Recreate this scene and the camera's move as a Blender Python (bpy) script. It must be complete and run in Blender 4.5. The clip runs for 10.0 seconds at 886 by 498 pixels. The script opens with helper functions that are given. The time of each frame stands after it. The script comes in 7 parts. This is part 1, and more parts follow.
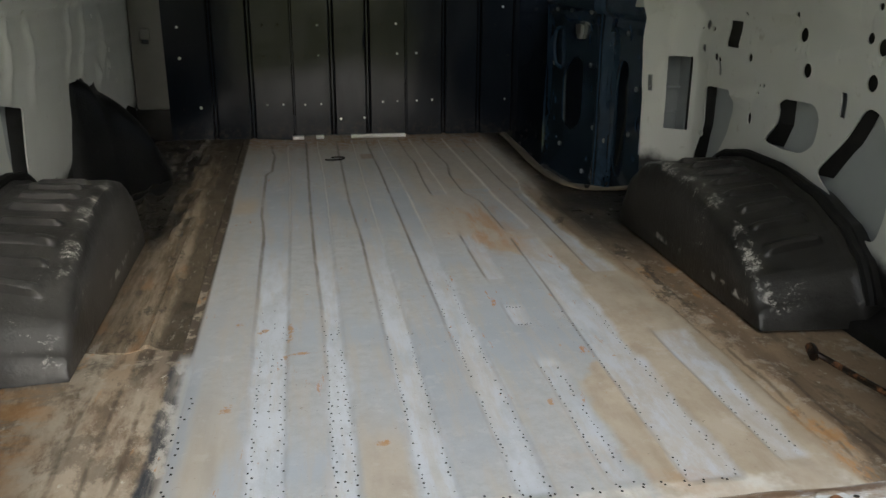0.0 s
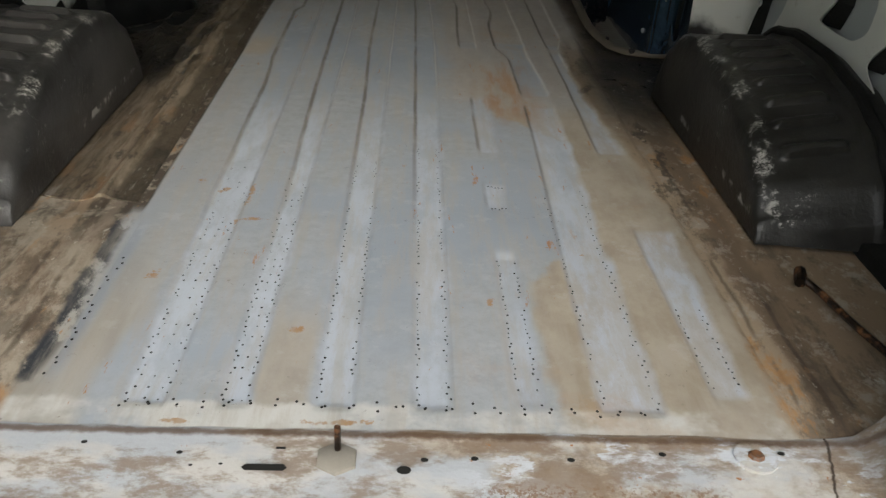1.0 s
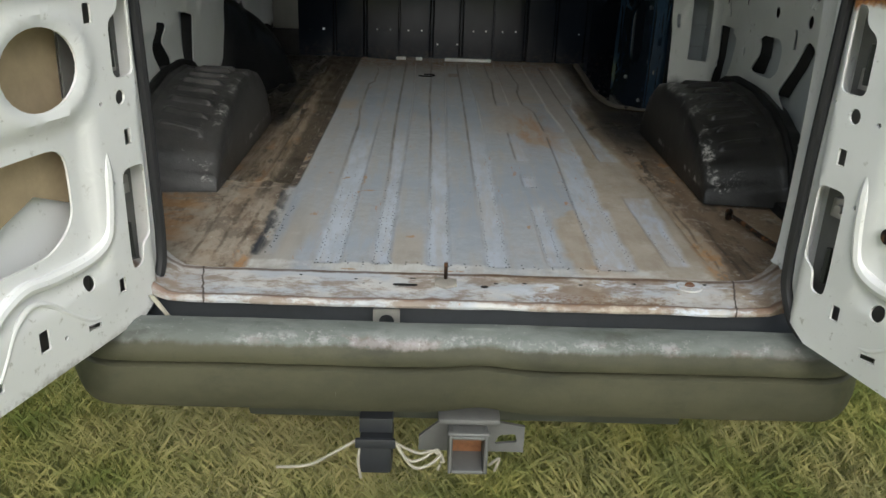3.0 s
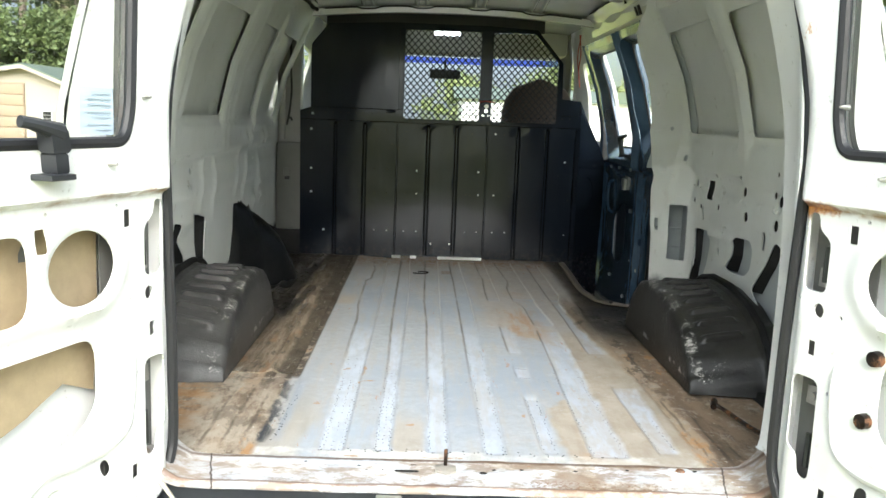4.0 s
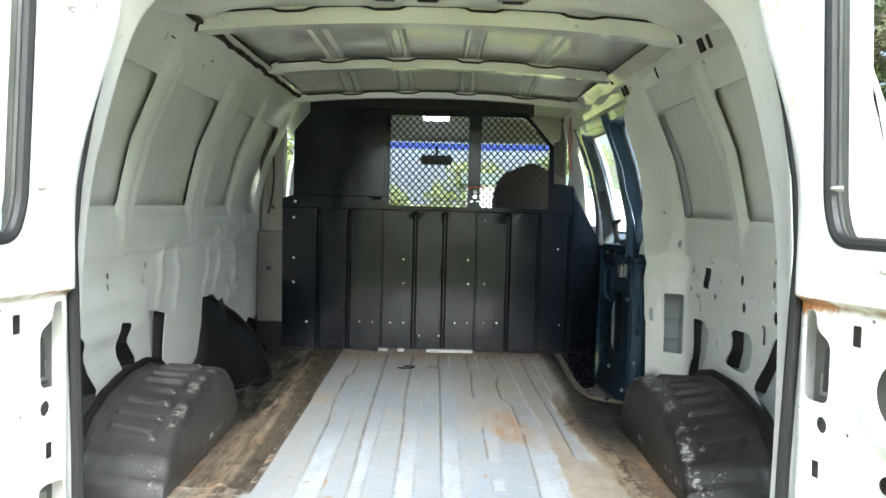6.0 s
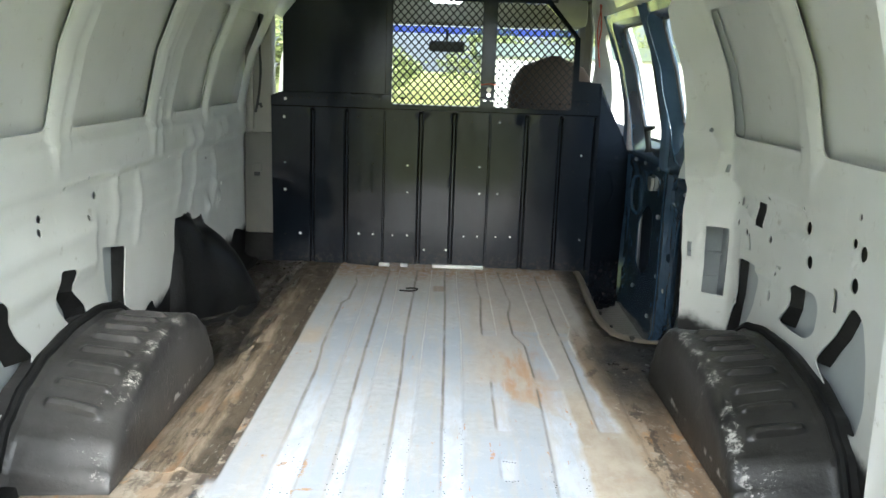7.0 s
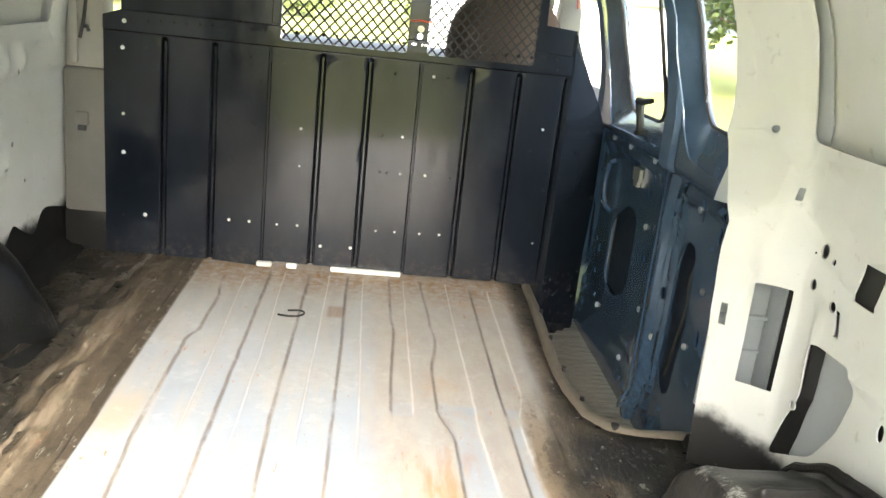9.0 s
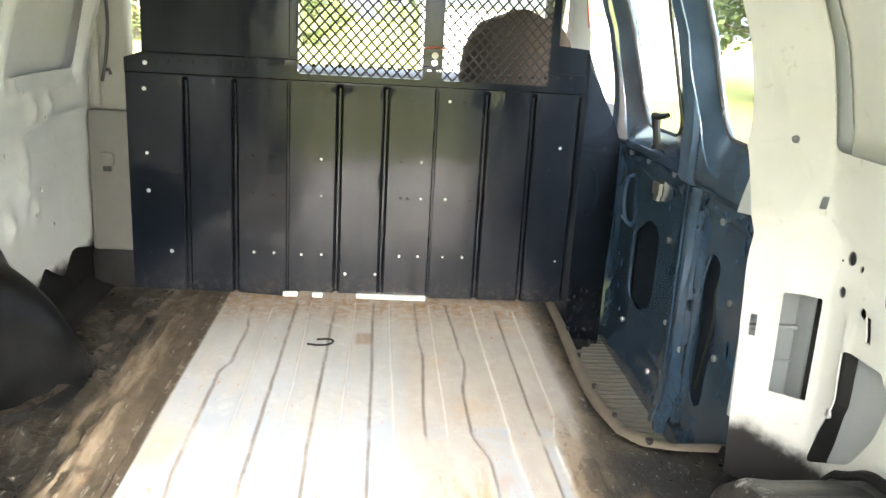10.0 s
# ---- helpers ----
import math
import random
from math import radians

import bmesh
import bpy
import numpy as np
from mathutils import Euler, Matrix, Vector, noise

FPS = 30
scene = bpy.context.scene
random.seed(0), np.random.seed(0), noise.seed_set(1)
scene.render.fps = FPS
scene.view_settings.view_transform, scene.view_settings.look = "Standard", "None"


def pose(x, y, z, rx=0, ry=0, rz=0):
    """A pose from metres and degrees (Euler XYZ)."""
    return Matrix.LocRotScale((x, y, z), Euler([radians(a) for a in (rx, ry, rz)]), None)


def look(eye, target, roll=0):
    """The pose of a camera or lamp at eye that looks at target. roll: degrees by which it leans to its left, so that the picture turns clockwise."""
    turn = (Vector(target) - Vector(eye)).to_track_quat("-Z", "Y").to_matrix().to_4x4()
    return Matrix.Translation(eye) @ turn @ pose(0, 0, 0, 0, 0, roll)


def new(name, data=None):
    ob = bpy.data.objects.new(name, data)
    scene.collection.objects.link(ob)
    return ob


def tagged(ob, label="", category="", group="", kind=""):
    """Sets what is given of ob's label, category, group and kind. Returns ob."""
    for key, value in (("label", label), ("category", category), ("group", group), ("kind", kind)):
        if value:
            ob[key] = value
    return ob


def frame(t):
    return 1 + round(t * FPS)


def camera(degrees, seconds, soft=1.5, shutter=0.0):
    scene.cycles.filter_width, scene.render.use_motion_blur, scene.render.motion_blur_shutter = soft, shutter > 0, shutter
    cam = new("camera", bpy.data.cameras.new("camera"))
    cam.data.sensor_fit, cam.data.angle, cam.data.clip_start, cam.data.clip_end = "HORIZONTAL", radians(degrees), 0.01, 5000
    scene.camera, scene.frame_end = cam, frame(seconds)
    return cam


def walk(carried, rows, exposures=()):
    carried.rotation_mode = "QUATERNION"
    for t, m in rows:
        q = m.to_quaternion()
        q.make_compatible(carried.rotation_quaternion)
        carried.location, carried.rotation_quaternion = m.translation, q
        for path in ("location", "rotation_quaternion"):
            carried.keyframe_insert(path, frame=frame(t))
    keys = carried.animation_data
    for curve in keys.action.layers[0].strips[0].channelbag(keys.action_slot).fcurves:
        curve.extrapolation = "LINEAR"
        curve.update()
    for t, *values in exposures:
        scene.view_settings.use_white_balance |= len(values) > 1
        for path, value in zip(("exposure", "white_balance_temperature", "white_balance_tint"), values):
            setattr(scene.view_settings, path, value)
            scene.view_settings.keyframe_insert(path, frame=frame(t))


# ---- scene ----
cam = camera(55.2, 10.0)
PATH = [
    (0, (-0.236, -0.905, 0.709), (0.075, 0.968, 0.08), 0.3),
    (0.5, (-0.078, -0.807, 0.744), (0.055, 1.043, -0.003), 1.5),
    (1, (0.024, -0.787, 0.743), (0.112, 0.95, -0.244), 3.2),
    (1.5, (0.023, -0.853, 0.758), (0.108, 0.881, -0.235), 2.9),
    (2, (-0.02, -1.085, 0.758), (0.027, 0.675, -0.191), 3.0),
    (2.2, (-0.018, -1.216, 0.744), (0.013, 0.55, -0.194), 3.0),
    (3.3, (-0.121, -1.746, 0.749), (-0.083, 0.159, 0.143), 1.8),
    (3.5, (-0.129, -1.772, 0.754), (-0.086, 0.165, 0.258), 1.9),
    (4, (-0.121, -1.784, 0.77), (-0.071, 0.192, 0.463), 2.2),
    (4.5, (-0.112, -1.771, 0.77), (-0.053, 0.222, 0.61), 1.9),
    (5, (-0.098, -1.745, 0.787), (-0.036, 0.253, 0.704), 1.8),
    (5.2, (-0.087, -1.735, 0.779), (-0.027, 0.263, 0.716), 1.5),
    (6.3, (0.029, -1.462, 0.778), (0.031, 0.53, 0.595), 1.6),
    (6.5, (0.028, -1.375, 0.803), (0.029, 0.605, 0.52), 1.7),
    (7, (0.036, -1.111, 0.922), (0.025, 0.846, 0.506), 2.0),
    (7.5, (0.064, -0.773, 0.892), (0.084, 1.172, 0.426), 3.2),
    (8, (0.088, -0.341, 0.896), (0.141, 1.592, 0.388), 5.2),
    (8.5, (0.076, -0.097, 0.955), (0.175, 1.818, 0.388), 5.6),
    (9, (0.078, -0.004, 0.935), (0.26, 1.906, 0.372), 6.3),
    (9.5, (0.071, -0.035, 0.935), (0.262, 1.877, 0.382), 4.7),
    (10, (0.051, -0.021, 0.951), (0.193, 1.905, 0.428), 3.3),
]
EXPOSURES = [(0, 0.3, 5990, 3), (0.5, 0.92, 5940, 2), (1.0, 0.2, 5990, 3), (1.5, 0.2, 5900, 1), (2.2, 0.2, 5890, 3), (3.4, -0.15, 5590, 1), (3.6, 0.15, 5590, 1), (4.0, 1.4, 5640, 1), (4.5, 1.55, 5640, 1), (5.2, 1.5, 5520, 1), (6.5, 1.93, 5440, 1), (7.5, 1.8, 5650, 2), (8.0, 2.28, 6000, 5), (8.5, 2.65, 6150, 6), (9.0, 3.07, 6150, 6), (9.5, 3.12, 6150, 6), (10, 3.28, 6050, 6)]
walk(cam, [(t, look(eye, target, roll)) for t, eye, target, roll in PATH], EXPOSURES)


# ---- world, sun ----
world = bpy.data.worlds.new("overcast_sky")
scene.world = world
world.use_nodes = True
wn = world.node_tree
sky = wn.nodes.new("ShaderNodeTexSky")
sky.sky_type, sky.sun_disc = "NISHITA", False
sky.sun_elevation, sky.sun_rotation = radians(28), radians(174)
sky.air_density, sky.dust_density, sky.ozone_density = 0.45, 9.0, 0.2
cloud = wn.nodes.new("ShaderNodeMix")
cloud.data_type, cloud.blend_type = "RGBA", "ADD"
cloud.inputs[0].default_value = 1.0
cloud.inputs[7].default_value = (1.30, 1.33, 1.36, 1.0)
wn.links.new(sky.outputs[0], cloud.inputs[6])
wn.links.new(cloud.outputs[2], wn.nodes["Background"].inputs[0])
wn.nodes["Background"].inputs[1].default_value = 0.15
sun_data = bpy.data.lights.new("sun", "SUN")
sun_data.energy, sun_data.angle, sun_data.color = 1.25, radians(70), (1.0, 0.995, 0.98)
sun = new("sun", sun_data)
sun.matrix_world = look((1.0, -9, 4.2), (0, 0, 0))


# ---- node helpers ----
class Mat:
    """A node material with short calls for its parts."""

    def __init__(self, name):
        self.m = bpy.data.materials.new(name)
        self.m.use_nodes = True
        self.nt = self.m.node_tree
        self.b = self.nt.nodes["Principled BSDF"]
        self.pos = self.nt.nodes.new("ShaderNodeNewGeometry").outputs["Position"]
        sep = self.nt.nodes.new("ShaderNodeSeparateXYZ")
        self.nt.links.new(self.pos, sep.inputs[0])
        self.x, self.y, self.z = sep.outputs

    def put(self, socket, v):
        if isinstance(v, bpy.types.NodeSocket):
            self.nt.links.new(v, socket)
        elif v is not None:
            if isinstance(v, tuple) and len(v) == 3 and socket.type == "RGBA":
                v = (*v, 1.0)
            socket.default_value = v

    def math(self, op, a, b=None, c=None):
        n = self.nt.nodes.new("ShaderNodeMath")
        n.operation = op
        for s, v in zip(n.inputs, (a, b, c)):
            self.put(s, v)
        return n.outputs[0]

    def mul(self, a, b):
        return self.math("MULTIPLY", a, b)

    def add(self, a, b):
        return self.math("ADD", a, b)

    def sub(self, a, b):
        return self.math("SUBTRACT", a, b)

    def inv(self, a):
        return self.math("SUBTRACT", 1.0, a)

    def most(self, a, b):
        return self.math("MAXIMUM", a, b)

    def step(self, v, lo, hi):
        n = self.nt.nodes.new("ShaderNodeMapRange")
        n.interpolation_type = "SMOOTHSTEP"
        self.put(n.inputs[0], v)
        self.put(n.inputs[1], lo)
        self.put(n.inputs[2], hi)
        return n.outputs[0]

    def band(self, v, lo, hi, soft):
        return self.mul(self.step(v, lo - soft, lo + soft), self.inv(self.step(v, hi - soft, hi + soft)))

    def noise(self, scale, detail=4.0, rough=0.55, stretch=None, local=False, shift=0.0):
        n = self.nt.nodes.new("ShaderNodeTexNoise")
        vec = self.pos
        if local:
            vec = self.nt.nodes.new("ShaderNodeTexCoord").outputs["Object"]
        mp = self.nt.nodes.new("ShaderNodeMapping")
        mp.inputs["Location"].default_value = (shift, shift * 0.7, shift * 1.3)
        mp.inputs["Scale"].default_value = stretch or (1, 1, 1)
        self.nt.links.new(vec, mp.inputs[0])
        self.nt.links.new(mp.outputs[0], n.inputs["Vector"])
        n.inputs["Scale"].default_value, n.inputs["Detail"].default_value, n.inputs["Roughness"].default_value = scale, detail, rough
        return n.outputs["Fac"]

    def mix(self, f, a, b):
        n = self.nt.nodes.new("ShaderNodeMix")
        n.data_type = "RGBA"
        self.put(n.inputs[0], f)
        self.put(n.inputs[6], a)
        self.put(n.inputs[7], b)
        return n.outputs[2]

    def lerp(self, f, a, b):
        n = self.nt.nodes.new("ShaderNodeMix")
        self.put(n.inputs[0], f)
        self.put(n.inputs[2], a)
        self.put(n.inputs[3], b)
        return n.outputs[0]

    def bump(self, h, strength=0.3, dist=0.002):
        n = self.nt.nodes.new("ShaderNodeBump")
        n.inputs["Strength"].default_value, n.inputs["Distance"].default_value = strength, dist
        self.put(n.inputs["Height"], h)
        self.nt.links.new(n.outputs[0], self.b.inputs["Normal"])

    def done(self, color, rough=0.5, metal=0.0, spec=None, coat=None):
        self.put(self.b.inputs["Base Color"], color)
        self.put(self.b.inputs["Roughness"], rough)
        self.put(self.b.inputs["Metallic"], metal)
        if spec is not None:
            self.put(self.b.inputs["Specular IOR Level"], spec)
        if coat is not None:
            self.put(self.b.inputs["Coat Weight"], coat)
            self.b.inputs["Coat Roughness"].default_value = 0.12
        return self.m


# ---- mesh helpers ----
def ss(a, b, v):
    t = min(1.0, max(0.0, (v - a) / (b - a)))
    return t * t * (3 - 2 * t)


def inside(v, a, b, e):
    return ss(a - e, a + e, v) * (1 - ss(b - e, b + e, v))


def poly_round(pts, r, n=4):
    """A polygon with its corners rounded."""
    out, count = [], len(pts)
    for i in range(count):
        p, a, b = Vector(pts[i]), Vector(pts[i - 1]), Vector(pts[(i + 1) % count])
        da, db = a - p, b - p
        k = min(r, da.length * 0.45, db.length * 0.45)
        p1, p2 = p + da.normalized() * k, p + db.normalized() * k
        for j in range(n + 1):
            t = j / n
            q = p1 * (1 - t) ** 2 + p * 2 * t * (1 - t) + p2 * t * t
            out.append((q.x, q.y))
    return out


def ring(cu, cv, ru, rv=None, n=14):
    rv = rv or ru
    return [(cu + ru * math.cos(2 * math.pi * i / n), cv + rv * math.sin(2 * math.pi * i / n)) for i in range(n)]


def rect(u0, u1, v0, v1, r=0.006, n=3):
    return poly_round([(u0, v0), (u1, v0), (u1, v1), (u0, v1)], r, n)


def sheet(outline, holes, du, dv, fn, lip=0.01, cuts_u=(), cuts_v=()):
    """A sheet-metal panel: an outline with holes, cut into a grid, folded back by lip at every edge and shaped by fn(u, v, w)."""
    bm = bmesh.new()
    for loop in (outline, *holes):
        vs = [bm.verts.new((p[0], p[1], 0)) for p in loop]
        for i, v in enumerate(vs):
            bm.edges.new((vs[i - 1], v))
    bmesh.ops.triangle_fill(bm, use_beauty=True, use_dissolve=False, edges=bm.edges[:], normal=(0, 0, 1))
    us, vs = [p[0] for p in outline], [p[1] for p in outline]
    for axis, lo, hi, d, more in ((0, min(us), max(us), du, cuts_u), (1, min(vs), max(vs), dv, cuts_v)):
        marks = [lo + (i + 0.5) * d for i in range(int((hi - lo) / d))] + list(more)
        for c in marks:
            co, no = [0, 0, 0], [0, 0, 0]
            co[axis], no[axis] = c, 1
            geom = bm.verts[:] + bm.edges[:] + bm.faces[:]
            bmesh.ops.bisect_plane(bm, geom=geom, dist=1e-5, plane_co=co, plane_no=no)
    if lip:
        edge = [e for e in bm.edges if len(e.link_faces) == 1]
        made = bmesh.ops.extrude_edge_only(bm, edges=edge)
        for v in made["geom"]:
            if isinstance(v, bmesh.types.BMVert):
                v.co.z = lip
    for v in bm.verts:
        v.co = fn(v.co.x, v.co.y, v.co.z)
    bmesh.ops.recalc_face_normals(bm, faces=bm.faces[:])
    return bm


def box(bm, x0, x1, y0, y1, z0, z1, bevel=0.0, seg=2):
    made = bmesh.ops.create_cube(bm, size=1.0)["verts"]
    for v in made:
        v.co = Vector(((x0 + x1) / 2 + v.co.x * (x1 - x0), (y0 + y1) / 2 + v.co.y * (y1 - y0), (z0 + z1) / 2 + v.co.z * (z1 - z0)))
    if bevel:
        es = list({e for v in made for e in v.link_edges})
        bmesh.ops.bevel(bm, geom=es, offset=bevel, segments=seg, affect="EDGES", profile=0.5)
    return bm


def boxed(x0, x1, y0, y1, z0, z1, bevel=0.0, seg=2):
    return box(bmesh.new(), x0, x1, y0, y1, z0, z1, bevel, seg)


def loft(rings, closed=True, caps=False):
    """A skin over rings of points, each ring of one length."""
    bm = bmesh.new()
    rows = [[bm.verts.new(p) for p in r] for r in rings]
    for a, b in zip(rows, rows[1:]):
        n = len(a)
        for i in range(n if closed else n - 1):
            j = (i + 1) % n
            bm.faces.new((a[i], a[j], b[j], b[i]))
    if caps:
        bm.faces.new(rows[0])
        bm.faces.new(rows[-1][::-1])
    bmesh.ops.recalc_face_normals(bm, faces=bm.faces[:])
    return bm


def tube(points, r, n=8, caps=True):
    """A round bar along a line of points; r is a number or one for each point."""
    pts = [Vector(p) for p in points]
    rs = r if isinstance(r, (list, tuple)) else [r] * len(pts)
    rings = []
    up = Vector((0, 0, 1))
    for i, p in enumerate(pts):
        d = (pts[min(i + 1, len(pts) - 1)] - pts[max(i - 1, 0)]).normalized()
        side = d.cross(up if abs(d.z) < 0.9 else Vector((1, 0, 0))).normalized()
        top = side.cross(d)
        rings.append([p + (side * math.cos(a) + top * math.sin(a)) * rs[i] for a in [2 * math.pi * k / n for k in range(n)]])
    return loft(rings, True, caps)


def smooth_line(points, n=6):
    """Points of a soft curve through the given ones."""
    p = [Vector(q) for q in points]
    out = []
    for i in range(len(p) - 1):
        a, b, c, d = p[max(i - 1, 0)], p[i], p[i + 1], p[min(i + 2, len(p) - 1)]
        for k in range(n):
            t = k / n
            out.append(0.5 * ((2 * b) + (c - a) * t + (2 * a - 5 * b + 4 * c - d) * t * t + (3 * b - a - 3 * c + d) * t ** 3))
    return out + [p[-1]]


def joined(*bms):
    """Several meshes made one."""
    me = bpy.data.meshes.new("tmp")
    out = bmesh.new()
    for b in bms:
        b.to_mesh(me)
        out.from_mesh(me)
        b.free()
    bpy.data.meshes.remove(me)
    return out


def mesh_of(name, bm, material, smooth=True, angle=35):
    me = bpy.data.meshes.new(name)
    if smooth:
        lim = radians(angle)
        for f in bm.faces:
            f.smooth = True
        for e in bm.edges:
            if len(e.link_faces) == 2 and e.calc_face_angle(0) > lim:
                e.smooth = False
    bm.to_mesh(me)
    bm.free()
    me.materials.append(material)
    return me


def part(name, bm, material, parent=None, label="", smooth=True):
    ob = new(name, mesh_of(name, bm, material, smooth))
    ob.parent = parent
    return tagged(ob, label)


def thing(name, label, category, m=None, group=""):
    ob = new(name)
    ob.empty_display_size = 0.05
    if m is not None:
        ob.matrix_basis = m
    return tagged(ob, label, category, group)


def solid(name, bm, material, label, category, kind="", group="", smooth=True):
    return tagged(part(name, bm, material, None, "", smooth), label, category, group, kind)


def drop_to(bm, x, y, z):
    """Moves a mesh drawn in the van's own metres under a thing that stands at x, y, z."""
    bmesh.ops.translate(bm, verts=bm.verts[:], vec=(-x, -y, -z))
    return bm


# ---- ribs of the floor: (y, x) along the left and right edge of each, and the stretches over which it runs ----
RIB_A = (((0.1, -0.345), (0.8, -0.355), (1.35, -0.358), (1.70, -0.374), (2.12, -0.376), (2.22, -0.356), (2.45, -0.354), (2.63, -0.370)),
         ((0.1, -0.219), (0.7, -0.214), (1.35, -0.223), (1.8, -0.226), (2.7, -0.228)),
         ((0.1, -0.092), (1.2, -0.091), (1.8, -0.102), (2.7, -0.100)),
         ((0.1, 0.041), (1.4, 0.038), (2.0, 0.036), (2.75, 0.027)),
         ((0.1, 0.181), (1.3, 0.183), (1.8, 0.171), (1.95, 0.171), (2.28, 0.180), (2.42, 0.171), (2.77, 0.166)),
         ((0.1, 0.296), (1.31, 0.318), (1.66, 0.315), (1.82, 0.281), (2.02, 0.279), (2.24, 0.299), (2.36, 0.290), (2.75, 0.274)),
         ((0.1, 0.460), (0.6, 0.455), (1.45, 0.452), (1.75, 0.448), (1.95, 0.443), (2.69, 0.441)))
RIB_B = (((0.1, -0.287), (1.46, -0.287), (1.9, -0.291), (2.65, -0.304)), ((0.1, -0.178), (2.0, -0.172), (2.7, -0.182)), ((0.1, -0.040), (1.7, -0.037), (2.4, -0.034)),
         ((0.1, 0.094), (1.6, 0.095), (2.7, 0.080)), ((0.1, 0.219), (1.8, 0.222), (2.7, 0.215)), ((0.1, 0.384), (1.3, 0.392), (1.8, 0.372), (2.7, 0.36)), ((0.1, 0.510), (0.8, 0.525), (1.24, 0.496), (1.75, 0.474), (1.95, 0.500), (2.7, 0.50)))
STOPS = (((0.09, 2.66),), ((0.09, 2.74),), ((0.09, 2.74),), ((0.09, 2.74),), ((0.11, 0.51), (0.69, 0.80), (0.97, 1.32), (1.78, 2.74)), ((0.09, 1.27), (1.36, 2.74)), ((0.13, 0.61), (0.98, 1.76), (1.80, 2.70)))

# ---- materials ----
def cream_paint():
    """Cream-white factory paint of the inner panels, dusty, with black undercoat sprayed along the bottom."""
    m = Mat("cream_paint")
    big, fine, grit = m.noise(2.2, 3), m.noise(26, 6, 0.65), m.noise(240, 2)
    c = m.mix(m.step(big, 0.35, 0.7), (0.69, 0.705, 0.68), (0.61, 0.62, 0.585))
    c = m.mix(m.mul(m.step(fine, 0.6, 0.75), 0.45), c, (0.30, 0.27, 0.21))
    scuff = m.noise(9, 5, 0.7, (1, 4, 0.7), shift=3)
    c = m.mix(m.mul(m.step(scuff, 0.64, 0.70), 0.35), c, (0.76, 0.76, 0.72))
    fore = m.mul(m.step(m.y, 1.3, 2.7), 0.035)
    fore = m.add(fore, m.mul(m.mul(m.step(m.y, 1.49, 1.60), m.step(m.x, 0.0, 0.1)), 0.025))
    edge = m.add(m.sub(m.z, fore), m.mul(m.sub(m.noise(9, 6, 0.65, shift=7), 0.5), 0.085))
    under = m.inv(m.step(edge, 0.105, 0.15))
    c = m.mix(under, c, (0.011, 0.0105, 0.010))
    chip = m.mul(m.step(m.noise(55, 4, 0.6, shift=11), 0.70, 0.73), under)
    c = m.mix(chip, c, (0.42, 0.40, 0.35))
    m.bump(m.add(m.mul(fine, 0.6), m.mul(grit, 0.25)), 0.18, 0.003)
    return m.done(c, m.lerp(under, m.lerp(fine, 0.34, 0.5), 0.6))


def roof_paint():
    m = Mat("roof_paint")
    big, fine = m.noise(3, 3), m.noise(30, 5, 0.65)
    c = m.mix(m.step(big, 0.4, 0.7), (0.79, 0.795, 0.755), (0.70, 0.70, 0.66))
    c = m.mix(m.mul(m.step(fine, 0.62, 0.78), 0.45), c, (0.26, 0.23, 0.18))
    c = m.mix(m.mul(m.step(m.noise(9, 6, 0.75, shift=17), 0.66, 0.72), 0.6), c, (0.20, 0.18, 0.14))
    m.bump(m.noise(3.0, 2, 0.4, shift=4), 0.22, 0.02)
    return m.done(c, m.lerp(fine, 0.06, 0.20), spec=0.7, coat=0.4)


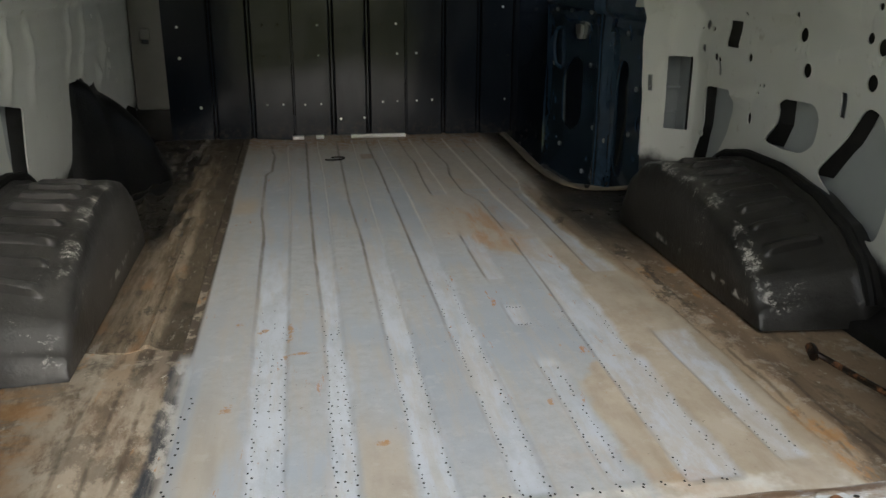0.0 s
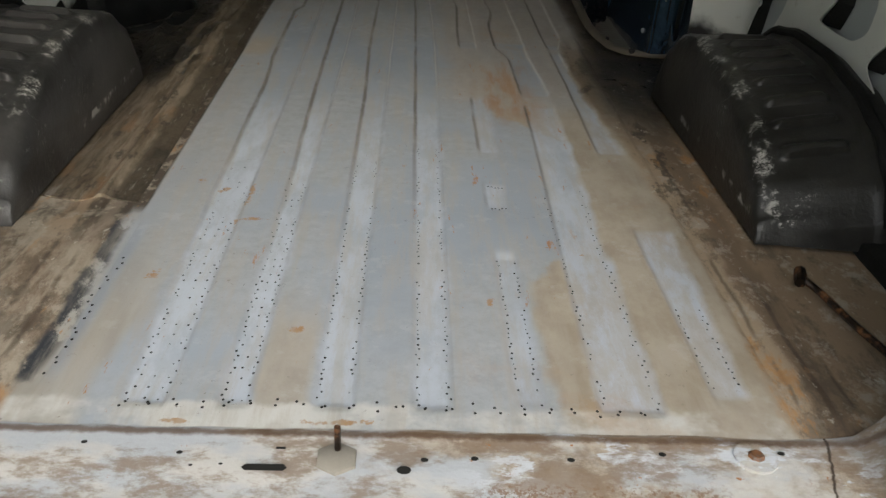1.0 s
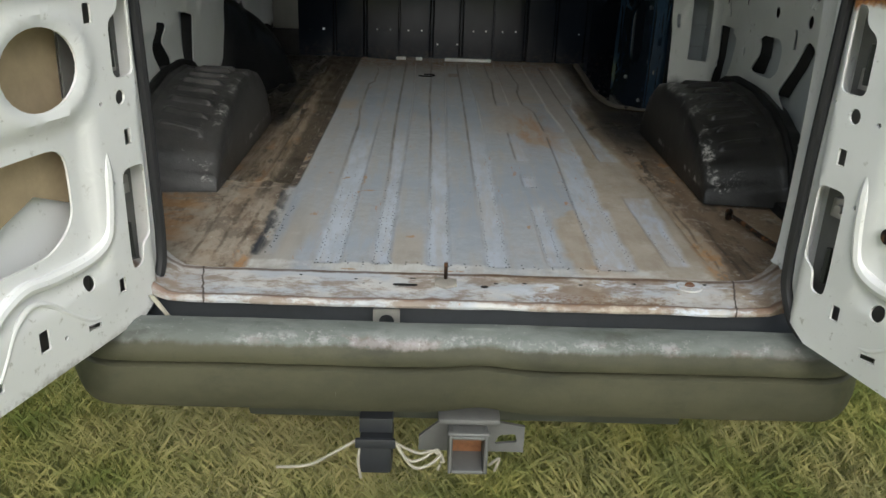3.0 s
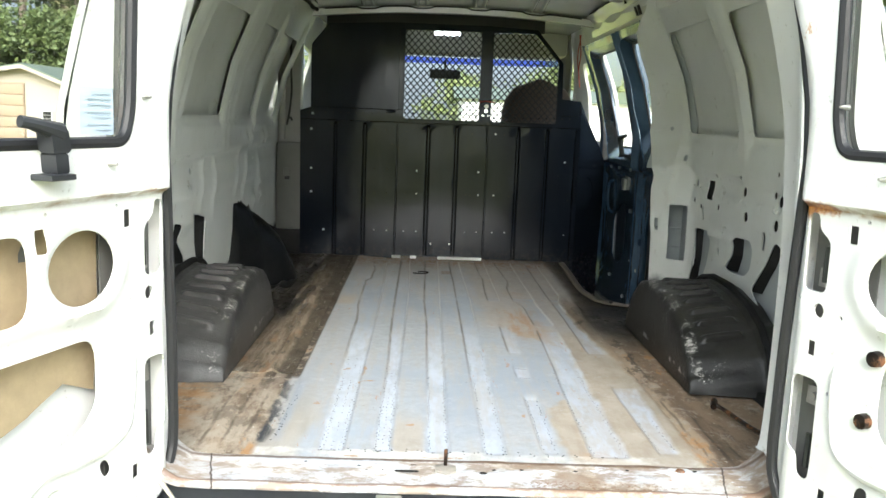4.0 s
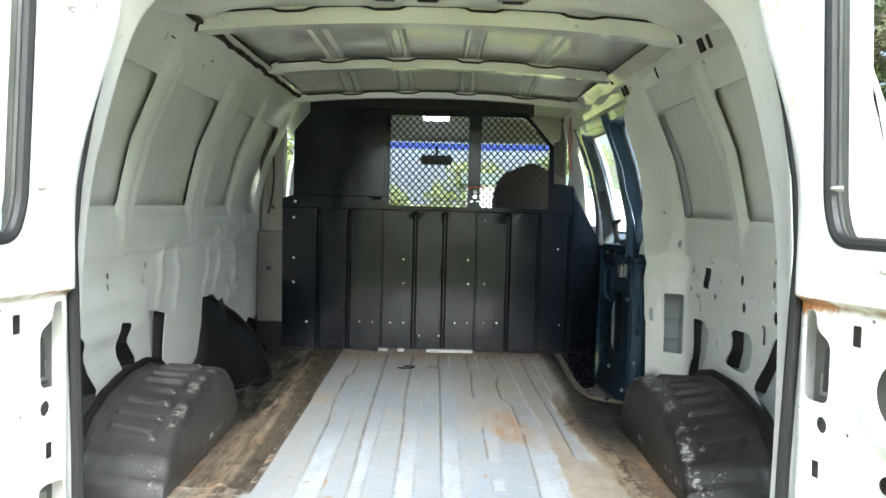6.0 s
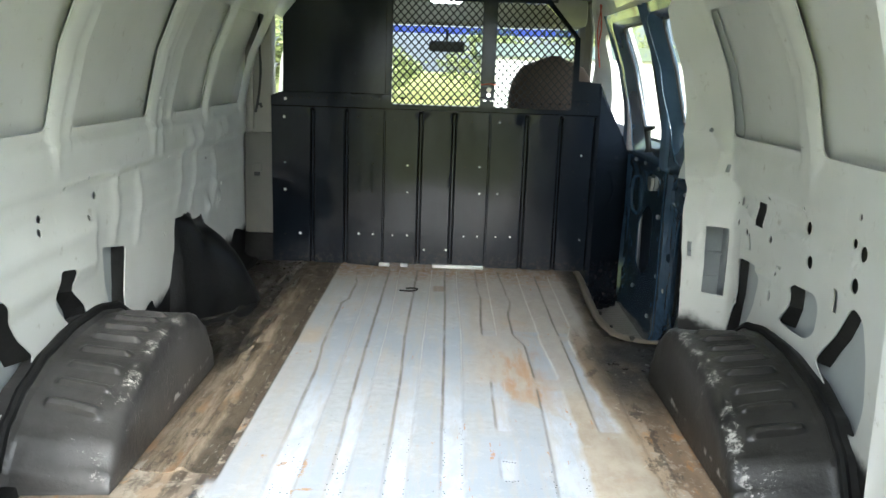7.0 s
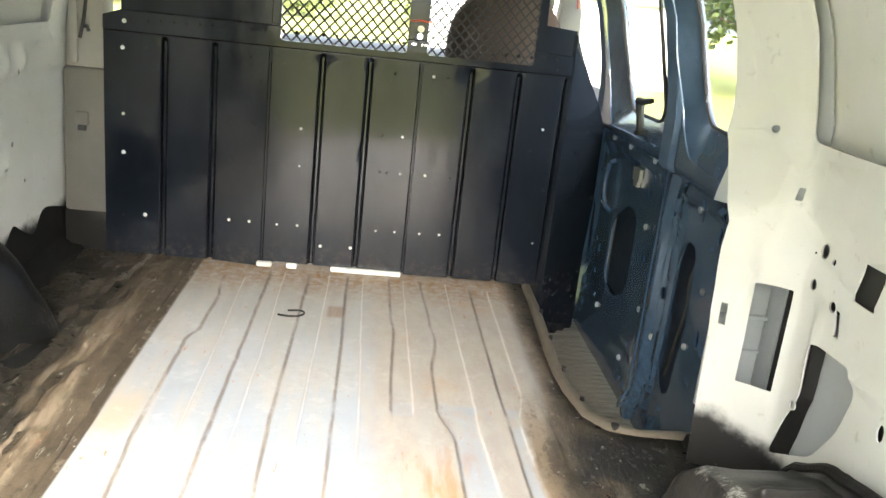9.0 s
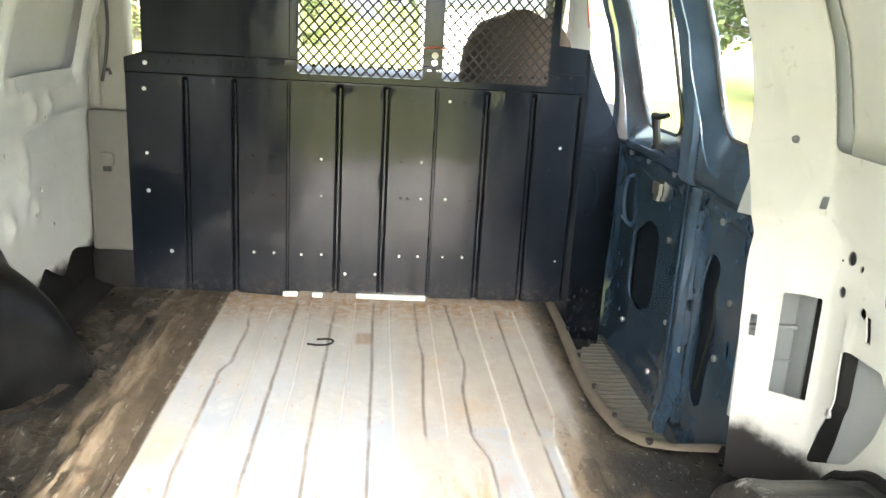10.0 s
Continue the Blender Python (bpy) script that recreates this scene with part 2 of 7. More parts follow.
def white_paint(name="white_door_paint", rust_z=None, hinge=False):
    """White gloss paint with grime in the corners of the pressings and rust bleeding out of a seam."""
    m = Mat(name)
    big, fine = m.noise(3.5, 4), m.noise(45, 6, 0.7)
    c = m.mix(m.step(big, 0.4, 0.75), (0.80, 0.80, 0.785), (0.71, 0.71, 0.685))
    c = m.mix(m.mul(m.step(fine, 0.60, 0.72), 0.65), c, (0.36, 0.34, 0.29))
    spot = m.noise(14, 6, 0.75, shift=5)
    c = m.mix(m.mul(m.step(spot, 0.69, 0.73), 0.7), c, (0.22, 0.19, 0.15))
    chip = m.noise(48, 5, 0.8, (1, 1, 0.5), shift=25)
    c = m.mix(m.mul(m.step(chip, 0.70, 0.72), 0.85), c, (0.13, 0.11, 0.09))
    if rust_z is not None:
        wob = m.add(m.z, m.mul(m.sub(m.noise(12, 4, shift=2), 0.5), 0.03))
        seam = m.band(wob, rust_z - 0.008, rust_z + 0.004, 0.006)
        c = m.mix(m.mul(seam, m.step(m.noise(6, 5, 0.7, shift=9), 0.36, 0.58)), c, (0.33, 0.22, 0.11))
        c = m.mix(m.mul(seam, m.step(m.noise(7, 5, 0.7, shift=15), 0.58, 0.66)), c, (0.42, 0.14, 0.02))
        low = m.mul(m.inv(m.step(m.add(m.z, m.mul(m.sub(fine, 0.5), 0.04)), -0.055, -0.030)), m.step(spot, 0.42, 0.55))
        c = m.mix(m.mul(low, 0.7), c, (0.20, 0.18, 0.14))
    if hinge:
        near = m.step(m.add(m.y, m.mul(m.sub(fine, 0.5), 0.12)), -0.245, -0.225)
        patch = m.mul(m.mul(m.band(m.add(m.z, m.mul(m.sub(m.noise(22, 5, 0.7, shift=33), 0.5), 0.05)), rust_z - 0.020, rust_z + 0.006, 0.008), near), 0.95)
        c = m.mix(patch, c, m.mix(m.step(fine, 0.4, 0.6), (0.52, 0.22, 0.03), (0.24, 0.075, 0.02)))
        edge = m.mul(m.mul(m.step(m.y, -0.17, -0.15), m.band(m.z, 0.88, 1.16, 0.05)), m.step(m.noise(20, 5, 0.7, (1, 1, 0.5), shift=38), 0.60, 0.66))
        c = m.mix(m.mul(edge, 0.8), c, (0.46, 0.22, 0.05))
    m.bump(fine, 0.08, 0.002)
    return m.done(c, m.lerp(fine, 0.22, 0.42), coat=0.25)


def floor_metal():
    """Ribbed steel floor: worn blue-grey primer, tan dust, rust and tar in separate patches."""
    m = Mat("worn_floor_steel")
    warp = m.mul(m.sub(m.noise(3.2, 4, 0.6, shift=1), 0.5), 0.10)
    warp2 = m.mul(m.sub(m.noise(5, 5, 0.65, (1, 0.6, 1), shift=8), 0.5), 0.30)
    wig = m.mul(m.sub(m.noise(14, 4, 0.6, (1, 0.6, 1), shift=19), 0.5), 0.032)
    fine, grit = m.noise(36, 6, 0.7), m.noise(170, 3, 0.6)
    big = m.noise(2.0, 4, 0.6, shift=3)
    streak = m.noise(5, 5, 0.6, (3.5, 0.5, 1), shift=6)
    smear = m.noise(9, 7, 0.72, (2.0, 0.75, 1), shift=43)
    dirt = m.noise(11, 4, 0.6, (2, 0.4, 1), shift=23)
    xw, xx, yy = m.add(m.x, wig), m.add(m.x, warp), m.add(m.y, warp2)

    def off(pts):
        v = pts[0][1]
        for (y0, x0), (y1, x1) in zip(pts, pts[1:]):
            v = m.add(v, m.mul(m.step(m.y, y0, y1), x1 - x0))
        return v
    channel, line, glint = 0.0, 0.0, 0.0
    for i in range(7):
        a, b = off(RIB_A[i]), off(RIB_B[i])
        da, db = m.sub(xw, a), m.sub(b, xw)
        inner = m.mul(m.step(da, -0.009, 0.008), m.step(db, -0.009, 0.008))
        run = 0.0
        for y0, y1 in STOPS[i]:
            run = m.most(run, m.band(m.y, y0, min(y1, 1.85), 0.012))
        channel = m.most(channel, m.mul(inner, run))
        run = 0.0
        for y0, y1 in STOPS[i]:
            run = m.most(run, m.band(m.y, y0 + 0.01, y1, 0.015))
        sx = m.add(m.x, m.mul(wig, 0.25))
        # line: grime and shade of the left edge; glint: lit right edge
        line = m.most(line, m.mul(m.band(m.sub(sx, a), -0.0055, 0.0025, 0.0032), run))
        glint = m.most(glint, m.mul(m.band(m.sub(sx, b), -0.0022, 0.0022, 0.002), run))
    blue = m.mix(m.step(big, 0.3, 0.7), (0.370, 0.410, 0.472), (0.305, 0.340, 0.394))
    grey = m.mix(m.step(fine, 0.35, 0.7), (0.382, 0.404, 0.436), (0.330, 0.346, 0.365))
    tan = m.mix(m.step(m.noise(10, 5, 0.65, (1.3, 0.8, 1), shift=99), 0.35, 0.65), (0.415, 0.372, 0.310), (0.325, 0.278, 0.218))
    cream = m.mix(m.step(streak, 0.35, 0.65), (0.410, 0.390, 0.352), (0.338, 0.312, 0.270))
    c = m.mix(m.step(m.noise(2.6, 4, 0.6, shift=33), 0.42, 0.60), blue, grey)
    # dust lying on the flats: a strip along the left, one between two ribs, all of the right side, the far end
    near = m.inv(m.step(yy, 0.25, 0.65))
    leftdust = m.mul(m.inv(m.step(xx, -0.395, -0.365)), m.lerp(near, 0.25, 0.9))
    mid1 = m.mul(m.band(xw, -0.172, -0.102, 0.010), m.mul(m.inv(m.step(yy, 0.22, 0.42)), 0.75))
    right1 = m.mul(m.step(m.add(xx, m.mul(m.band(yy, 0.52, 1.12, 0.10), -0.15)), 0.225, 0.25), m.inv(m.step(yy, 1.15, 1.35)))
    right2 = m.mul(m.step(m.add(m.x, m.mul(warp, 1.3)), 0.09, 0.16), m.mul(m.step(yy, 1.18, 1.4), m.lerp(m.noise(6, 5, 0.7, (2.5, 0.6, 1), shift=63), 0.35, 1.0)))
    far = m.mul(m.step(yy, 1.7, 2.5), m.lerp(m.noise(7, 5, 0.65, (4, 0.3, 1), shift=29), 0.15, 0.95))
    c = m.mix(m.most(leftdust, m.mul(far, m.inv(m.mul(m.step(m.x, 0.0, 0.2), 0.6)))), c, cream)
    c = m.mix(m.most(mid1, right1), c, tan)
    c = m.mix(m.mul(right2, 0.72), c, m.mix(m.step(smear, 0.35, 0.65), (0.445, 0.388, 0.302), (0.355, 0.275, 0.187)))
    pale = m.mix(m.step(big, 0.3, 0.7), (0.51, 0.55, 0.62), (0.44, 0.48, 0.55))
    c = m.mix(m.mul(channel, m.inv(m.mul(m.step(smear, 0.40, 0.62), 0.6))), c, m.mix(m.inv(m.step(m.y, 0.9, 1.5)), blue, pale))
    front = m.inv(m.step(m.add(m.y, m.mul(wig, 1.5)), 0.085, 0.10))
    c = m.mix(m.mul(front, m.step(m.noise(6, 5, 0.65, shift=81), 0.40, 0.60)), c, (0.57, 0.57, 0.55))
    end = m.step(yy, 2.45, 2.76)
    c = m.mix(m.mul(end, m.step(fine, 0.3, 0.6)), c, (0.27, 0.17, 0.09))
    smudge = m.mul(m.band(m.x, -0.02, 0.03, 0.008), m.band(m.y, 2.36, 2.45, 0.015))
    c = m.mix(m.mul(smudge, 0.7), c, (0.22, 0.15, 0.09))
    # rust patches and thin runs
    r1 = m.mul(m.step(m.noise(3.4, 6, 0.7, shift=21), 0.57, 0.68), m.step(m.x, 0.0, 0.3))
    c = m.mix(m.mul(r1, 0.35), c, (0.42, 0.27, 0.14))
    spot = m.mul(m.band(m.add(m.x, warp), 0.21, 0.34, 0.04), m.band(yy, 1.18, 1.62, 0.08))
    c = m.mix(m.mul(spot, m.mul(m.step(dirt, 0.40, 0.60), 0.75)), c, (0.36, 0.20, 0.085))
    stain = m.mul(m.band(m.add(m.x, m.mul(warp, 0.5)), -0.46, -0.385, 0.02), m.band(yy, 1.62, 1.80, 0.05))
    c = m.mix(m.mul(stain, 0.6), c, (0.45, 0.36, 0.24))
    r2 = m.step(m.noise(17, 6, 0.75, shift=13), 0.68, 0.715)
    c = m.mix(m.mul(r2, 0.75), c, (0.36, 0.18, 0.055))
    r3 = m.mul(m.step(m.noise(22, 5, 0.7, (2.2, 0.5, 1), shift=51), 0.64, 0.69), m.step(m.noise(2.5, 2, shift=44), 0.45, 0.55))
    c = m.mix(m.mul(r3, 0.85), c, (0.38, 0.17, 0.05))
    for px, py, rx, ry in ((-0.290, 0.595, 0.005, 0.035), (-0.262, 0.610, 0.026, 0.006), (-0.285, 0.72, 0.006, 0.05), (-0.39, 0.406, 0.010, 0.014), (-0.335, 0.74, 0.008, 0.014), (0.165, 0.355, 0.006, 0.014), (-0.14, 0.26, 0.012, 0.007), (0.32, 1.24, 0.006, 0.06), (-0.395, 0.76, 0.010, 0.012),
                           (-0.06, 0.055, 0.042, 0.006), (-0.27, 0.052, 0.02, 0.005)):
        dx, dy = m.math("DIVIDE", m.sub(xw, px), rx), m.math("DIVIDE", m.sub(m.add(m.y, wig), py), ry)
        d2 = m.add(m.add(m.mul(dx, dx), m.mul(dy, dy)), m.add(m.mul(m.sub(fine, 0.5), 9.0), m.mul(m.sub(grit, 0.5), 3.0)))
        c = m.mix(m.mul(m.inv(m.step(d2, 0.0, 1.2)), 0.8), c, m.mix(fine, (0.42, 0.24, 0.07), (0.27, 0.12, 0.035)))
    # painted light on the rib walls: pale right edges, grimy shaded left edges
    c = m.mix(m.mul(m.mul(glint, m.step(m.y, 1.1, 1.7)), m.lerp(dirt, 0.1, 0.8)), c, (0.66, 0.65, 0.62))
    c = m.mix(m.mul(m.mul(line, m.step(dirt, 0.25, 0.5)), m.lerp(m.step(m.y, 0.4, 1.3), 0.10, 0.85)), c, (0.135, 0.115, 0.094))
    # dirty strips beside the ribbed floor, streaked lengthwise
    left = m.inv(m.step(m.add(m.x, m.mul(warp, 0.25)), -0.500, -0.482))
    left = m.most(left, m.mul(m.inv(m.step(m.x, -0.474, -0.462)), m.step(m.y, 0.62, 0.68)))
    redge = m.add(0.545, m.add(m.mul(m.step(m.y, 0.62, 0.9), -0.018), m.mul(m.step(m.y, 0.9, 1.5), -0.045)))
    right = m.step(m.sub(xw, redge), -0.012, 0.012)
    right = m.mul(right, m.inv(m.mul(m.step(yy, 1.55, 2.05), m.inv(m.step(m.x, 0.54, 0.61)))))
    lx = m.add(m.math("ABSOLUTE", m.x), m.add(m.mul(m.sub(smear, 0.5), 0.08), m.mul(wig, 1.2)))
    lane = m.mix(m.step(lx, 0.500, 0.515), (0.085, 0.070, 0.056), (0.23, 0.19, 0.15))
    lane = m.mix(m.step(lx, 0.535, 0.545), lane, (0.10, 0.080, 0.060))
    lane = m.mix(m.step(lx, 0.555, 0.570), lane, (0.31, 0.235, 0.165))
    lane = m.mix(m.step(lx, 0.605, 0.625), lane, (0.34, 0.295, 0.235))
    lane = m.mix(m.mul(m.inv(m.step(m.y, 0.45, 0.62)), 0.8), lane, m.mix(m.step(smear, 0.40, 0.62), (0.40, 0.345, 0.275), (0.24, 0.185, 0.135)))
    c = m.mix(left, c, lane)
    rlane = m.mix(m.step(lx, 0.575, 0.60), (0.36, 0.285, 0.205), (0.20, 0.145, 0.10))
    rlane = m.mix(m.step(lx, 0.63, 0.66), rlane, (0.27, 0.20, 0.135))
    c = m.mix(right, c, rlane)
    sides = m.most(left, right)
    c = m.mix(m.mul(m.mul(sides, m.step(smear, 0.52, 0.66)), 0.75), c, (0.13, 0.10, 0.075))
    c = m.mix(m.mul(m.mul(sides, m.step(m.noise(16, 7, 0.75, (1.3, 0.9, 1), shift=37), 0.51, 0.60)), 0.75), c, (0.40, 0.35, 0.285))
    tar = m.mul(sides, m.step(m.add(m.noise(6.5, 7, 0.74, (1.5, 0.8, 1), shift=17), m.mul(m.step(m.y, 1.3, 1.8), 0.07)), 0.53, 0.60))
    c = m.mix(m.mul(tar, m.lerp(m.step(m.y, 0.5, 1.0), 0.5, 0.85)), c, m.mix(m.step(m.y, 0.5, 1.0), (0.085, 0.072, 0.056), (0.040, 0.036, 0.030)))
    seams = 0.0
    for px, y0, y1, wide in ((-0.528, 0.10, 0.60, 0.004), (-0.575, 0.13, 0.50, 0.003), (-0.622, 0.10, 0.52, 0.005), (-0.548, 0.60, 1.30, 0.005), (-0.602, 0.62, 1.15, 0.004), (0.572, 0.12, 0.55, 0.003), (0.618, 0.10, 0.50, 0.005), (0.652, 0.10, 0.42, 0.003), (0.590, 0.70, 1.45, 0.004)):
        seams = m.most(seams, m.mul(m.band(m.add(m.x, m.mul(wig, 0.5)), px - wide, px + wide, 0.003), m.band(yy, y0, y1, 0.03)))
    c = m.mix(m.mul(m.mul(seams, m.step(m.noise(9, 5, 0.7, (1, 0.6, 1), shift=101), 0.36, 0.56)), 0.62), c, (0.060, 0.046, 0.034))
    strip = m.mul(m.band(m.add(m.x, m.mul(wig, 1.5)), -0.498, -0.462, 0.006), m.band(m.y, 0.13, 0.60, 0.01))
    c = m.mix(m.mul(strip, m.mul(m.inv(m.step(m.add(m.x, m.mul(warp, 0.9)), -0.48, -0.462)), m.step(m.noise(16, 6, 0.7, (1.5, 0.8, 1), shift=53), 0.40, 0.50))), c, (0.04, 0.044, 0.052))
    c = m.mix(m.mul(m.mul(m.band(m.x, -0.466, -0.44, 0.008), m.band(m.y, 0.14, 0.58, 0.03)), 0.8), c, blue)
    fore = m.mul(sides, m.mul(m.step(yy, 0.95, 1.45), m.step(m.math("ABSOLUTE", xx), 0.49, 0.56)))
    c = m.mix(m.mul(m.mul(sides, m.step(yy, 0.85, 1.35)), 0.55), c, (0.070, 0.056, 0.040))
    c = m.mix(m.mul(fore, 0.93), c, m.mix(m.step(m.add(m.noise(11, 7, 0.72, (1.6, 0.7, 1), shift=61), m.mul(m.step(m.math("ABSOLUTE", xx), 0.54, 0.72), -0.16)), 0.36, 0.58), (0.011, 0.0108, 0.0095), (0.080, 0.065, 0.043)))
    c = m.mix(m.mul(m.mul(fore, m.step(m.noise(30, 6, 0.75, (1.3, 0.7, 1), shift=79), 0.62, 0.66)), 0.7), c, (0.46, 0.45, 0.40))
    scale = m.mul(sides, m.step(m.noise(34, 6, 0.75, (1.4, 0.8, 1), shift=27), 0.63, 0.68))
    c = m.mix(m.mul(scale, 0.7), c, (0.55, 0.52, 0.45))
    orange = m.mul(m.mul(sides, m.inv(m.mul(m.step(m.y, 1.0, 1.5), 0.8))), m.step(m.noise(5, 6, 0.72, (2, 0.7, 1), shift=71), 0.60, 0.68))
    corner = m.mul(m.mul(m.inv(m.step(xx, -0.72, -0.64)), m.band(yy, 0.16, 0.50, 0.06)), m.step(m.noise(8, 6, 0.7, (0.8, 1.6, 1), shift=91), 0.42, 0.58))
    c = m.mix(m.mul(m.most(orange, corner), 0.65), c, (0.42, 0.22, 0.08))
    speck = m.mul(m.step(m.noise(75, 4, 0.7, shift=83), 0.66, 0.70), m.step(m.noise(4, 3, shift=85), 0.42, 0.60))
    c = m.mix(m.mul(speck, 0.7), c, (0.12, 0.095, 0.075))
    bloom = m.mul(m.step(m.noise(17, 6, 0.72, shift=87), 0.56, 0.66), m.inv(sides))
    c = m.mix(m.mul(bloom, 0.18), c, (0.56, 0.57, 0.58))
    murk = m.mul(m.step(m.noise(10, 6, 0.72, (2.6, 0.3, 1), shift=95), 0.46, 0.62), m.inv(sides))
    c = m.mix(m.mul(murk, 0.42), c, (0.40, 0.365, 0.315))
    c = m.mix(m.mul(m.step(grit, 0.62, 0.75), 0.30), c, (0.27, 0.235, 0.195))
    dirty = m.most(sides, m.mul(far, 0.4))
    m.bump(m.add(m.add(m.mul(fine, m.lerp(dirty, 0.25, 1.9)), m.mul(grit, 0.25)), m.mul(fore, m.mul(m.noise(13, 6, 0.68, (1.8, 0.6, 1), shift=61), 5.0))), 0.4, 0.003)
    return m.done(c, m.lerp(fore, m.lerp(dirty, m.lerp(fine, 0.32, 0.48), 0.66), m.lerp(fine, 0.18, 0.42)), spec=m.lerp(fore, 0.20, 0.5))


def side_floor():
    """The floor beside the ribs: tan dirt and rust along the middle, black tar towards the wall, dragged lengthwise."""
    m = Mat("tarred_floor_side")
    fine, grit = m.noise(42, 6, 0.7), m.noise(150, 4, 0.7)
    blot = m.noise(8, 7, 0.72, (1.6, 0.7, 1), shift=5)
    drag = m.noise(16, 6, 0.7, (2.6, 0.28, 1), shift=9)
    x = m.add(m.x, m.add(m.mul(m.sub(blot, 0.5), 0.09), m.mul(m.sub(m.noise(2.2, 3, shift=3), 0.5), 0.07)))
    tan = m.mix(m.step(drag, 0.38, 0.62), (0.270, 0.222, 0.165), (0.130, 0.100, 0.068))
    tan = m.mix(m.mul(m.step(m.noise(7, 6, 0.7, (1.8, 0.5, 1), shift=21), 0.54, 0.66), 0.6), tan, (0.28, 0.165, 0.085))
    brown = m.mix(m.step(blot, 0.36, 0.62), (0.050, 0.042, 0.032), (0.110, 0.088, 0.062))
    c = m.mix(m.step(x, -0.560, -0.535), tan, brown)
    tar = m.mix(m.step(blot, 0.50, 0.70), (0.0085, 0.0085, 0.0085), (0.030, 0.027, 0.022))
    fore = m.step(m.add(m.y, m.mul(m.sub(blot, 0.5), 0.5)), 1.22, 1.50)
    black = m.mul(m.inv(m.step(x, -0.650, -0.600)), m.lerp(fore, 0.30, 1.0))
    c = m.mix(black, c, tar)
    end = m.mul(m.step(m.add(m.y, m.mul(m.sub(blot, 0.5), 0.6)), 2.05, 2.55), m.step(x, -0.80, -0.66))
    c = m.mix(m.mul(end, 0.65), c, m.mix(m.step(drag, 0.4, 0.6), (0.105, 0.086, 0.062), (0.045, 0.038, 0.030)))
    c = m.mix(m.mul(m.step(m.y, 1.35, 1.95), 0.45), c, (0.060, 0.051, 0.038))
    mott = m.step(m.noise(19, 7, 0.74, (1.4, 0.8, 1), shift=31), 0.54, 0.63)
    c = m.mix(m.mul(m.mul(mott, m.inv(black)), 0.75), c, (0.048, 0.040, 0.031))
    scuff = m.step(m.add(m.noise(26, 7, 0.75, (2.4, 0.35, 1), shift=41), m.mul(blot, 0.10)), 0.645, 0.69)
    c = m.mix(m.mul(scuff, 0.62), c, (0.30, 0.285, 0.25))
    chip = m.mul(m.step(m.noise(60, 6, 0.75, shift=51), 0.66, 0.69), m.step(m.noise(6, 3, shift=53), 0.48, 0.60))
    c = m.mix(m.mul(chip, 0.8), c, (0.50, 0.48, 0.43))
    edge = m.step(m.add(m.x, m.mul(m.sub(drag, 0.5), 0.012)), -0.494, -0.489)
    c = m.mix(m.mul(edge, 0.85), c, (0.022, 0.020, 0.018))
    m.bump(m.add(m.add(fine, m.mul(grit, 0.25)), m.mul(m.add(blot, drag), 2.2)), 0.5, 0.004)
    return m.done(c, m.lerp(black, m.lerp(fine, 0.55, 0.8), m.lerp(fine, 0.16, 0.42)), spec=m.lerp(black, 0.25, 0.42))


def sill_metal():
    m = Mat("sill_paint")
    fine, big = m.noise(34, 6, 0.72), m.noise(5, 5, 0.65, (1, 2, 2), shift=2)
    grit = m.noise(130, 4, 0.7)
    wob = m.mul(m.sub(fine, 0.5), 0.016)
    c = m.mix(m.step(big, 0.42, 0.58), (0.53, 0.52, 0.50), (0.43, 0.455, 0.49))
    tanside = m.mul(m.step(m.add(m.x, m.mul(m.sub(big, 0.5), 0.5)), -0.06, 0.10), m.step(m.noise(5, 5, 0.65, (1.2, 1.5, 1), shift=9), 0.38, 0.52))
    c = m.mix(m.mul(tanside, 0.9), c, m.mix(m.step(fine, 0.38, 0.62), (0.42, 0.36, 0.285), (0.24, 0.18, 0.13)))
    peel = m.mul(m.step(m.noise(8, 6, 0.72, (0.8, 2, 2), shift=57), 0.53, 0.57), m.step(m.x, 0.05, 0.2))
    c = m.mix(peel, c, (0.58, 0.61, 0.66))
    c = m.mix(m.mul(m.step(m.noise(9, 7, 0.75, (0.8, 1.6, 1), shift=47), 0.46, 0.58), 0.80), c, (0.225, 0.165, 0.115))
    c = m.mix(m.step(m.noise(24, 6, 0.75, shift=13), 0.65, 0.69), c, (0.33, 0.15, 0.05))
    hinge = m.mul(m.step(m.math("ABSOLUTE", m.x), 0.50, 0.62), m.step(big, 0.36, 0.55))
    c = m.mix(m.mul(hinge, 0.30), c, (0.36, 0.27, 0.18))
    seam = m.band(m.add(m.y, wob), 0.028, 0.039, 0.004)
    c = m.mix(m.mul(seam, m.lerp(m.noise(7, 3, shift=3), 0.6, 1.0)), c, (0.10, 0.055, 0.03))
    lip = m.band(m.add(m.y, m.mul(m.sub(m.noise(18, 4, shift=5), 0.5), 0.03)), -0.088, -0.076, 0.003)
    c = m.mix(m.mul(lip, 0.8), c, (0.17, 0.10, 0.065))
    dots = m.mul(m.band(m.y, -0.09, -0.045, 0.01), m.mul(m.band(m.x, 0.12, 0.42, 0.03), m.step(grit, 0.52, 0.58)))
    c = m.mix(m.mul(dots, 0.8), c, (0.20, 0.12, 0.07))
    crack = m.band(m.sub(m.math("ABSOLUTE", m.add(m.x, m.mul(wob, 1.0))), m.mul(m.add(m.y, 0.09), 0.25)), 0.545, 0.549, 0.0015)
    c = m.mix(crack, c, (0.05, 0.035, 0.025))
    m.bump(m.add(fine, m.mul(grit, 0.3)), 0.5, 0.003)
    return m.done(c, m.lerp(fine, 0.45, 0.75), spec=0.35)


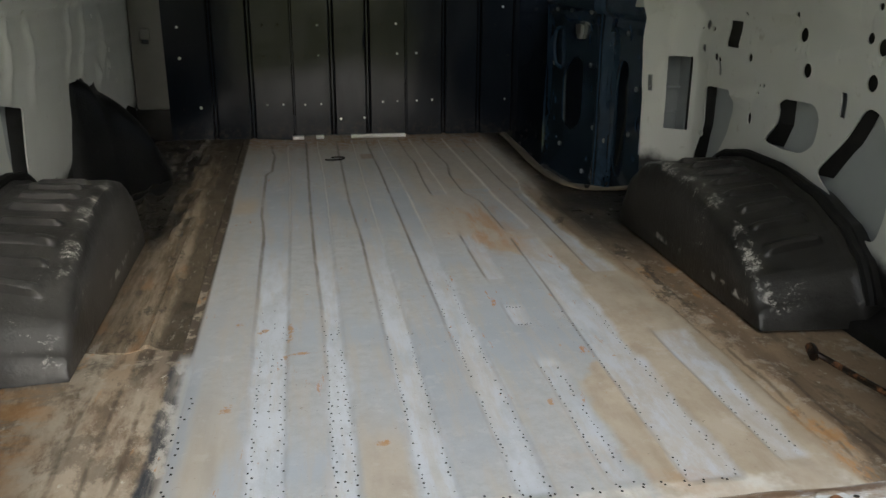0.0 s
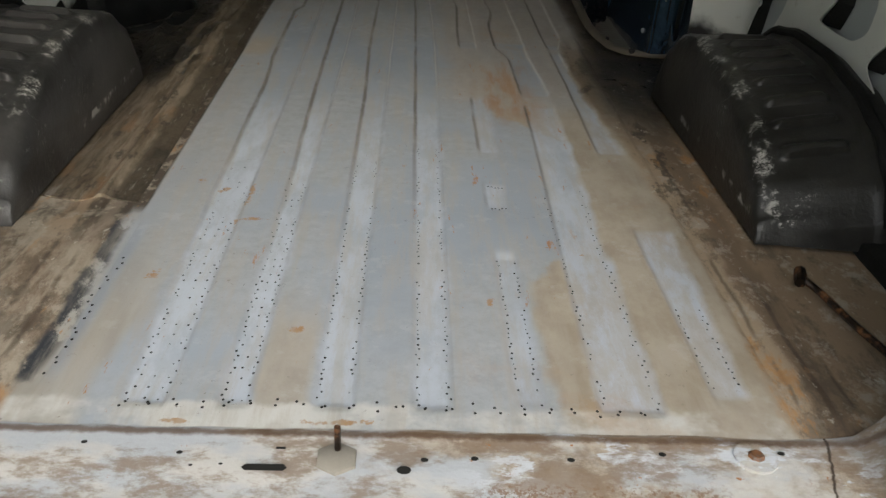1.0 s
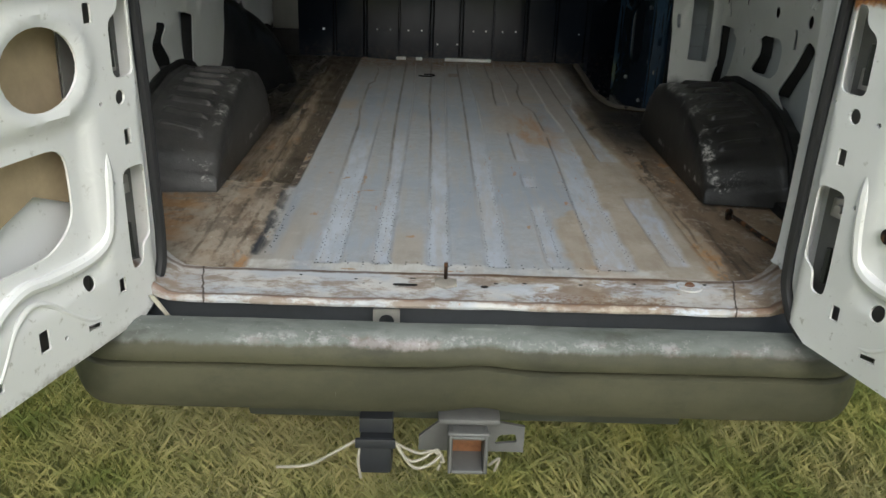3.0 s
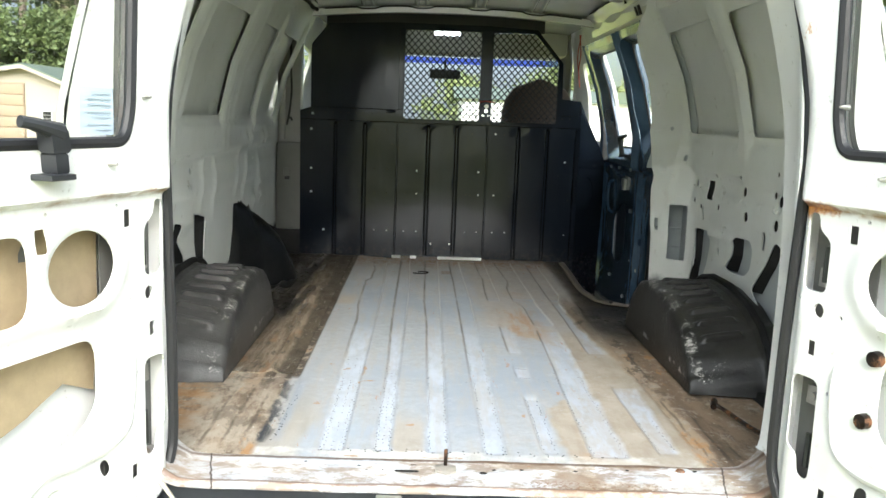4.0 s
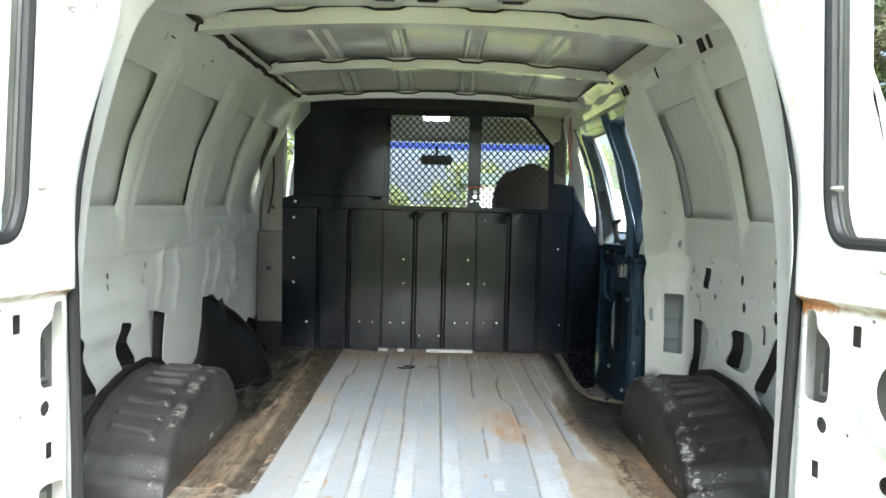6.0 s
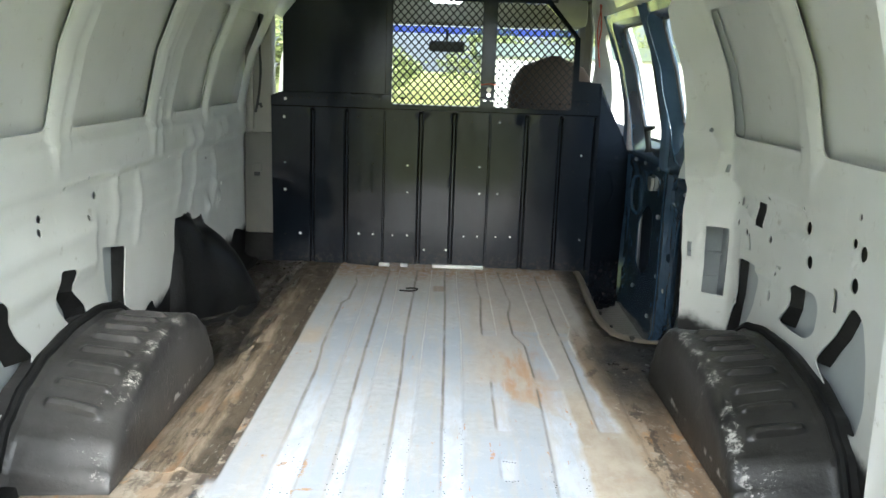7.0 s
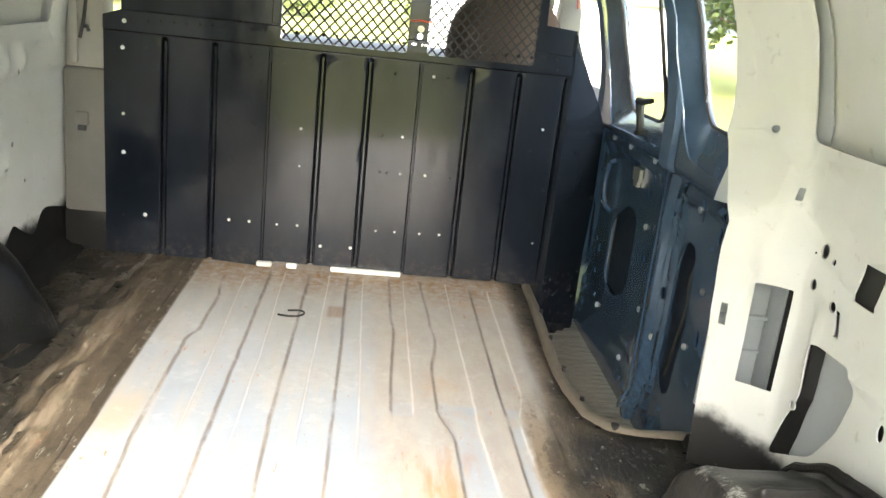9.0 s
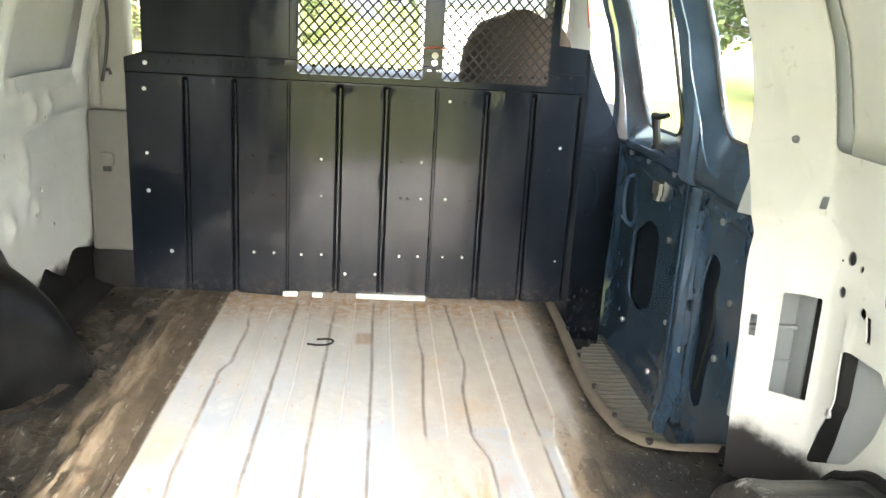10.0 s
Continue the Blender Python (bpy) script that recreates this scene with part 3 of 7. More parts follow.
def undercoat(name="black_undercoat", base=(0.028, 0.028, 0.026), wear=0.8, rough=0.46, spec=0.5, rub=0.13):
    """Black tar undercoat, dusty on top, scraped to pale primer in places."""
    m = Mat(name)
    fine, big, lump = m.noise(60, 5, 0.7), m.noise(6, 4, 0.6, shift=4), m.noise(150, 3)
    dust = tuple(v * 2.6 for v in base)
    c = m.mix(m.step(big, 0.38, 0.68), base, dust)
    c = m.mix(m.mul(m.step(fine, 0.6, 0.75), 0.6), c, (0.018, 0.017, 0.016))
    zone = m.step(m.noise(4.0, 3, shift=12), 0.45, 0.60)
    ax = m.math("ABSOLUTE", m.x)
    zone = m.mul(m.most(m.mul(zone, 0.55), m.band(ax, 0.684, 0.722, 0.012)), m.inv(m.step(ax, 0.78, 0.86)))
    scrape = m.step(m.add(m.noise(95, 8, 0.88, (0.7, 1.5, 0.8), shift=31), m.mul(zone, rub)), 0.680, 0.705)
    scrape = m.most(scrape, m.mul(m.band(ax, 0.672, 0.680, 0.002), m.mul(m.band(m.z, 0.035, 0.05, 0.004), m.step(m.noise(7, 4, shift=9), 0.48, 0.52))))
    scrape = m.mul(scrape, m.step(m.noise(17, 4, 0.6, shift=53), 0.47, 0.60))
    film = m.mul(m.step(m.noise(11, 6, 0.7, (0.6, 1.6, 1), shift=65), 0.44, 0.66), 0.6)
    c = m.mix(film, c, tuple(v * 2.0 for v in base))
    c = m.mix(m.mul(scrape, wear), c, (0.50, 0.49, 0.46))
    m.bump(m.add(fine, m.mul(lump, 0.5)), 0.45, 0.003)
    return m.done(c, m.lerp(big, rough - 0.10, rough + 0.10), spec=spec)


def partition_paint():
    m = Mat("black_partition_enamel")
    big, fine = m.noise(4, 4, 0.6, (1.6, 1, 0.7)), m.noise(38, 6, 0.7)
    c = m.mix(m.step(big, 0.35, 0.7), (0.0082, 0.0110, 0.0170), (0.0120, 0.0155, 0.0220))
    scratch = m.step(m.noise(70, 5, 0.75, (1, 1, 0.3), shift=6), 0.70, 0.74)
    c = m.mix(m.mul(scratch, 0.25), c, (0.16, 0.17, 0.18))
    dust = m.mul(m.inv(m.step(m.z, 0.0, 0.12)), m.step(fine, 0.45, 0.7))
    c = m.mix(m.mul(dust, 0.28), c, (0.12, 0.09, 0.065))
    m.bump(m.add(m.mul(m.noise(5, 2, 0.4, shift=3), 1.0), m.mul(fine, 0.012)), 0.10, 0.012)
    return m.done(c, m.lerp(m.step(m.noise(12, 5, 0.65, (2.2, 1, 0.35), shift=41), 0.35, 0.7), 0.08, 0.20), spec=0.36)


def blue_paint():
    m = Mat("blue_door_paint")
    big, fine = m.noise(5, 4, 0.6), m.noise(60, 5, 0.7)
    c = m.mix(m.step(big, 0.35, 0.7), (0.088, 0.150, 0.235), (0.052, 0.092, 0.150))
    c = m.mix(m.mul(m.step(fine, 0.66, 0.72), 0.5), c, (0.30, 0.36, 0.42))
    low = m.mul(m.inv(m.step(m.z, -0.15, 0.25)), m.step(fine, 0.35, 0.65))
    c = m.mix(m.mul(low, 0.5), c, (0.03, 0.035, 0.04))
    m.bump(fine, 0.06, 0.002)
    return m.done(c, m.lerp(fine, 0.16, 0.30), metal=0.2, coat=1.0)


def bumper_metal():
    """Olive lower half and sides, chalky grey top with the coat peeling along its front edge."""
    m = Mat("weathered_bumper")
    fine, big = m.noise(40, 6, 0.72), m.noise(4, 5, 0.65, (1, 2, 2), shift=1)
    spray = m.noise(90, 5, 0.8, (1, 1, 0.5), shift=44)
    c = m.mix(m.step(big, 0.35, 0.7), (0.075, 0.072, 0.043), (0.050, 0.049, 0.030))
    c = m.mix(m.mul(m.step(fine, 0.55, 0.75), 0.35), c, (0.045, 0.046, 0.034))
    edge = m.add(m.z, m.add(m.mul(m.sub(m.noise(45, 6, 0.75, (1, 0.5, 0.5), shift=5), 0.5), 0.020), m.mul(m.sub(m.noise(5, 3, shift=6), 0.5), 0.010)))
    top = m.step(edge, -0.070, -0.056)
    c = m.mix(m.mul(top, 0.92), c, m.mix(m.step(m.noise(9, 5, 0.65, (0.7, 2, 2), shift=8), 0.35, 0.65), (0.190, 0.204, 0.192), (0.130, 0.142, 0.130)))
    # the coat peels to pale primer and a mauve undercoat along the front edge, most of all about the middle
    worn = m.inv(m.step(m.math("ABSOLUTE", m.sub(m.x, 0.05)), 0.30, 0.75))
    rim = m.band(edge, -0.061, -0.046, 0.006)
    flake = m.add(m.noise(34, 7, 0.80, (0.8, 0.9, 0.9), shift=44), m.add(m.mul(m.noise(4, 3, shift=71), 0.25), m.mul(worn, 0.10)))
    c = m.mix(m.mul(m.mul(rim, m.step(flake, 0.70, 0.80)), 0.6), c, (0.37, 0.37, 0.37))
    mauve = m.mul(m.mul(m.band(edge, -0.066, -0.050, 0.004), worn), m.step(m.noise(5, 5, 0.7, (0.6, 1, 1), shift=22), 0.52, 0.58))
    c = m.mix(m.mul(mauve, 0.45), c, m.mix(m.step(fine, 0.45, 0.6), (0.33, 0.27, 0.275), (0.18, 0.115, 0.09)))
    scuff = m.mul(top, m.step(m.add(spray, m.mul(m.noise(5, 3, shift=73), 0.25)), 0.77, 0.81))
    c = m.mix(m.mul(scuff, 0.6), c, (0.50, 0.51, 0.50))
    crack = m.mul(m.mul(top, worn), m.step(m.noise(80, 4, 0.7, (1.2, 0.35, 0.35), shift=91), 0.66, 0.69))
    c = m.mix(m.mul(crack, 0.7), c, (0.08, 0.085, 0.07))
    drip = m.mul(m.step(m.noise(55, 4, 0.7, (1, 1, 0.10), shift=3), 0.69, 0.74), m.step(m.z, -0.22, -0.06))
    c = m.mix(m.mul(drip, 0.6), c, (0.45, 0.45, 0.41))
    murk = m.step(m.noise(7, 6, 0.7, (0.7, 1.5, 1.5), shift=83), 0.50, 0.66)
    c = m.mix(m.mul(murk, 0.5), c, (0.040, 0.040, 0.027))
    m.bump(m.add(fine, m.mul(big, 0.4)), 0.2, 0.004)
    return m.done(c, m.lerp(fine, 0.48, 0.68), spec=0.3)


def plain(name, color, rough=0.5, metal=0.0, vary=0.25, scale=30, bump=0.15, coat=None):
    """A plain surface with fine uneven tone."""
    m = Mat(name)
    n, big = m.noise(scale, 5, 0.65), m.noise(scale / 8, 3, shift=5)
    dark = tuple(v * (1 - vary) for v in color)
    lite = tuple(min(1.0, v * (1 + vary * 0.6)) for v in color)
    c = m.mix(m.add(m.mul(n, 0.5), m.mul(big, 0.5)), dark, lite)
    m.bump(n, bump, 0.002)
    return m.done(c, m.lerp(n, max(0.05, rough - 0.1), min(1, rough + 0.1)), metal, coat=coat)


def rusty(name, base, amount=0.5):
    m = Mat(name)
    n, f = m.noise(30, 6, 0.7), m.noise(120, 4, 0.6, shift=3)
    r = m.step(n, 0.62 - amount * 0.4, 0.72 - amount * 0.3)
    c = m.mix(r, base, m.mix(f, (0.10, 0.045, 0.02), (0.30, 0.13, 0.05)))
    m.bump(f, 0.4, 0.002)
    return m.done(c, m.lerp(r, 0.4, 0.8), m.inv(r))


def glass(name="window_glass", tint=(0.93, 0.96, 0.95)):
    m = bpy.data.materials.new(name)
    m.use_nodes = True
    nt = m.node_tree
    nt.nodes.remove(nt.nodes["Principled BSDF"])
    clear, gloss, mixer, face, power, scale = (nt.nodes.new(k) for k in ("ShaderNodeBsdfTransparent", "ShaderNodeBsdfGlossy", "ShaderNodeMixShader", "ShaderNodeLayerWeight", "ShaderNodeMath", "ShaderNodeMath"))
    clear.inputs[0].default_value = (*tint, 1)
    gloss.inputs["Roughness"].default_value = 0.02
    power.operation, scale.operation = "POWER", "MULTIPLY_ADD"
    nt.links.new(face.outputs["Facing"], power.inputs[0])
    power.inputs[1].default_value = 4.0
    nt.links.new(power.outputs[0], scale.inputs[0])
    scale.inputs[1].default_value, scale.inputs[2].default_value = 0.8, 0.04
    nt.links.new(scale.outputs[0], mixer.inputs[0])
    nt.links.new(clear.outputs[0], mixer.inputs[1])
    nt.links.new(gloss.outputs[0], mixer.inputs[2])
    nt.links.new(mixer.outputs[0], nt.nodes["Material Output"].inputs[0])
    return m


def lamp_lens():
    m = Mat("lit_dome_lens")
    m.b.inputs["Emission Color"].default_value = (1.0, 0.98, 0.94, 1)
    m.b.inputs["Emission Strength"].default_value = 6.0
    return m.done((0.8, 0.8, 0.78), 0.4)


def grass_green():
    m = Mat("grass_blades")
    n, big = m.noise(9, 4), m.noise(1.2, 3, shift=4)
    c = m.mix(m.step(n, 0.35, 0.65), (0.15, 0.19, 0.035), (0.38, 0.36, 0.11))
    c = m.mix(m.mul(m.step(big, 0.45, 0.65), 0.6), c, (0.45, 0.40, 0.20))
    return m.done(c, 0.6)


def ground_soil():
    m = Mat("meadow_ground")
    n, f, far = m.noise(1.5, 4), m.noise(40, 5, 0.7), m.noise(0.15, 3)
    c = m.mix(n, (0.33, 0.36, 0.075), (0.44, 0.43, 0.13))
    c = m.mix(m.mul(m.step(f, 0.45, 0.7), 0.45), c, (0.13, 0.12, 0.045))
    c = m.mix(m.mul(far, 0.35), c, (0.24, 0.28, 0.07))
    m.bump(f, 0.8, 0.03)
    return m.done(c, 0.9)


def leaf_green(name, a, b):
    m = Mat(name)
    r = m.nt.nodes.new("ShaderNodeNewGeometry").outputs["Random Per Island"]
    c = m.mix(m.add(m.mul(r, 0.7), m.mul(m.noise(0.8, 2), 0.3)), a, b)
    return m.done(c, 0.55)


CREAM, ROOF = cream_paint(), roof_paint()
WHITE_L = white_paint("white_door_paint", 0.605)
WHITE = white_paint("white_body_paint")
WHITE_R = white_paint("white_rusty_door_paint", 0.633, True)
FLOOR, FLOOR_SIDE, SILL = floor_metal(), side_floor(), sill_metal()
TAR = undercoat(base=(0.013, 0.0125, 0.0115), rough=0.38, rub=0.20)
TAR_DUSTY = undercoat("dusty_undercoat", (0.026, 0.025, 0.024), 0.9, 0.38, rub=0.18)
TAR_PLAIN = undercoat("black_undercoat_plain", (0.008, 0.008, 0.0078), 0.10, 0.62, 0.2)
TAR_GLOSS = undercoat("glossy_black_tar", (0.0045, 0.0048, 0.005), 0.4, 0.34, 0.22)
BLACK = partition_paint()
BLUE = blue_paint()
NAVY = plain("navy_cavity_shade", (0.020, 0.030, 0.048), 0.5, vary=0.4)
BUMPER = bumper_metal()
RUBBER = plain("black_rubber", (0.018, 0.018, 0.02), 0.5, vary=0.3)
PLASTIC = plain("black_plastic", (0.03, 0.032, 0.036), 0.4, vary=0.3)
STEEL = plain("zinc_steel", (0.42, 0.41, 0.38), 0.38, 0.8)
RUSTY = rusty("rusty_steel", (0.16, 0.15, 0.14), 0.8)
DARK_STEEL = plain("dirty_black_steel", (0.035, 0.037, 0.032), 0.6, 0.2, vary=0.5)
HOLE = plain("dark_cavity", (0.012, 0.011, 0.01), 0.8)
CAVITY = plain("grey_inner_skin", (0.40, 0.43, 0.44), 0.5, vary=0.25, scale=12)
IRON = rusty("dark_rusty_iron", (0.05, 0.04, 0.035), 0.35)
GREYPAINT = plain("grey_pillar_paint", (0.17, 0.168, 0.152), 0.45, vary=0.3, scale=16)
BOARD = plain("tan_fibre_board", (0.42, 0.33, 0.205), 0.85, vary=0.6, scale=26, bump=0.9)
OLIVE = plain("dirty_olive_steel", (0.062, 0.066, 0.048), 0.6, 0.1, vary=0.6, scale=24, bump=0.4)
CORD = plain("dirty_pale_wire", (0.42, 0.39, 0.31), 0.6, vary=0.4)
GLASS = glass()
SMOKED = glass("smoked_glass", (0.74, 0.75, 0.72))
LATTICE = plain("black_mesh_paint", (0.012, 0.012, 0.013), 0.6, vary=0.3)
LIT_HOLE = plain("pale_lit_hole", (0.75, 0.76, 0.74), 0.4, vary=0.1)
POCKET = plain("grey_steel_and_slot_shade", (0.15, 0.15, 0.14), 0.6, vary=0.6, scale=30)
TINT = glass("blue_sun_band", (0.20, 0.26, 0.80))
SEAT = plain("brown_seat_cloth", (0.075, 0.055, 0.045), 0.9, vary=0.35, scale=60, bump=0.5)
VINYL = plain("grey_vinyl", (0.16, 0.155, 0.145), 0.6)
PAPER = plain("pale_blue_paper", (0.50, 0.58, 0.66), 0.6, vary=0.12, scale=40)
INK = plain("faded_ink", (0.46, 0.54, 0.62), 0.6)
ORANGE = plain("red_wire", (0.42, 0.06, 0.03), 0.45)
GRASS, SOIL = grass_green(), ground_soil()
PINE = leaf_green("pine_needles", (0.085, 0.095, 0.045), (0.18, 0.175, 0.085))
LEAF = leaf_green("broad_leaves", (0.065, 0.10, 0.03), (0.17, 0.21, 0.08))
LEAF_PALE = leaf_green("pale_spring_leaves", (0.14, 0.18, 0.06), (0.30, 0.34, 0.14))
BARK = plain("grey_bark", (0.15, 0.12, 0.095), 0.9, vary=0.45, scale=14, bump=0.9)
SIDING = plain("beige_siding", (0.43, 0.38, 0.325), 0.7, vary=0.12, scale=9)
GARAGE = plain("tan_garage_door", (0.34, 0.26, 0.185), 0.6, vary=0.15)
SHINGLE = plain("green_roofing", (0.16, 0.20, 0.16), 0.8, vary=0.3)


# ---- the shape of the van's inside ----
def lean(z):
    """How far the side walls come in at a height."""
    rows = ((-0.3, 0.0), (0.70, 0.0), (0.78, 0.012), (0.95, 0.055), (1.12, 0.13), (1.22, 0.175), (1.31, 0.225))
    for (a, p), (b, q) in zip(rows, rows[1:]):
        if z <= b:
            return p + (q - p) * max(0, (z - a)) / (b - a)
    return rows[-1][1]


def pressing(u, z, panels):
    """Relief of a side wall: window blanks sunk in, swages along it, shallow dents. Positive goes outwards."""
    d = 0.0
    for a, b in panels:
        d -= 0.010 * inside(u, b + 0.005, b + 0.115, 0.012) * inside(z, 0.70, 1.20, 0.03)
    d -= 0.012 * inside(z, 0.60, 0.715, 0.012)
    d -= 0.006 * inside(z, 0.455, 0.535, 0.02)
    d += 0.004 * noise.noise(Vector((u * 5, z * 5, 1.7))) * (1 if z < 0.72 else 0.4)
    return d


WALL = 0.935


def right_wall(u, z, w):
    d = pressing(u, z, ((0.30, 0.935), (1.05, 1.58)))
    for c, z0, z1 in ((0.965, 0.66, 1.22), (1.02, 0.70, 1.2), (1.615, 0.50, 1.2), (1.60, 0.36, 0.62), (1.44, 0.30, 0.45)):
        d -= 0.008 * math.exp(-(((u - c - 0.03 * (z - 0.7)) / 0.013) ** 2)) * inside(z, z0, z1, 0.03)
    d -= 0.007 * math.exp(-(((z - 0.395 + 0.05 * (u - 1.0)) / 0.010) ** 2)) * inside(u, 1.0, 1.40, 0.04)
    d -= 0.006 * math.exp(-(((z - 0.53) / 0.008) ** 2)) * inside(u, 0.3, 1.42, 0.04)
    off = WALL - lean(z)
    bend = 1.505 + 0.095 * ss(0.50, 0.86, z)
    t = 0.012 * math.log(1 + math.exp(min(40.0, (u - bend) / 0.012)))
    k = ss(bend - 0.03, bend + 0.03, u)
    d -= 0.012 * inside(u, 1.63, 1.70, 0.012) * inside(z, 0.36, 0.62, 0.02)
    return Vector((off - 0.81 * t + (d + w) * (1 - 0.415 * k), u - 0.415 * t + (d + w) * 0.81 * k, z))


def left_wall(u, z, w):
    d = pressing(u, z, ((0.30, 0.885), (1.01, 1.55), (1.80, 2.15), (2.20, 2.70)))
    for y0, z0, tilt in ((1.28, 0.5, 0.05), (1.46, 0.47, 0.05), (1.86, 0.5, 0.10), (2.02, 0.48, 0.12), (2.30, 0.46, 0.02)):
        d -= 0.009 * math.exp(-(((u - y0 - 0.35 * tilt * (z - z0) / 0.1) / 0.024) ** 2)) * inside(z, z0 - 0.10, z0 + 0.11, 0.03)
    for c, z0, z1 in ((0.92, 0.64, 1.22), (0.98, 0.72, 1.2), (1.59, 0.62, 1.22), (1.66, 0.60, 1.22), (1.77, 0.70, 1.2), (2.175, 0.70, 1.2), (2.74, 0.68, 1.22)):
        d -= 0.006 * math.exp(-(((u - c - 0.03 * (z - 0.7)) / 0.018) ** 2)) * inside(z, z0, z1, 0.03)
    for c, z0 in ((1.98, 0.64), (2.10, 0.65), (2.36, 0.65), (2.47, 0.655), (2.28, 0.44), (2.20, 0.36), (2.36, 0.375)):
        d -= 0.016 * math.exp(-((u - c) / 0.026) ** 2 - ((z - z0) / 0.03) ** 2)
    for z0 in (0.700, 0.728):
        d -= 0.005 * math.exp(-((z - z0) / 0.008) ** 2) * inside(u, 2.05, 2.62, 0.05)
    d -= 0.05 * inside(u, 0.45, 1.13, 0.03) * inside(z, 0.36 - 0.0, 0.50, 0.03) * 0.35
    return Vector((-(WALL - 0.01) + lean(z) - d - w, u, z))


# right wall
right_outline = [(0.10, 0.03), (1.42, 0.03), (1.660, 0.03), (1.668, 0.30), (1.675, 0.57), (1.748, 0.74), (1.735, 1.05), (1.72, 1.13), (1.65, 1.21), (1.58, 1.31), (0.10, 1.31)]
right_holes = [
    poly_round([(1.438, 0.388), (1.30, 0.392), (1.272, 0.355), (1.30, 0.27), (1.36, 0.185), (1.50, 0.115), (1.475, 0.20), (1.442, 0.27)], 0.022),
    poly_round([(1.035, 0.408), (0.90, 0.414), (0.872, 0.385), (0.88, 0.32), (0.93, 0.29), (1.02, 0.285), (1.10, 0.292), (1.04, 0.345)], 0.022),
    poly_round([(0.71, 0.438), (0.655, 0.425), (0.615, 0.34), (0.60, 0.24), (0.62, 0.165), (0.66, 0.158), (0.75, 0.20), (0.865, 0.262), (0.77, 0.35)], 0.03),
    rect(1.522, 1.596, 0.243, 0.463, 0.004), rect(1.27, 1.335, 0.508, 0.578, 0.004), rect(1.362, 1.378, 0.425, 0.475, 0.002),
    rect(0.782, 0.803, 0.40, 0.455, 0.002), rect(1.638, 1.652, 0.355, 0.405, 0.002), rect(1.56, 1.575, 0.635, 0.66, 0.003),
    ring(1.468, 0.558, 0.014), ring(1.43, 0.548, 0.007), ring(1.468, 0.492, 0.011), ring(1.39, 0.475, 0.011), ring(1.203, 0.49, 0.011),
    ring(0.975, 0.565, 0.017), ring(0.935, 0.487, 0.017), ring(0.70, 0.487, 0.018), ring(0.69, 0.56, 0.018), ring(0.735, 0.575, 0.012),
    ring(1.18, 0.335, 0.010, 0.016), ring(1.455, 0.245, 0.010), ring(1.245, 0.60, 0.006), ring(0.995, 0.61, 0.007), ring(0.70, 0.64, 0.008),
    ring(1.655, 0.76, 0.008), ring(0.45, 0.56, 0.016), ring(0.40, 0.42, 0.018), ring(0.3, 0.5, 0.012),
    ring(1.145, 0.425, 0.005), ring(1.125, 0.427, 0.005), ring(1.15, 0.405, 0.005), ring(1.05, 1.20, 0.01), ring(0.9, 1.215, 0.012, 0.02),
]
RIGHT_PANES, LEFT_PANES = ((0.30, 0.935), (1.05, 1.58)), ((0.30, 0.885), (1.01, 1.55), (1.80, 2.15), (2.20, 2.70))


def pane_outline(a, b):
    return poly_round([(a, 0.745), (b, 0.745), (b - 0.012, 1.125), (a, 1.125)], 0.03, 4)


right_holes += [pane_outline(a, b) for a, b in RIGHT_PANES]
solid("wall_right", sheet(right_outline, right_holes, 0.022, 0.02, right_wall, 0.0035, (0.30, 0.935, 1.05, 1.58, 1.505, 0.29, 0.31, 0.925, 0.945, 1.04, 1.06, 1.60), (0.737, 0.753, 1.117, 1.133)), CREAM,
      "cream painted sheet-metal van side panel with round and square cut-outs", "wall", "structure")

# dark sheet added close behind the small holes so they read as shaded
solid("wall_right_backing", joined(sheet([(0.28, 0.462), (1.455, 0.462), (1.455, 0.66), (0.28, 0.66)], [], 0.06, 0.05, lambda u, z, w: right_wall(u, z, 0.014 + w), 0.003), sheet([(1.17, 0.30), (1.21, 0.30), (1.21, 0.462), (1.10, 0.462), (1.12, 0.39)], [], 0.06, 0.05, lambda u, z, w: right_wall(u, z, 0.014 + w), 0.003)), DARK_STEEL,
      "dark backing sheet for the shade in the side panel's holes", "panel", "structure")
# left wall
left_outline = [(0.10, 0.03), (1.36, 0.06), (1.44, 0.115), (1.55, 0.15), (1.60, 0.11), (1.70, 0.135), (1.745, 0.165), (1.78, 0.24), (1.85, 0.335), (1.92, 0.375), (1.99, 0.345),
                (2.09, 0.255), (2.20, 0.205), (2.285, 0.165), (2.33, 0.13), (2.40, 0.185), (2.48, 0.15), (2.55, 0.125), (2.62, 0.18), (2.714, 0.17), (2.86, 0.13), (2.86, 1.31), (0.10, 1.31)]
left_outline = [left_outline[0]] + [(q.x, q.y) for q in smooth_line([(a, b, 0) for a, b in left_outline[1:-2]], 4)] + left_outline[-2:]
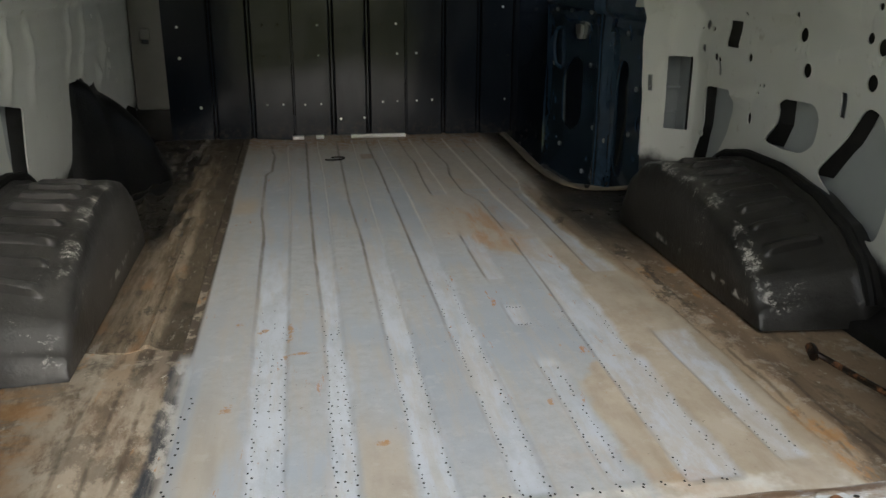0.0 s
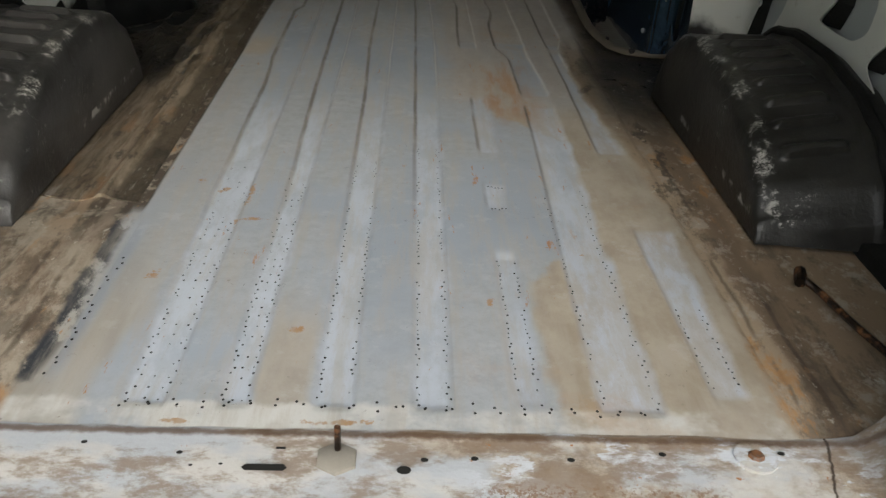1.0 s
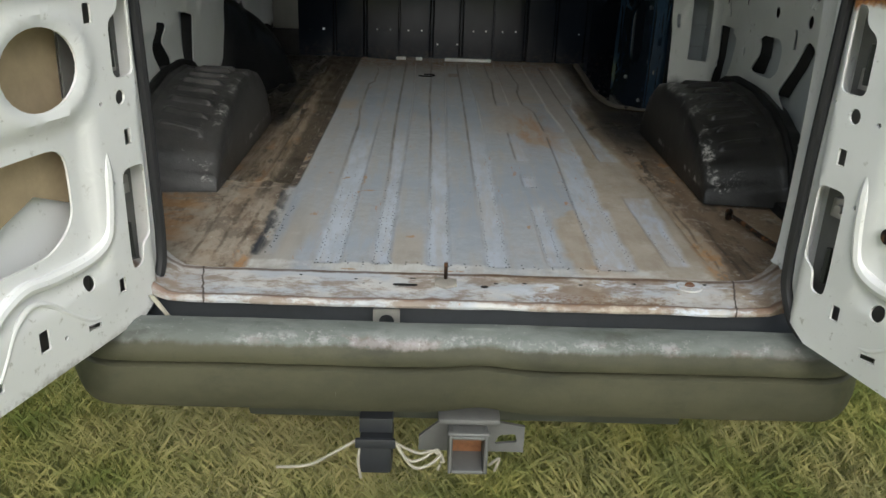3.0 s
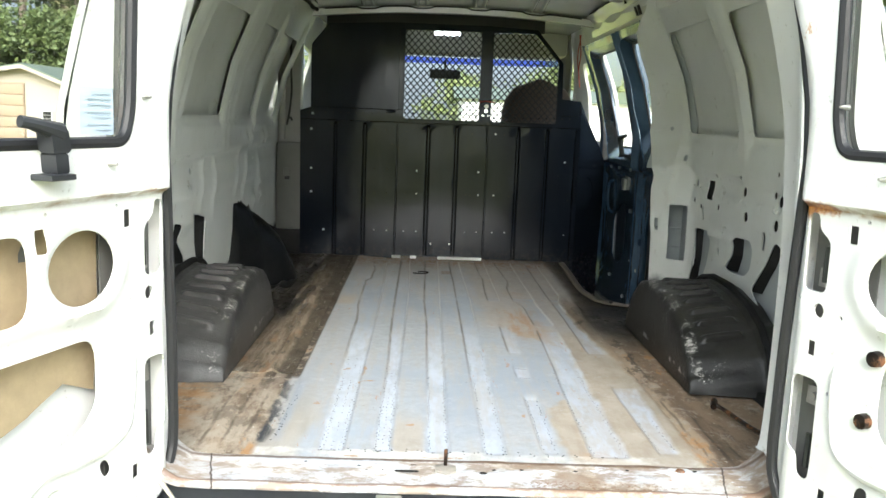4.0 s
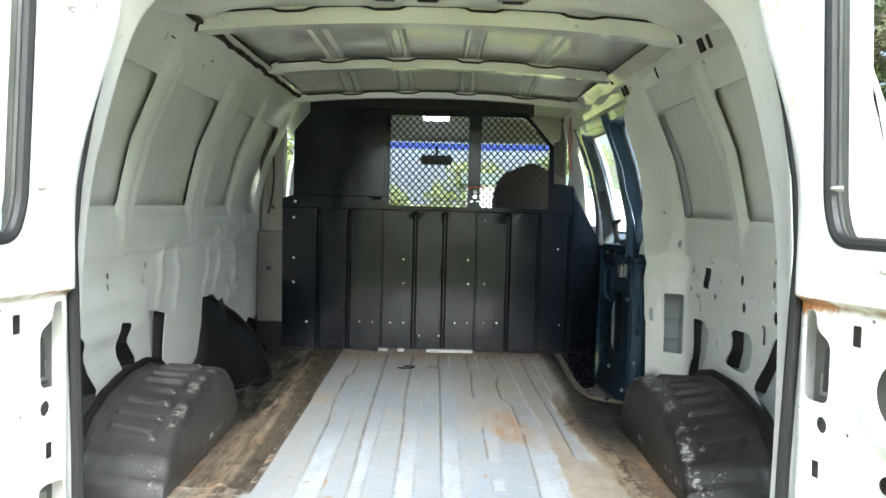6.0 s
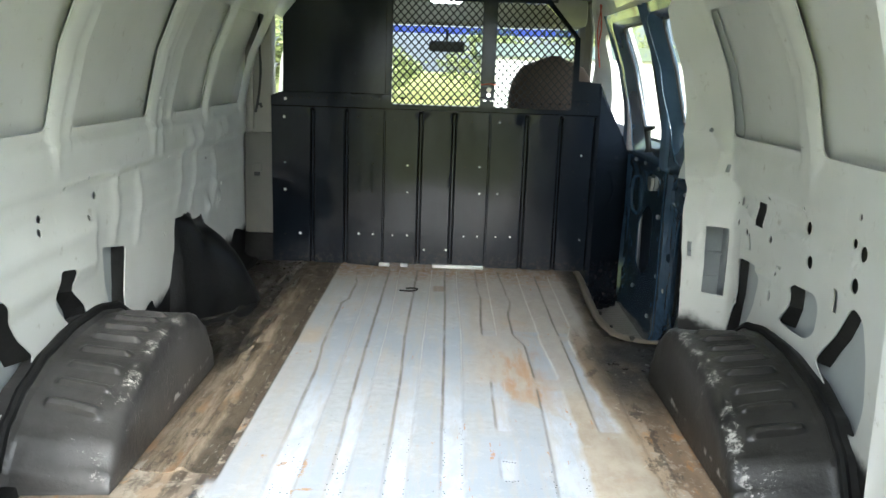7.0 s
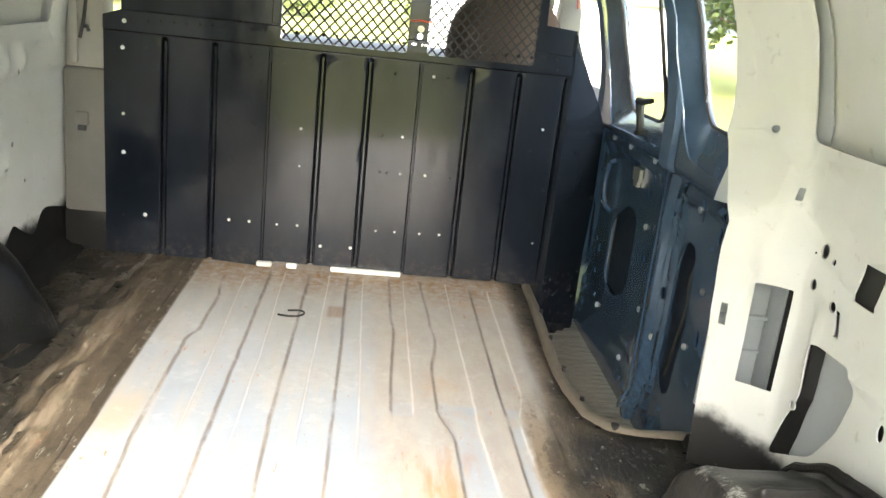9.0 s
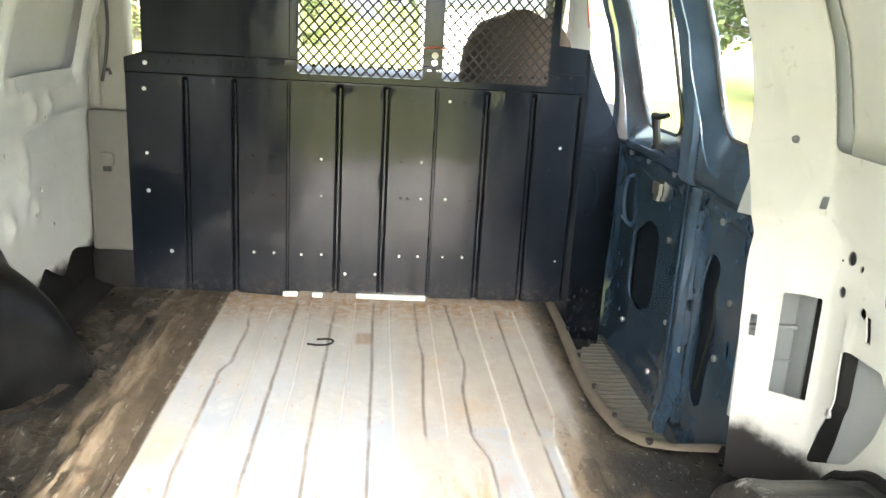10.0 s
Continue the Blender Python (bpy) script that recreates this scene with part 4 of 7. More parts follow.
left_holes = [
    poly_round([(1.18, 0.405), (1.355, 0.372), (1.335, 0.23), (1.345, 0.12), (1.24, 0.165), (1.185, 0.30)], 0.012),
    poly_round([(0.893, 0.405), (0.985, 0.39), (0.985, 0.33), (1.056, 0.272), (1.06, 0.235), (0.955, 0.25), (0.895, 0.31)], 0.02),
    poly_round([(0.60, 0.415), (0.64, 0.39), (0.70, 0.29), (0.77, 0.23), (0.66, 0.13), (0.585, 0.16), (0.57, 0.30)], 0.02),
    ring(0.83, 0.545, 0.012, 0.010), ring(0.815, 0.515, 0.010), ring(1.08, 0.505, 0.009), ring(1.15, 0.555, 0.013, 0.011), ring(0.96, 0.60, 0.006), ring(1.10, 0.61, 0.005),
    ring(1.30, 0.585, 0.006), ring(1.45, 0.60, 0.006), ring(1.75, 0.60, 0.005), ring(2.2, 0.55, 0.007), ring(2.45, 0.62, 0.007), ring(2.42, 0.42, 0.008), ring(1.7, 0.34, 0.005),
    ring(1.62, 0.80, 0.010, 0.005), ring(2.35, 0.36, 0.006), ring(0.4, 0.5, 0.014), ring(0.35, 0.35, 0.02), ring(1.2, 1.2, 0.009), ring(0.8, 1.22, 0.012), ring(2.5, 0.30, 0.006),
]
left_holes += [pane_outline(a, b) for a, b in LEFT_PANES]
solid("wall_left", sheet(left_outline, left_holes, 0.014, 0.014, left_wall, 0.0035, (0.877, 0.893, 1.002, 1.018, 1.542, 1.558, 1.792, 1.808, 2.142, 2.158, 2.192, 2.208, 2.692, 2.708), (0.737, 0.753, 1.117, 1.133)), CREAM,
      "cream painted sheet-metal van side panel with dents and torn lower edge", "wall", "structure")


solid("wall_left_lower", sheet([(1.40, 0.015), (2.86, 0.015), (2.86, 0.20), (2.30, 0.22), (2.10, 0.40), (1.76, 0.40), (1.66, 0.22), (1.40, 0.20)], [], 0.04, 0.03, lambda u, z, w: left_wall(u, z, 0.010 + w), 0.003), TAR_PLAIN,
      "lower side wall sprayed with black undercoat", "wall", "structure")

for fn, panes, side in ((right_wall, RIGHT_PANES, "right"), (left_wall, LEFT_PANES, "left")):
    blanks = [sheet([(a - 0.04, 0.715), (b + (0.0 if b > 2.6 else 0.03), 0.715), (b + (0.0 if b > 2.6 else 0.02), 1.155), (a - 0.04, 1.155)], [], 0.06, 0.04, lambda u, z, w, f=fn: f(u, z, 0.020 + 0.014 * ss(a, b, u) + w), 0.003) for a, b in panes]
    solid("window_blank_" + side, joined(*blanks), CREAM, "plain cream metal panels set behind the window openings", "panel", "structure")


def outer_side(sign):
    """Outer skin of a body side, with the cab's door window and, on the right, the side doorway."""
    def fn(u, z, w):
        k = ss(3.3, 4.6, u)
        x = 0.97 - 0.9 * lean(z) - 0.02 * (1 - ss(-0.3, 0.2, z)) - 0.22 * k * k - 0.095 * (1 - ss(-0.06, 0.40, u))
        return Vector((sign * (x - w), u, z))
    holes = [poly_round([(3.02, 0.66), (3.78, 0.66), (3.55, 1.12), (3.02, 1.15)], 0.05)]
    if sign > 0:
        holes.append(poly_round([(1.72, -0.20), (2.93, -0.20), (2.93, 1.20), (1.72, 1.20)], 0.07))
    return sheet([(-0.03, -0.14), (0.35, -0.16), (0.45, -0.26), (4.55, -0.26), (4.5, 0.55), (4.15, 0.72), (3.62, 1.27), (3.4, 1.36), (-0.03, 1.36)], holes, 0.15, 0.06, fn, 0.02)


for sign, side in ((-1, "left"), (1, "right")):
    solid("body_" + side, outer_side(sign), WHITE, "white painted van body side, dull and weathered", "wall", "structure")


# ---- ceiling ----
def ceiling_mesh():
    def roof(u, v, w):
        z = 1.382 - 0.040 * (u / 0.75) ** 2 - 0.03 * ss(0.35, -0.05, v) - 0.045 * ss(2.2, 2.75, v)
        for c in (-0.43, -0.16, 0.13, 0.42):
            z -= 0.016 * inside(u, c - 0.034, c + 0.034, 0.006) * inside(v, 0.35, 2.7, 0.02)
            z += 0.010 * inside(u, c - 0.016, c + 0.016, 0.005) * inside(v, 0.35, 2.7, 0.02)
        z += 0.004 * noise.noise(Vector((u * 3, v * 3, 5)))
        return Vector((u, v, z + w))
    pieces = [sheet([(-0.76, -0.03), (0.76, -0.03), (0.74, 3.62), (-0.74, 3.62)], [], 0.03, 0.06, roof, 0.004, [c + d for c in (-0.43, -0.16, 0.13, 0.42) for d in (-0.040, -0.034, -0.028, -0.021, -0.016, -0.011, 0.011, 0.016, 0.021, 0.028, 0.034, 0.040)])]

    def bow(y0, y1, drop, lowc, half=0.735):
        """A cross member, a hat section that arches with the roof."""
        prof = ((y0 - 0.02, 0.0), (y0, 0.0), (y0 + 0.012, -drop), (y1 - 0.012, -drop), (y1, 0.0), (y1 + 0.02, 0.0))
        rings = []
        n = 24
        for i in range(n + 1):
            x = -half + 2 * half * i / n
            z = lowc + drop - 0.042 * (x / 0.75) ** 2
            rings.append([Vector((x, y, z + dz)) for y, dz in prof])
        return loft(rings, closed=False)
    pieces += [bow(0.95, 1.05, 0.050, 1.304), bow(1.94, 2.03, 0.040, 1.328), bow(2.70, 2.77, 0.032, 1.300)]
    # rear header, sloping up from the door opening
    rings = []
    for i in range(25):
        x = -0.72 + 1.44 * i / 24
        bend = 0.030 * (x / 0.7) ** 2 + 0.03 * ss(0.60, 0.72, abs(x))
        rings.append([Vector((x, y, z - bend * (0.5 + 0.5 * ss(0, 0.4, y)))) for y, z in ((-0.02, 1.245), (0.02, 1.222), (0.10, 1.238), (0.30, 1.276), (0.60, 1.315), (0.90, 1.347), (0.945, 1.350), (0.95, 1.356))])
    pieces.append(loft(rings, closed=False))
    # cant rails along both sides
    for s in (-1, 1):
        rings = []
        for i in range(90):
            y = 0.02 + 2.84 * i / 89
            j = 0.006 * noise.noise(Vector((s * 3, y * 5, 0))) - 0.006 * inside(y, 0.70, 1.08, 0.05)
            rings.append([Vector((s * x, y, z + j * k)) for x, z, k in ((0.720, 1.322, 1), (0.688, 1.318, 1), (0.684, 1.308, 1), (0.70, 1.295, 1), (0.735, 1.270, 1), (0.755, 1.22, 0), (0.775, 1.20, 0))])
        pieces.append(loft(rings, closed=False))
    return joined(*pieces)


ceiling = solid("ceiling", ceiling_mesh(), ROOF, "bare cream metal van roof with pressed ribs and cross members", "ceiling", "structure")


def roof_skin():
    return sheet([(-0.82, -0.05), (0.82, -0.05), (0.80, 3.7), (-0.80, 3.7)], [], 0.2, 0.4,
                 lambda u, v, w: Vector((u, v, 1.47 - 0.13 * (u / 0.82) ** 2 - 0.05 * ss(3.0, 3.7, v) - w)), 0.02)


def bow_line(y, top, half):
    """Height and course of the crease behind a cross member, dipping under the roof beads."""
    pts = []
    for i in range(57):
        x = -half + 2 * half * i / 56
        dip = sum(inside(x, c - 0.05, c + 0.05, 0.018) for c in (-0.43, -0.16, 0.13, 0.42))
        pts.append((x, y - 0.004, top - 0.042 * (x / 0.75) ** 2 - 0.006 - 0.011 * dip))
    return pts


for side in (-1, 1):
    name = "left" if side < 0 else "right"
    if side < 0:
        seam = smooth_line([(-0.702 - 0.004 * math.sin(k * 1.7), 0.70 + 2.05 * k / 26, 1.289 + 0.003 * math.sin(k * 2.3)) for k in range(27)], 2)
        solid("roof_seam_" + name, tube(seam, [0.007 + 0.004 * math.sin(i * 0.9) ** 2 for i in range(len(seam))], 6), HOLE, "thick uneven dark line along the roof rail", "trim", "structure")
    # dark tubes laid in the creases as their shadow lines
    creases = [tube([(side * 0.687, a + (b - a) * k / 8, 1.3125) for k in range(9)], 0.0045, 6) for a, b in ((1.08, 1.92), (2.06, 2.68))]
    creases += [tube(smooth_line([(side * 0.66, y - 0.004, z), (side * 0.69, y - 0.006, z - 0.012), (side * 0.705, y - 0.008, z - 0.04), (side * 0.712, y - 0.006, z - 0.062)]), 0.005, 6) for y, z in ((0.95, 1.322), (1.94, 1.340))]
    solid("rail_shade_line_" + name, joined(*creases), HOLE, "dark shade line in the crease between roof and rail", "trim", "structure")
# shadow line behind each cross member, drawn as a dark tube
solid("bow_shade_line", joined(*[tube(bow_line(y, top, 0.66), 0.0042, 6) for y, top in ((0.95, 1.358), (1.94, 1.371), (2.70, 1.336))]), HOLE, "dark shade line behind the roof cross members", "trim", "structure")
for x, y0, y1 in ((-0.748, 0.83, 0.87), (0.748, 0.83, 0.875), (0.750, 0.775, 0.80), (-0.752, 0.775, 0.79), (0.748, 1.80, 1.83), (0.748, 1.86, 1.88), (-0.748, 1.25, 1.27), (0.75, 1.35, 1.36)):
    k = -1 if x < 0 else 1
    slot = boxed(-0.004, 0.004, 0, y1 - y0, -0.022, 0.018, 0.002, 1)
    bmesh.ops.rotate(slot, verts=slot.verts[:], cent=(0, 0, 0), matrix=Matrix.Rotation(k * -0.38, 3, "Y"))
    bmesh.ops.translate(slot, verts=slot.verts[:], vec=(x - k * 0.004, y0, 1.243))
    part("rail_slot", slot, HOLE, ceiling, "dark slot in the roof rail")
solid("roof", roof_skin(), WHITE, "white painted outer van roof", "roof", "structure")

# ---- floor ----


def track(pts, y):
    """Where the edge of a rib runs at y."""
    for (y0, x0), (y1, x1) in zip(pts, pts[1:]):
        if y <= y1:
            return x0 + (x1 - x0) * ss(y0, y1, y)
    return pts[-1][1]


def floor_height(x, y):
    z = 0.0
    for i in range(7):
        a, b = track(RIB_A[i], y), track(RIB_B[i], y)
        if a - 0.02 < x < b + 0.02:
            for y0, y1 in STOPS[i]:
                z -= 0.0055 * inside(x, a, b, 0.005) * inside(y, y0, y1, 0.010)
    z -= 0.010 * (1 - ss(-0.476, -0.462, x)) * ss(0.60, 0.64, y) * (1 - ss(1.70, 1.74, y))
    z -= 0.006 * inside(x, -0.490, -0.458, 0.005) * inside(y, 0.13, 0.60, 0.008)
    z -= 0.006 * ss(0.545, 0.56, x) * ss(0.1, 0.2, y)
    for c, a, b in ((-0.56, 0.65, 1.6), (-0.60, 0.12, 0.52), (-0.545, 0.12, 0.42), (0.60, 0.15, 1.5), (0.585, 0.14, 0.44), (0.635, 0.12, 0.46), (-0.60, 1.6, 2.7), (-0.74, 1.7, 2.7), (-0.68, 1.6, 2.6)):
        z += 0.007 * inside(x, c - 0.014, c + 0.014, 0.006) * inside(y, a, b, 0.02)
    z += 0.0018 * noise.noise(Vector((x * 6, y * 6, 0)))
    if x < -0.5 and y > 1.2:
        k = ss(1.2, 1.5, y) * (1 - ss(-0.56, -0.51, x))
        z += 0.011 * k * noise.noise(Vector((x * 13, y * 6, 7))) + 0.006 * k * noise.noise(Vector((x * 31, y * 19, 3)))
        z += 0.010 * k * math.exp(-((x + 0.60 - 0.10 * (y - 1.6)) / 0.012) ** 2) + 0.009 * k * math.exp(-((x + 0.70 + 0.05 * math.sin(y * 4)) / 0.010) ** 2)
    if x < -0.5 or x > 0.55:
        z += 0.004 * noise.noise(Vector((x * 17, y * 12, 2)))
    return z


def floor_mesh():
    outline = [(-0.935, 0.03), (0.935, 0.03), (0.94, 1.755), (0.86, 1.758), (0.76, 1.762), (0.70, 1.782), (0.655, 1.845), (0.632, 1.96), (0.628, 2.2), (0.648, 2.62), (0.652, 2.87), (-0.935, 2.87)]
    cuts = sorted({round(min(x for _, x in e) + 0.004 * k - 0.008, 4) for e in RIB_A + RIB_B for k in range(int((max(x for _, x in e) - min(x for _, x in e)) / 0.004) + 5)}) + [-0.495, -0.49, -0.485, -0.48, -0.474, -0.468, -0.462, -0.456, 0.545, 0.553, 0.56]
    return sheet(outline, [], 0.035, 0.03, lambda u, v, w: Vector((u, v, floor_height(u, v) - w * 3)), 0.012, cuts, (0.085, 0.095, 0.49, 0.5, 0.51))


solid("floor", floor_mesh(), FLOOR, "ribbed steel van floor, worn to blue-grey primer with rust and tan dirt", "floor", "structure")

# the undercoated floor pan beside the ribs
def side_pan(u, v, w):
    z = floor_height(u, v) + 0.004 + 0.006 * math.exp(-((u + 0.572 - 0.012 * math.sin(v * 2.1)) / 0.008) ** 2) + 0.007 * math.exp(-((u + 0.640 + 0.015 * math.sin(v * 1.7)) / 0.010) ** 2) * ss(1.3, 1.6, v)
    z += 0.010 * ss(1.35, 1.6, v) * noise.noise(Vector((u * 9, v * 4, 11))) * (1 - ss(-0.60, -0.56, u))
    return Vector((u, v, z - 0.012 * ss(-0.492, -0.486, u) - w * 2))


pan = [(-0.93, 0.70), (-0.80, 0.685), (-0.70, 0.70), (-0.60, 0.675), (-0.535, 0.69), (-0.484, 0.68), (-0.484, 1.70), (-0.484, 2.865), (-0.93, 2.865)]
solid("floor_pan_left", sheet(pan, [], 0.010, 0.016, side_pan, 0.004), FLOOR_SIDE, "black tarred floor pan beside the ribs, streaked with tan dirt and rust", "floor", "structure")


# perforated dimples along the ribs
def dimple_mesh():
    rng = random.Random(4)
    verts, faces = [], []

    def dot(x, y, r):
        z = floor_height(x, y) + 0.0012
        b = len(verts)
        for k in range(6):
            a = k * math.pi / 3
            verts.append((x + r * math.cos(a), y + r * 1.25 * math.sin(a), z))
        verts.append((x, y, z + 0.0006))
        for k in range(6):
            faces.append((b + k, b + (k + 1) % 6, b + 6))
    for i in range(7):
        a, b = RIB_A[i][0][1], RIB_B[i][0][1]
        c, half = (a + b) / 2, (b - a) / 2 - 0.004
        top = (0.85, 0.82, 0.90, 0.98, 0.50, 0.80, 0.36)[i]
        y = 0.10 if i < 6 else 0.15
        row = 0
        while y < top:
            fade = 1 - 0.45 * ss(0.45, 0.9, y)
            for dx in ((-half, half) if row % 2 else (-half * 0.8, 0.0, half * 0.75) if i < 2 else (-half * 0.9, half * 0.85)):
                if rng.random() < 0.90 * fade * (0.70 + 0.30 * ss(-0.2, 0.15, noise.noise(Vector((c * 9, y * 8, i))))):
                    dot(c + dx + rng.uniform(-0.002, 0.002), y + rng.uniform(-0.003, 0.003), rng.uniform(0.0011, 0.0022) * (0.7 + 0.3 * fade))
            y += 0.0125
            row += 1
    for y in (0.690, 0.79):
        for k in range(5):
            dot(0.19 + k * 0.007, y + rng.uniform(-0.01, 0.01), 0.002)
    for y in (0.085, 0.095):
        for k in range(22):
            dot(-0.34 + k * 0.033 + rng.uniform(-0.006, 0.006), y + rng.uniform(-0.006, 0.006), 0.0022)
    for k in range(18):
        dot(-0.455 + rng.uniform(-0.012, 0.012), 0.15 + k * 0.018, 0.0024)
    me = bpy.data.meshes.new("rivet_holes")
    me.from_pydata(verts, [], faces)
    me.materials.append(HOLE)
    return me


tagged(new("rivet_holes", dimple_mesh()), "rows of small dark punched holes in the floor ribs", "holes", kind="stuff")


def sill_mesh():
    prof = ((0.046, -0.02), (0.044, 0.001), (0.038, 0.003), (0.030, 0.002), (0.0, 0.002), (-0.05, -0.002), (-0.076, -0.006), (-0.086, -0.004), (-0.093, -0.008), (-0.096, -0.013), (-0.095, -0.018), (-0.090, -0.021), (-0.06, -0.020), (-0.02, -0.020))
    rings = []
    for i in range(61):
        x = -0.93 + 1.86 * i / 60
        wob = 0.002 * noise.noise(Vector((x * 9, 0, 3)))
        lift = 0.07 * ss(0.60, 0.72, abs(x)) ** 1.3
        rings.append([Vector((x, y + wob * 2 + 0.03 * ss(0.6, 0.72, abs(x)), z + wob + lift * (1 if k < 10 else 0.3))) for k, (y, z) in enumerate(prof)])
    return loft(rings, closed=False)


sill = solid("door_sill", sill_mesh(), SILL, "scuffed white door sill with rust along its seam", "sill", "structure")


OPENING = [(-0.60, 0.012), (-0.645, 0.05), (-0.662, 0.11), (-0.668, 0.45), (-0.657, 0.74), (-0.638, 0.96), (-0.608, 1.14), (-0.595, 1.19), (-0.56, 1.222)]
INNER = [(-0.60, 0.020), (-0.668, 0.06), (-0.700, 0.13), (-0.706, 0.45), (-0.690, 0.74), (-0.655, 0.92), (-0.605, 1.085), (-0.56, 1.16), (-0.48, 1.225)]


def frame_mesh():
    inner = [(-0.60, -0.06), (-0.662, -0.055)] + OPENING[2:]
    half = [(-0.855, -0.06), (-0.868, 0.45), (-0.855, 0.76), (-0.795, 1.0), (-0.730, 1.18), (-0.67, 1.30), (-0.55, 1.38)]
    outline = half + [(-x, z) for x, z in half[::-1]] + [(-x, z) for x, z in inner[1:]] + inner[:0:-1]
    face = sheet(outline, [], 0.08, 0.08, lambda u, v, w: Vector((u, -0.03 + w, v)), 0.012)
    pieces = [face]
    soft = [[(q.x, q.z) for q in smooth_line([(x, 0, z) for x, z in line], 4)][5:] for line in (OPENING, INNER)]
    for s in (1, -1):
        out = -s
        rows = []
        for (x0, z0), (x1, z1) in zip(*soft):
            k = ss(0.02, 0.40, z0)
            a, b = Vector((s * x0, -0.02, z0)), Vector((s * (x0 * (1 - k) + x1 * k), 0.03 + 0.095 * k, z0 * (1 - k) + z1 * k))
            rows.append([a, a.lerp(b, 0.06) + Vector((out * 0.004, 0, 0)), a.lerp(b, 0.5) + Vector((out * 0.008, 0, 0)), b + Vector((0, -0.01, 0)), b + Vector((0, 0.004, 0)), b + Vector((out * (0.03 + 0.09 * k), 0.012 * k, 0.0))])
        pieces.append(loft(rows, closed=False))
    return joined(*pieces)


solid("rear_frame", frame_mesh(), WHITE, "white painted rear door frame of the van", "door frame", "structure")

header = loft([[Vector((x, y, z)) for x, z in ((0.800, 1.165), (0.776, 1.168), (0.770, 1.185), (0.748, 1.24), (0.718, 1.300), (0.740, 1.33))] for y in (1.60, 1.75, 2.0, 2.3, 2.6, 2.9, 3.05)], closed=False)
solid("door_header", header, CREAM, "cream rail above the side doors", "trim", "structure")


# ---- wheel arches ----
def along(rows, y):
    for (a, p), (b, q) in zip(rows, rows[1:]):
        if y <= b:
            return p + (q - p) * ss(a, b, y) * 0.5 + (q - p) * 0.5 * (y - a) / (b - a)
    return rows[-1][1]


ARCH_IN = ((0.560, 0.0), (0.588, 0.040), (0.64, 0.092), (0.74, 0.155), (0.86, 0.198), (0.98, 0.220), (1.08, 0.226), (1.18, 0.221), (1.26, 0.203), (1.33, 0.155), (1.372, 0.08), (1.385, 0.0))
ARCH_WALL = ((0.535, 0.0), (0.55, 0.06), (0.60, 0.125), (0.68, 0.176), (0.80, 0.214), (0.95, 0.236), (1.10, 0.236), (1.22, 0.215), (1.32, 0.165), (1.39, 0.10), (1.42, 0.04), (1.43, 0.0))


def wheel_arch_mesh(sign, shift):
    """A pressed arch: boxy towards the middle of the van, round against the wall, with cross ribs on its rear slope."""
    n = 240
    rows = [(0.672, 0.0, 0.0), (0.674, 0.50, 0.0), (0.677, 0.76, 0.0), (0.683, 0.90, 0.0), (0.693, 0.972, 0.02), (0.708, 1.0, 0.05)]
    rows += [(0.72 + 0.006 * k, 1.0, 0.08 + 0.62 * k / 25) for k in range(26)]
    rows += [(0.878, 1.0, 0.75), (0.886, 1.0, 0.80), (0.893, 1.03, 0.95), (0.91, 1.06, 1.0), (0.95, 1.05, 1.0)]
    rings = []
    for x, h, k in rows:
        y0, y1 = ARCH_IN[0][0] * (1 - k) + ARCH_WALL[0][0] * k, ARCH_IN[-1][0] * (1 - k) + ARCH_WALL[-1][0] * k
        pts = []
        for i in range(n + 1):
            t = i / n
            t = t - 0.05 * math.sin(2 * math.pi * t)
            a = along(ARCH_IN, ARCH_IN[0][0] + t * (ARCH_IN[-1][0] - ARCH_IN[0][0]))
            b = along(ARCH_WALL, ARCH_WALL[0][0] + t * (ARCH_WALL[-1][0] - ARCH_WALL[0][0]))
            y, z = y0 + t * (y1 - y0), (a * (1 - k) + b * k) * h
            if 0.71 < x < 0.875:
                bead = 0.0
                for c in (0.16, 0.235, 0.31, 0.39, 0.47, 0.55, 0.63, 0.71):
                    q = (t - c + 0.012 * (1 - math.sqrt(max(0.0, 1 - ((x - 0.795) / 0.085) ** 2)))) / 0.0145
                    if -1.4 < q < 1.4:
                        bead = max(bead, ss(-1.25, -0.55, q) * (1 - ss(0.2, 1.3, q)))
                bead *= ss(0.728, 0.748, x) * (1 - ss(0.842, 0.862, x))
                z += 0.013 * bead
                y -= 0.010 * bead * (1 - t)
            pts.append(Vector((sign * x, y + shift, max(0.0, z) + 0.002)))
        rings.append(pts)
    bm = loft(rings, closed=False)
    for v in bm.verts:
        if v.co.z > 0.01:
            v.co += Vector((0.0, 0.002, 0.003)) * noise.noise(v.co * 11)
    return bm


def arch_flange(sign, shift):
    """The rolled seam where the arch meets the wall."""
    pts = []
    for i in range(49):
        y = 0.545 + 0.875 * i / 48
        pts.append((sign * 0.905, y + shift, along(ARCH_WALL, y) * 1.05 + 0.006))
    return tube(pts, 0.012, 8)


for sign, yc in ((-1, -0.01), (1, 0.01)):
    arch = thing("wheel_arch", "black undercoated wheel arch with pressed ribs and pale scrapes", "wheel arch", pose(sign * 0.80, 0.98, 0), "wheel arches")
    part("shell", drop_to(wheel_arch_mesh(sign, yc), sign * 0.80, 0.98, 0), TAR_DUSTY if sign < 0 else TAR, arch)
    part("seam", drop_to(arch_flange(sign, yc), sign * 0.80, 0.98, 0), TAR_PLAIN, arch, "thick tar-covered seam against the wall")


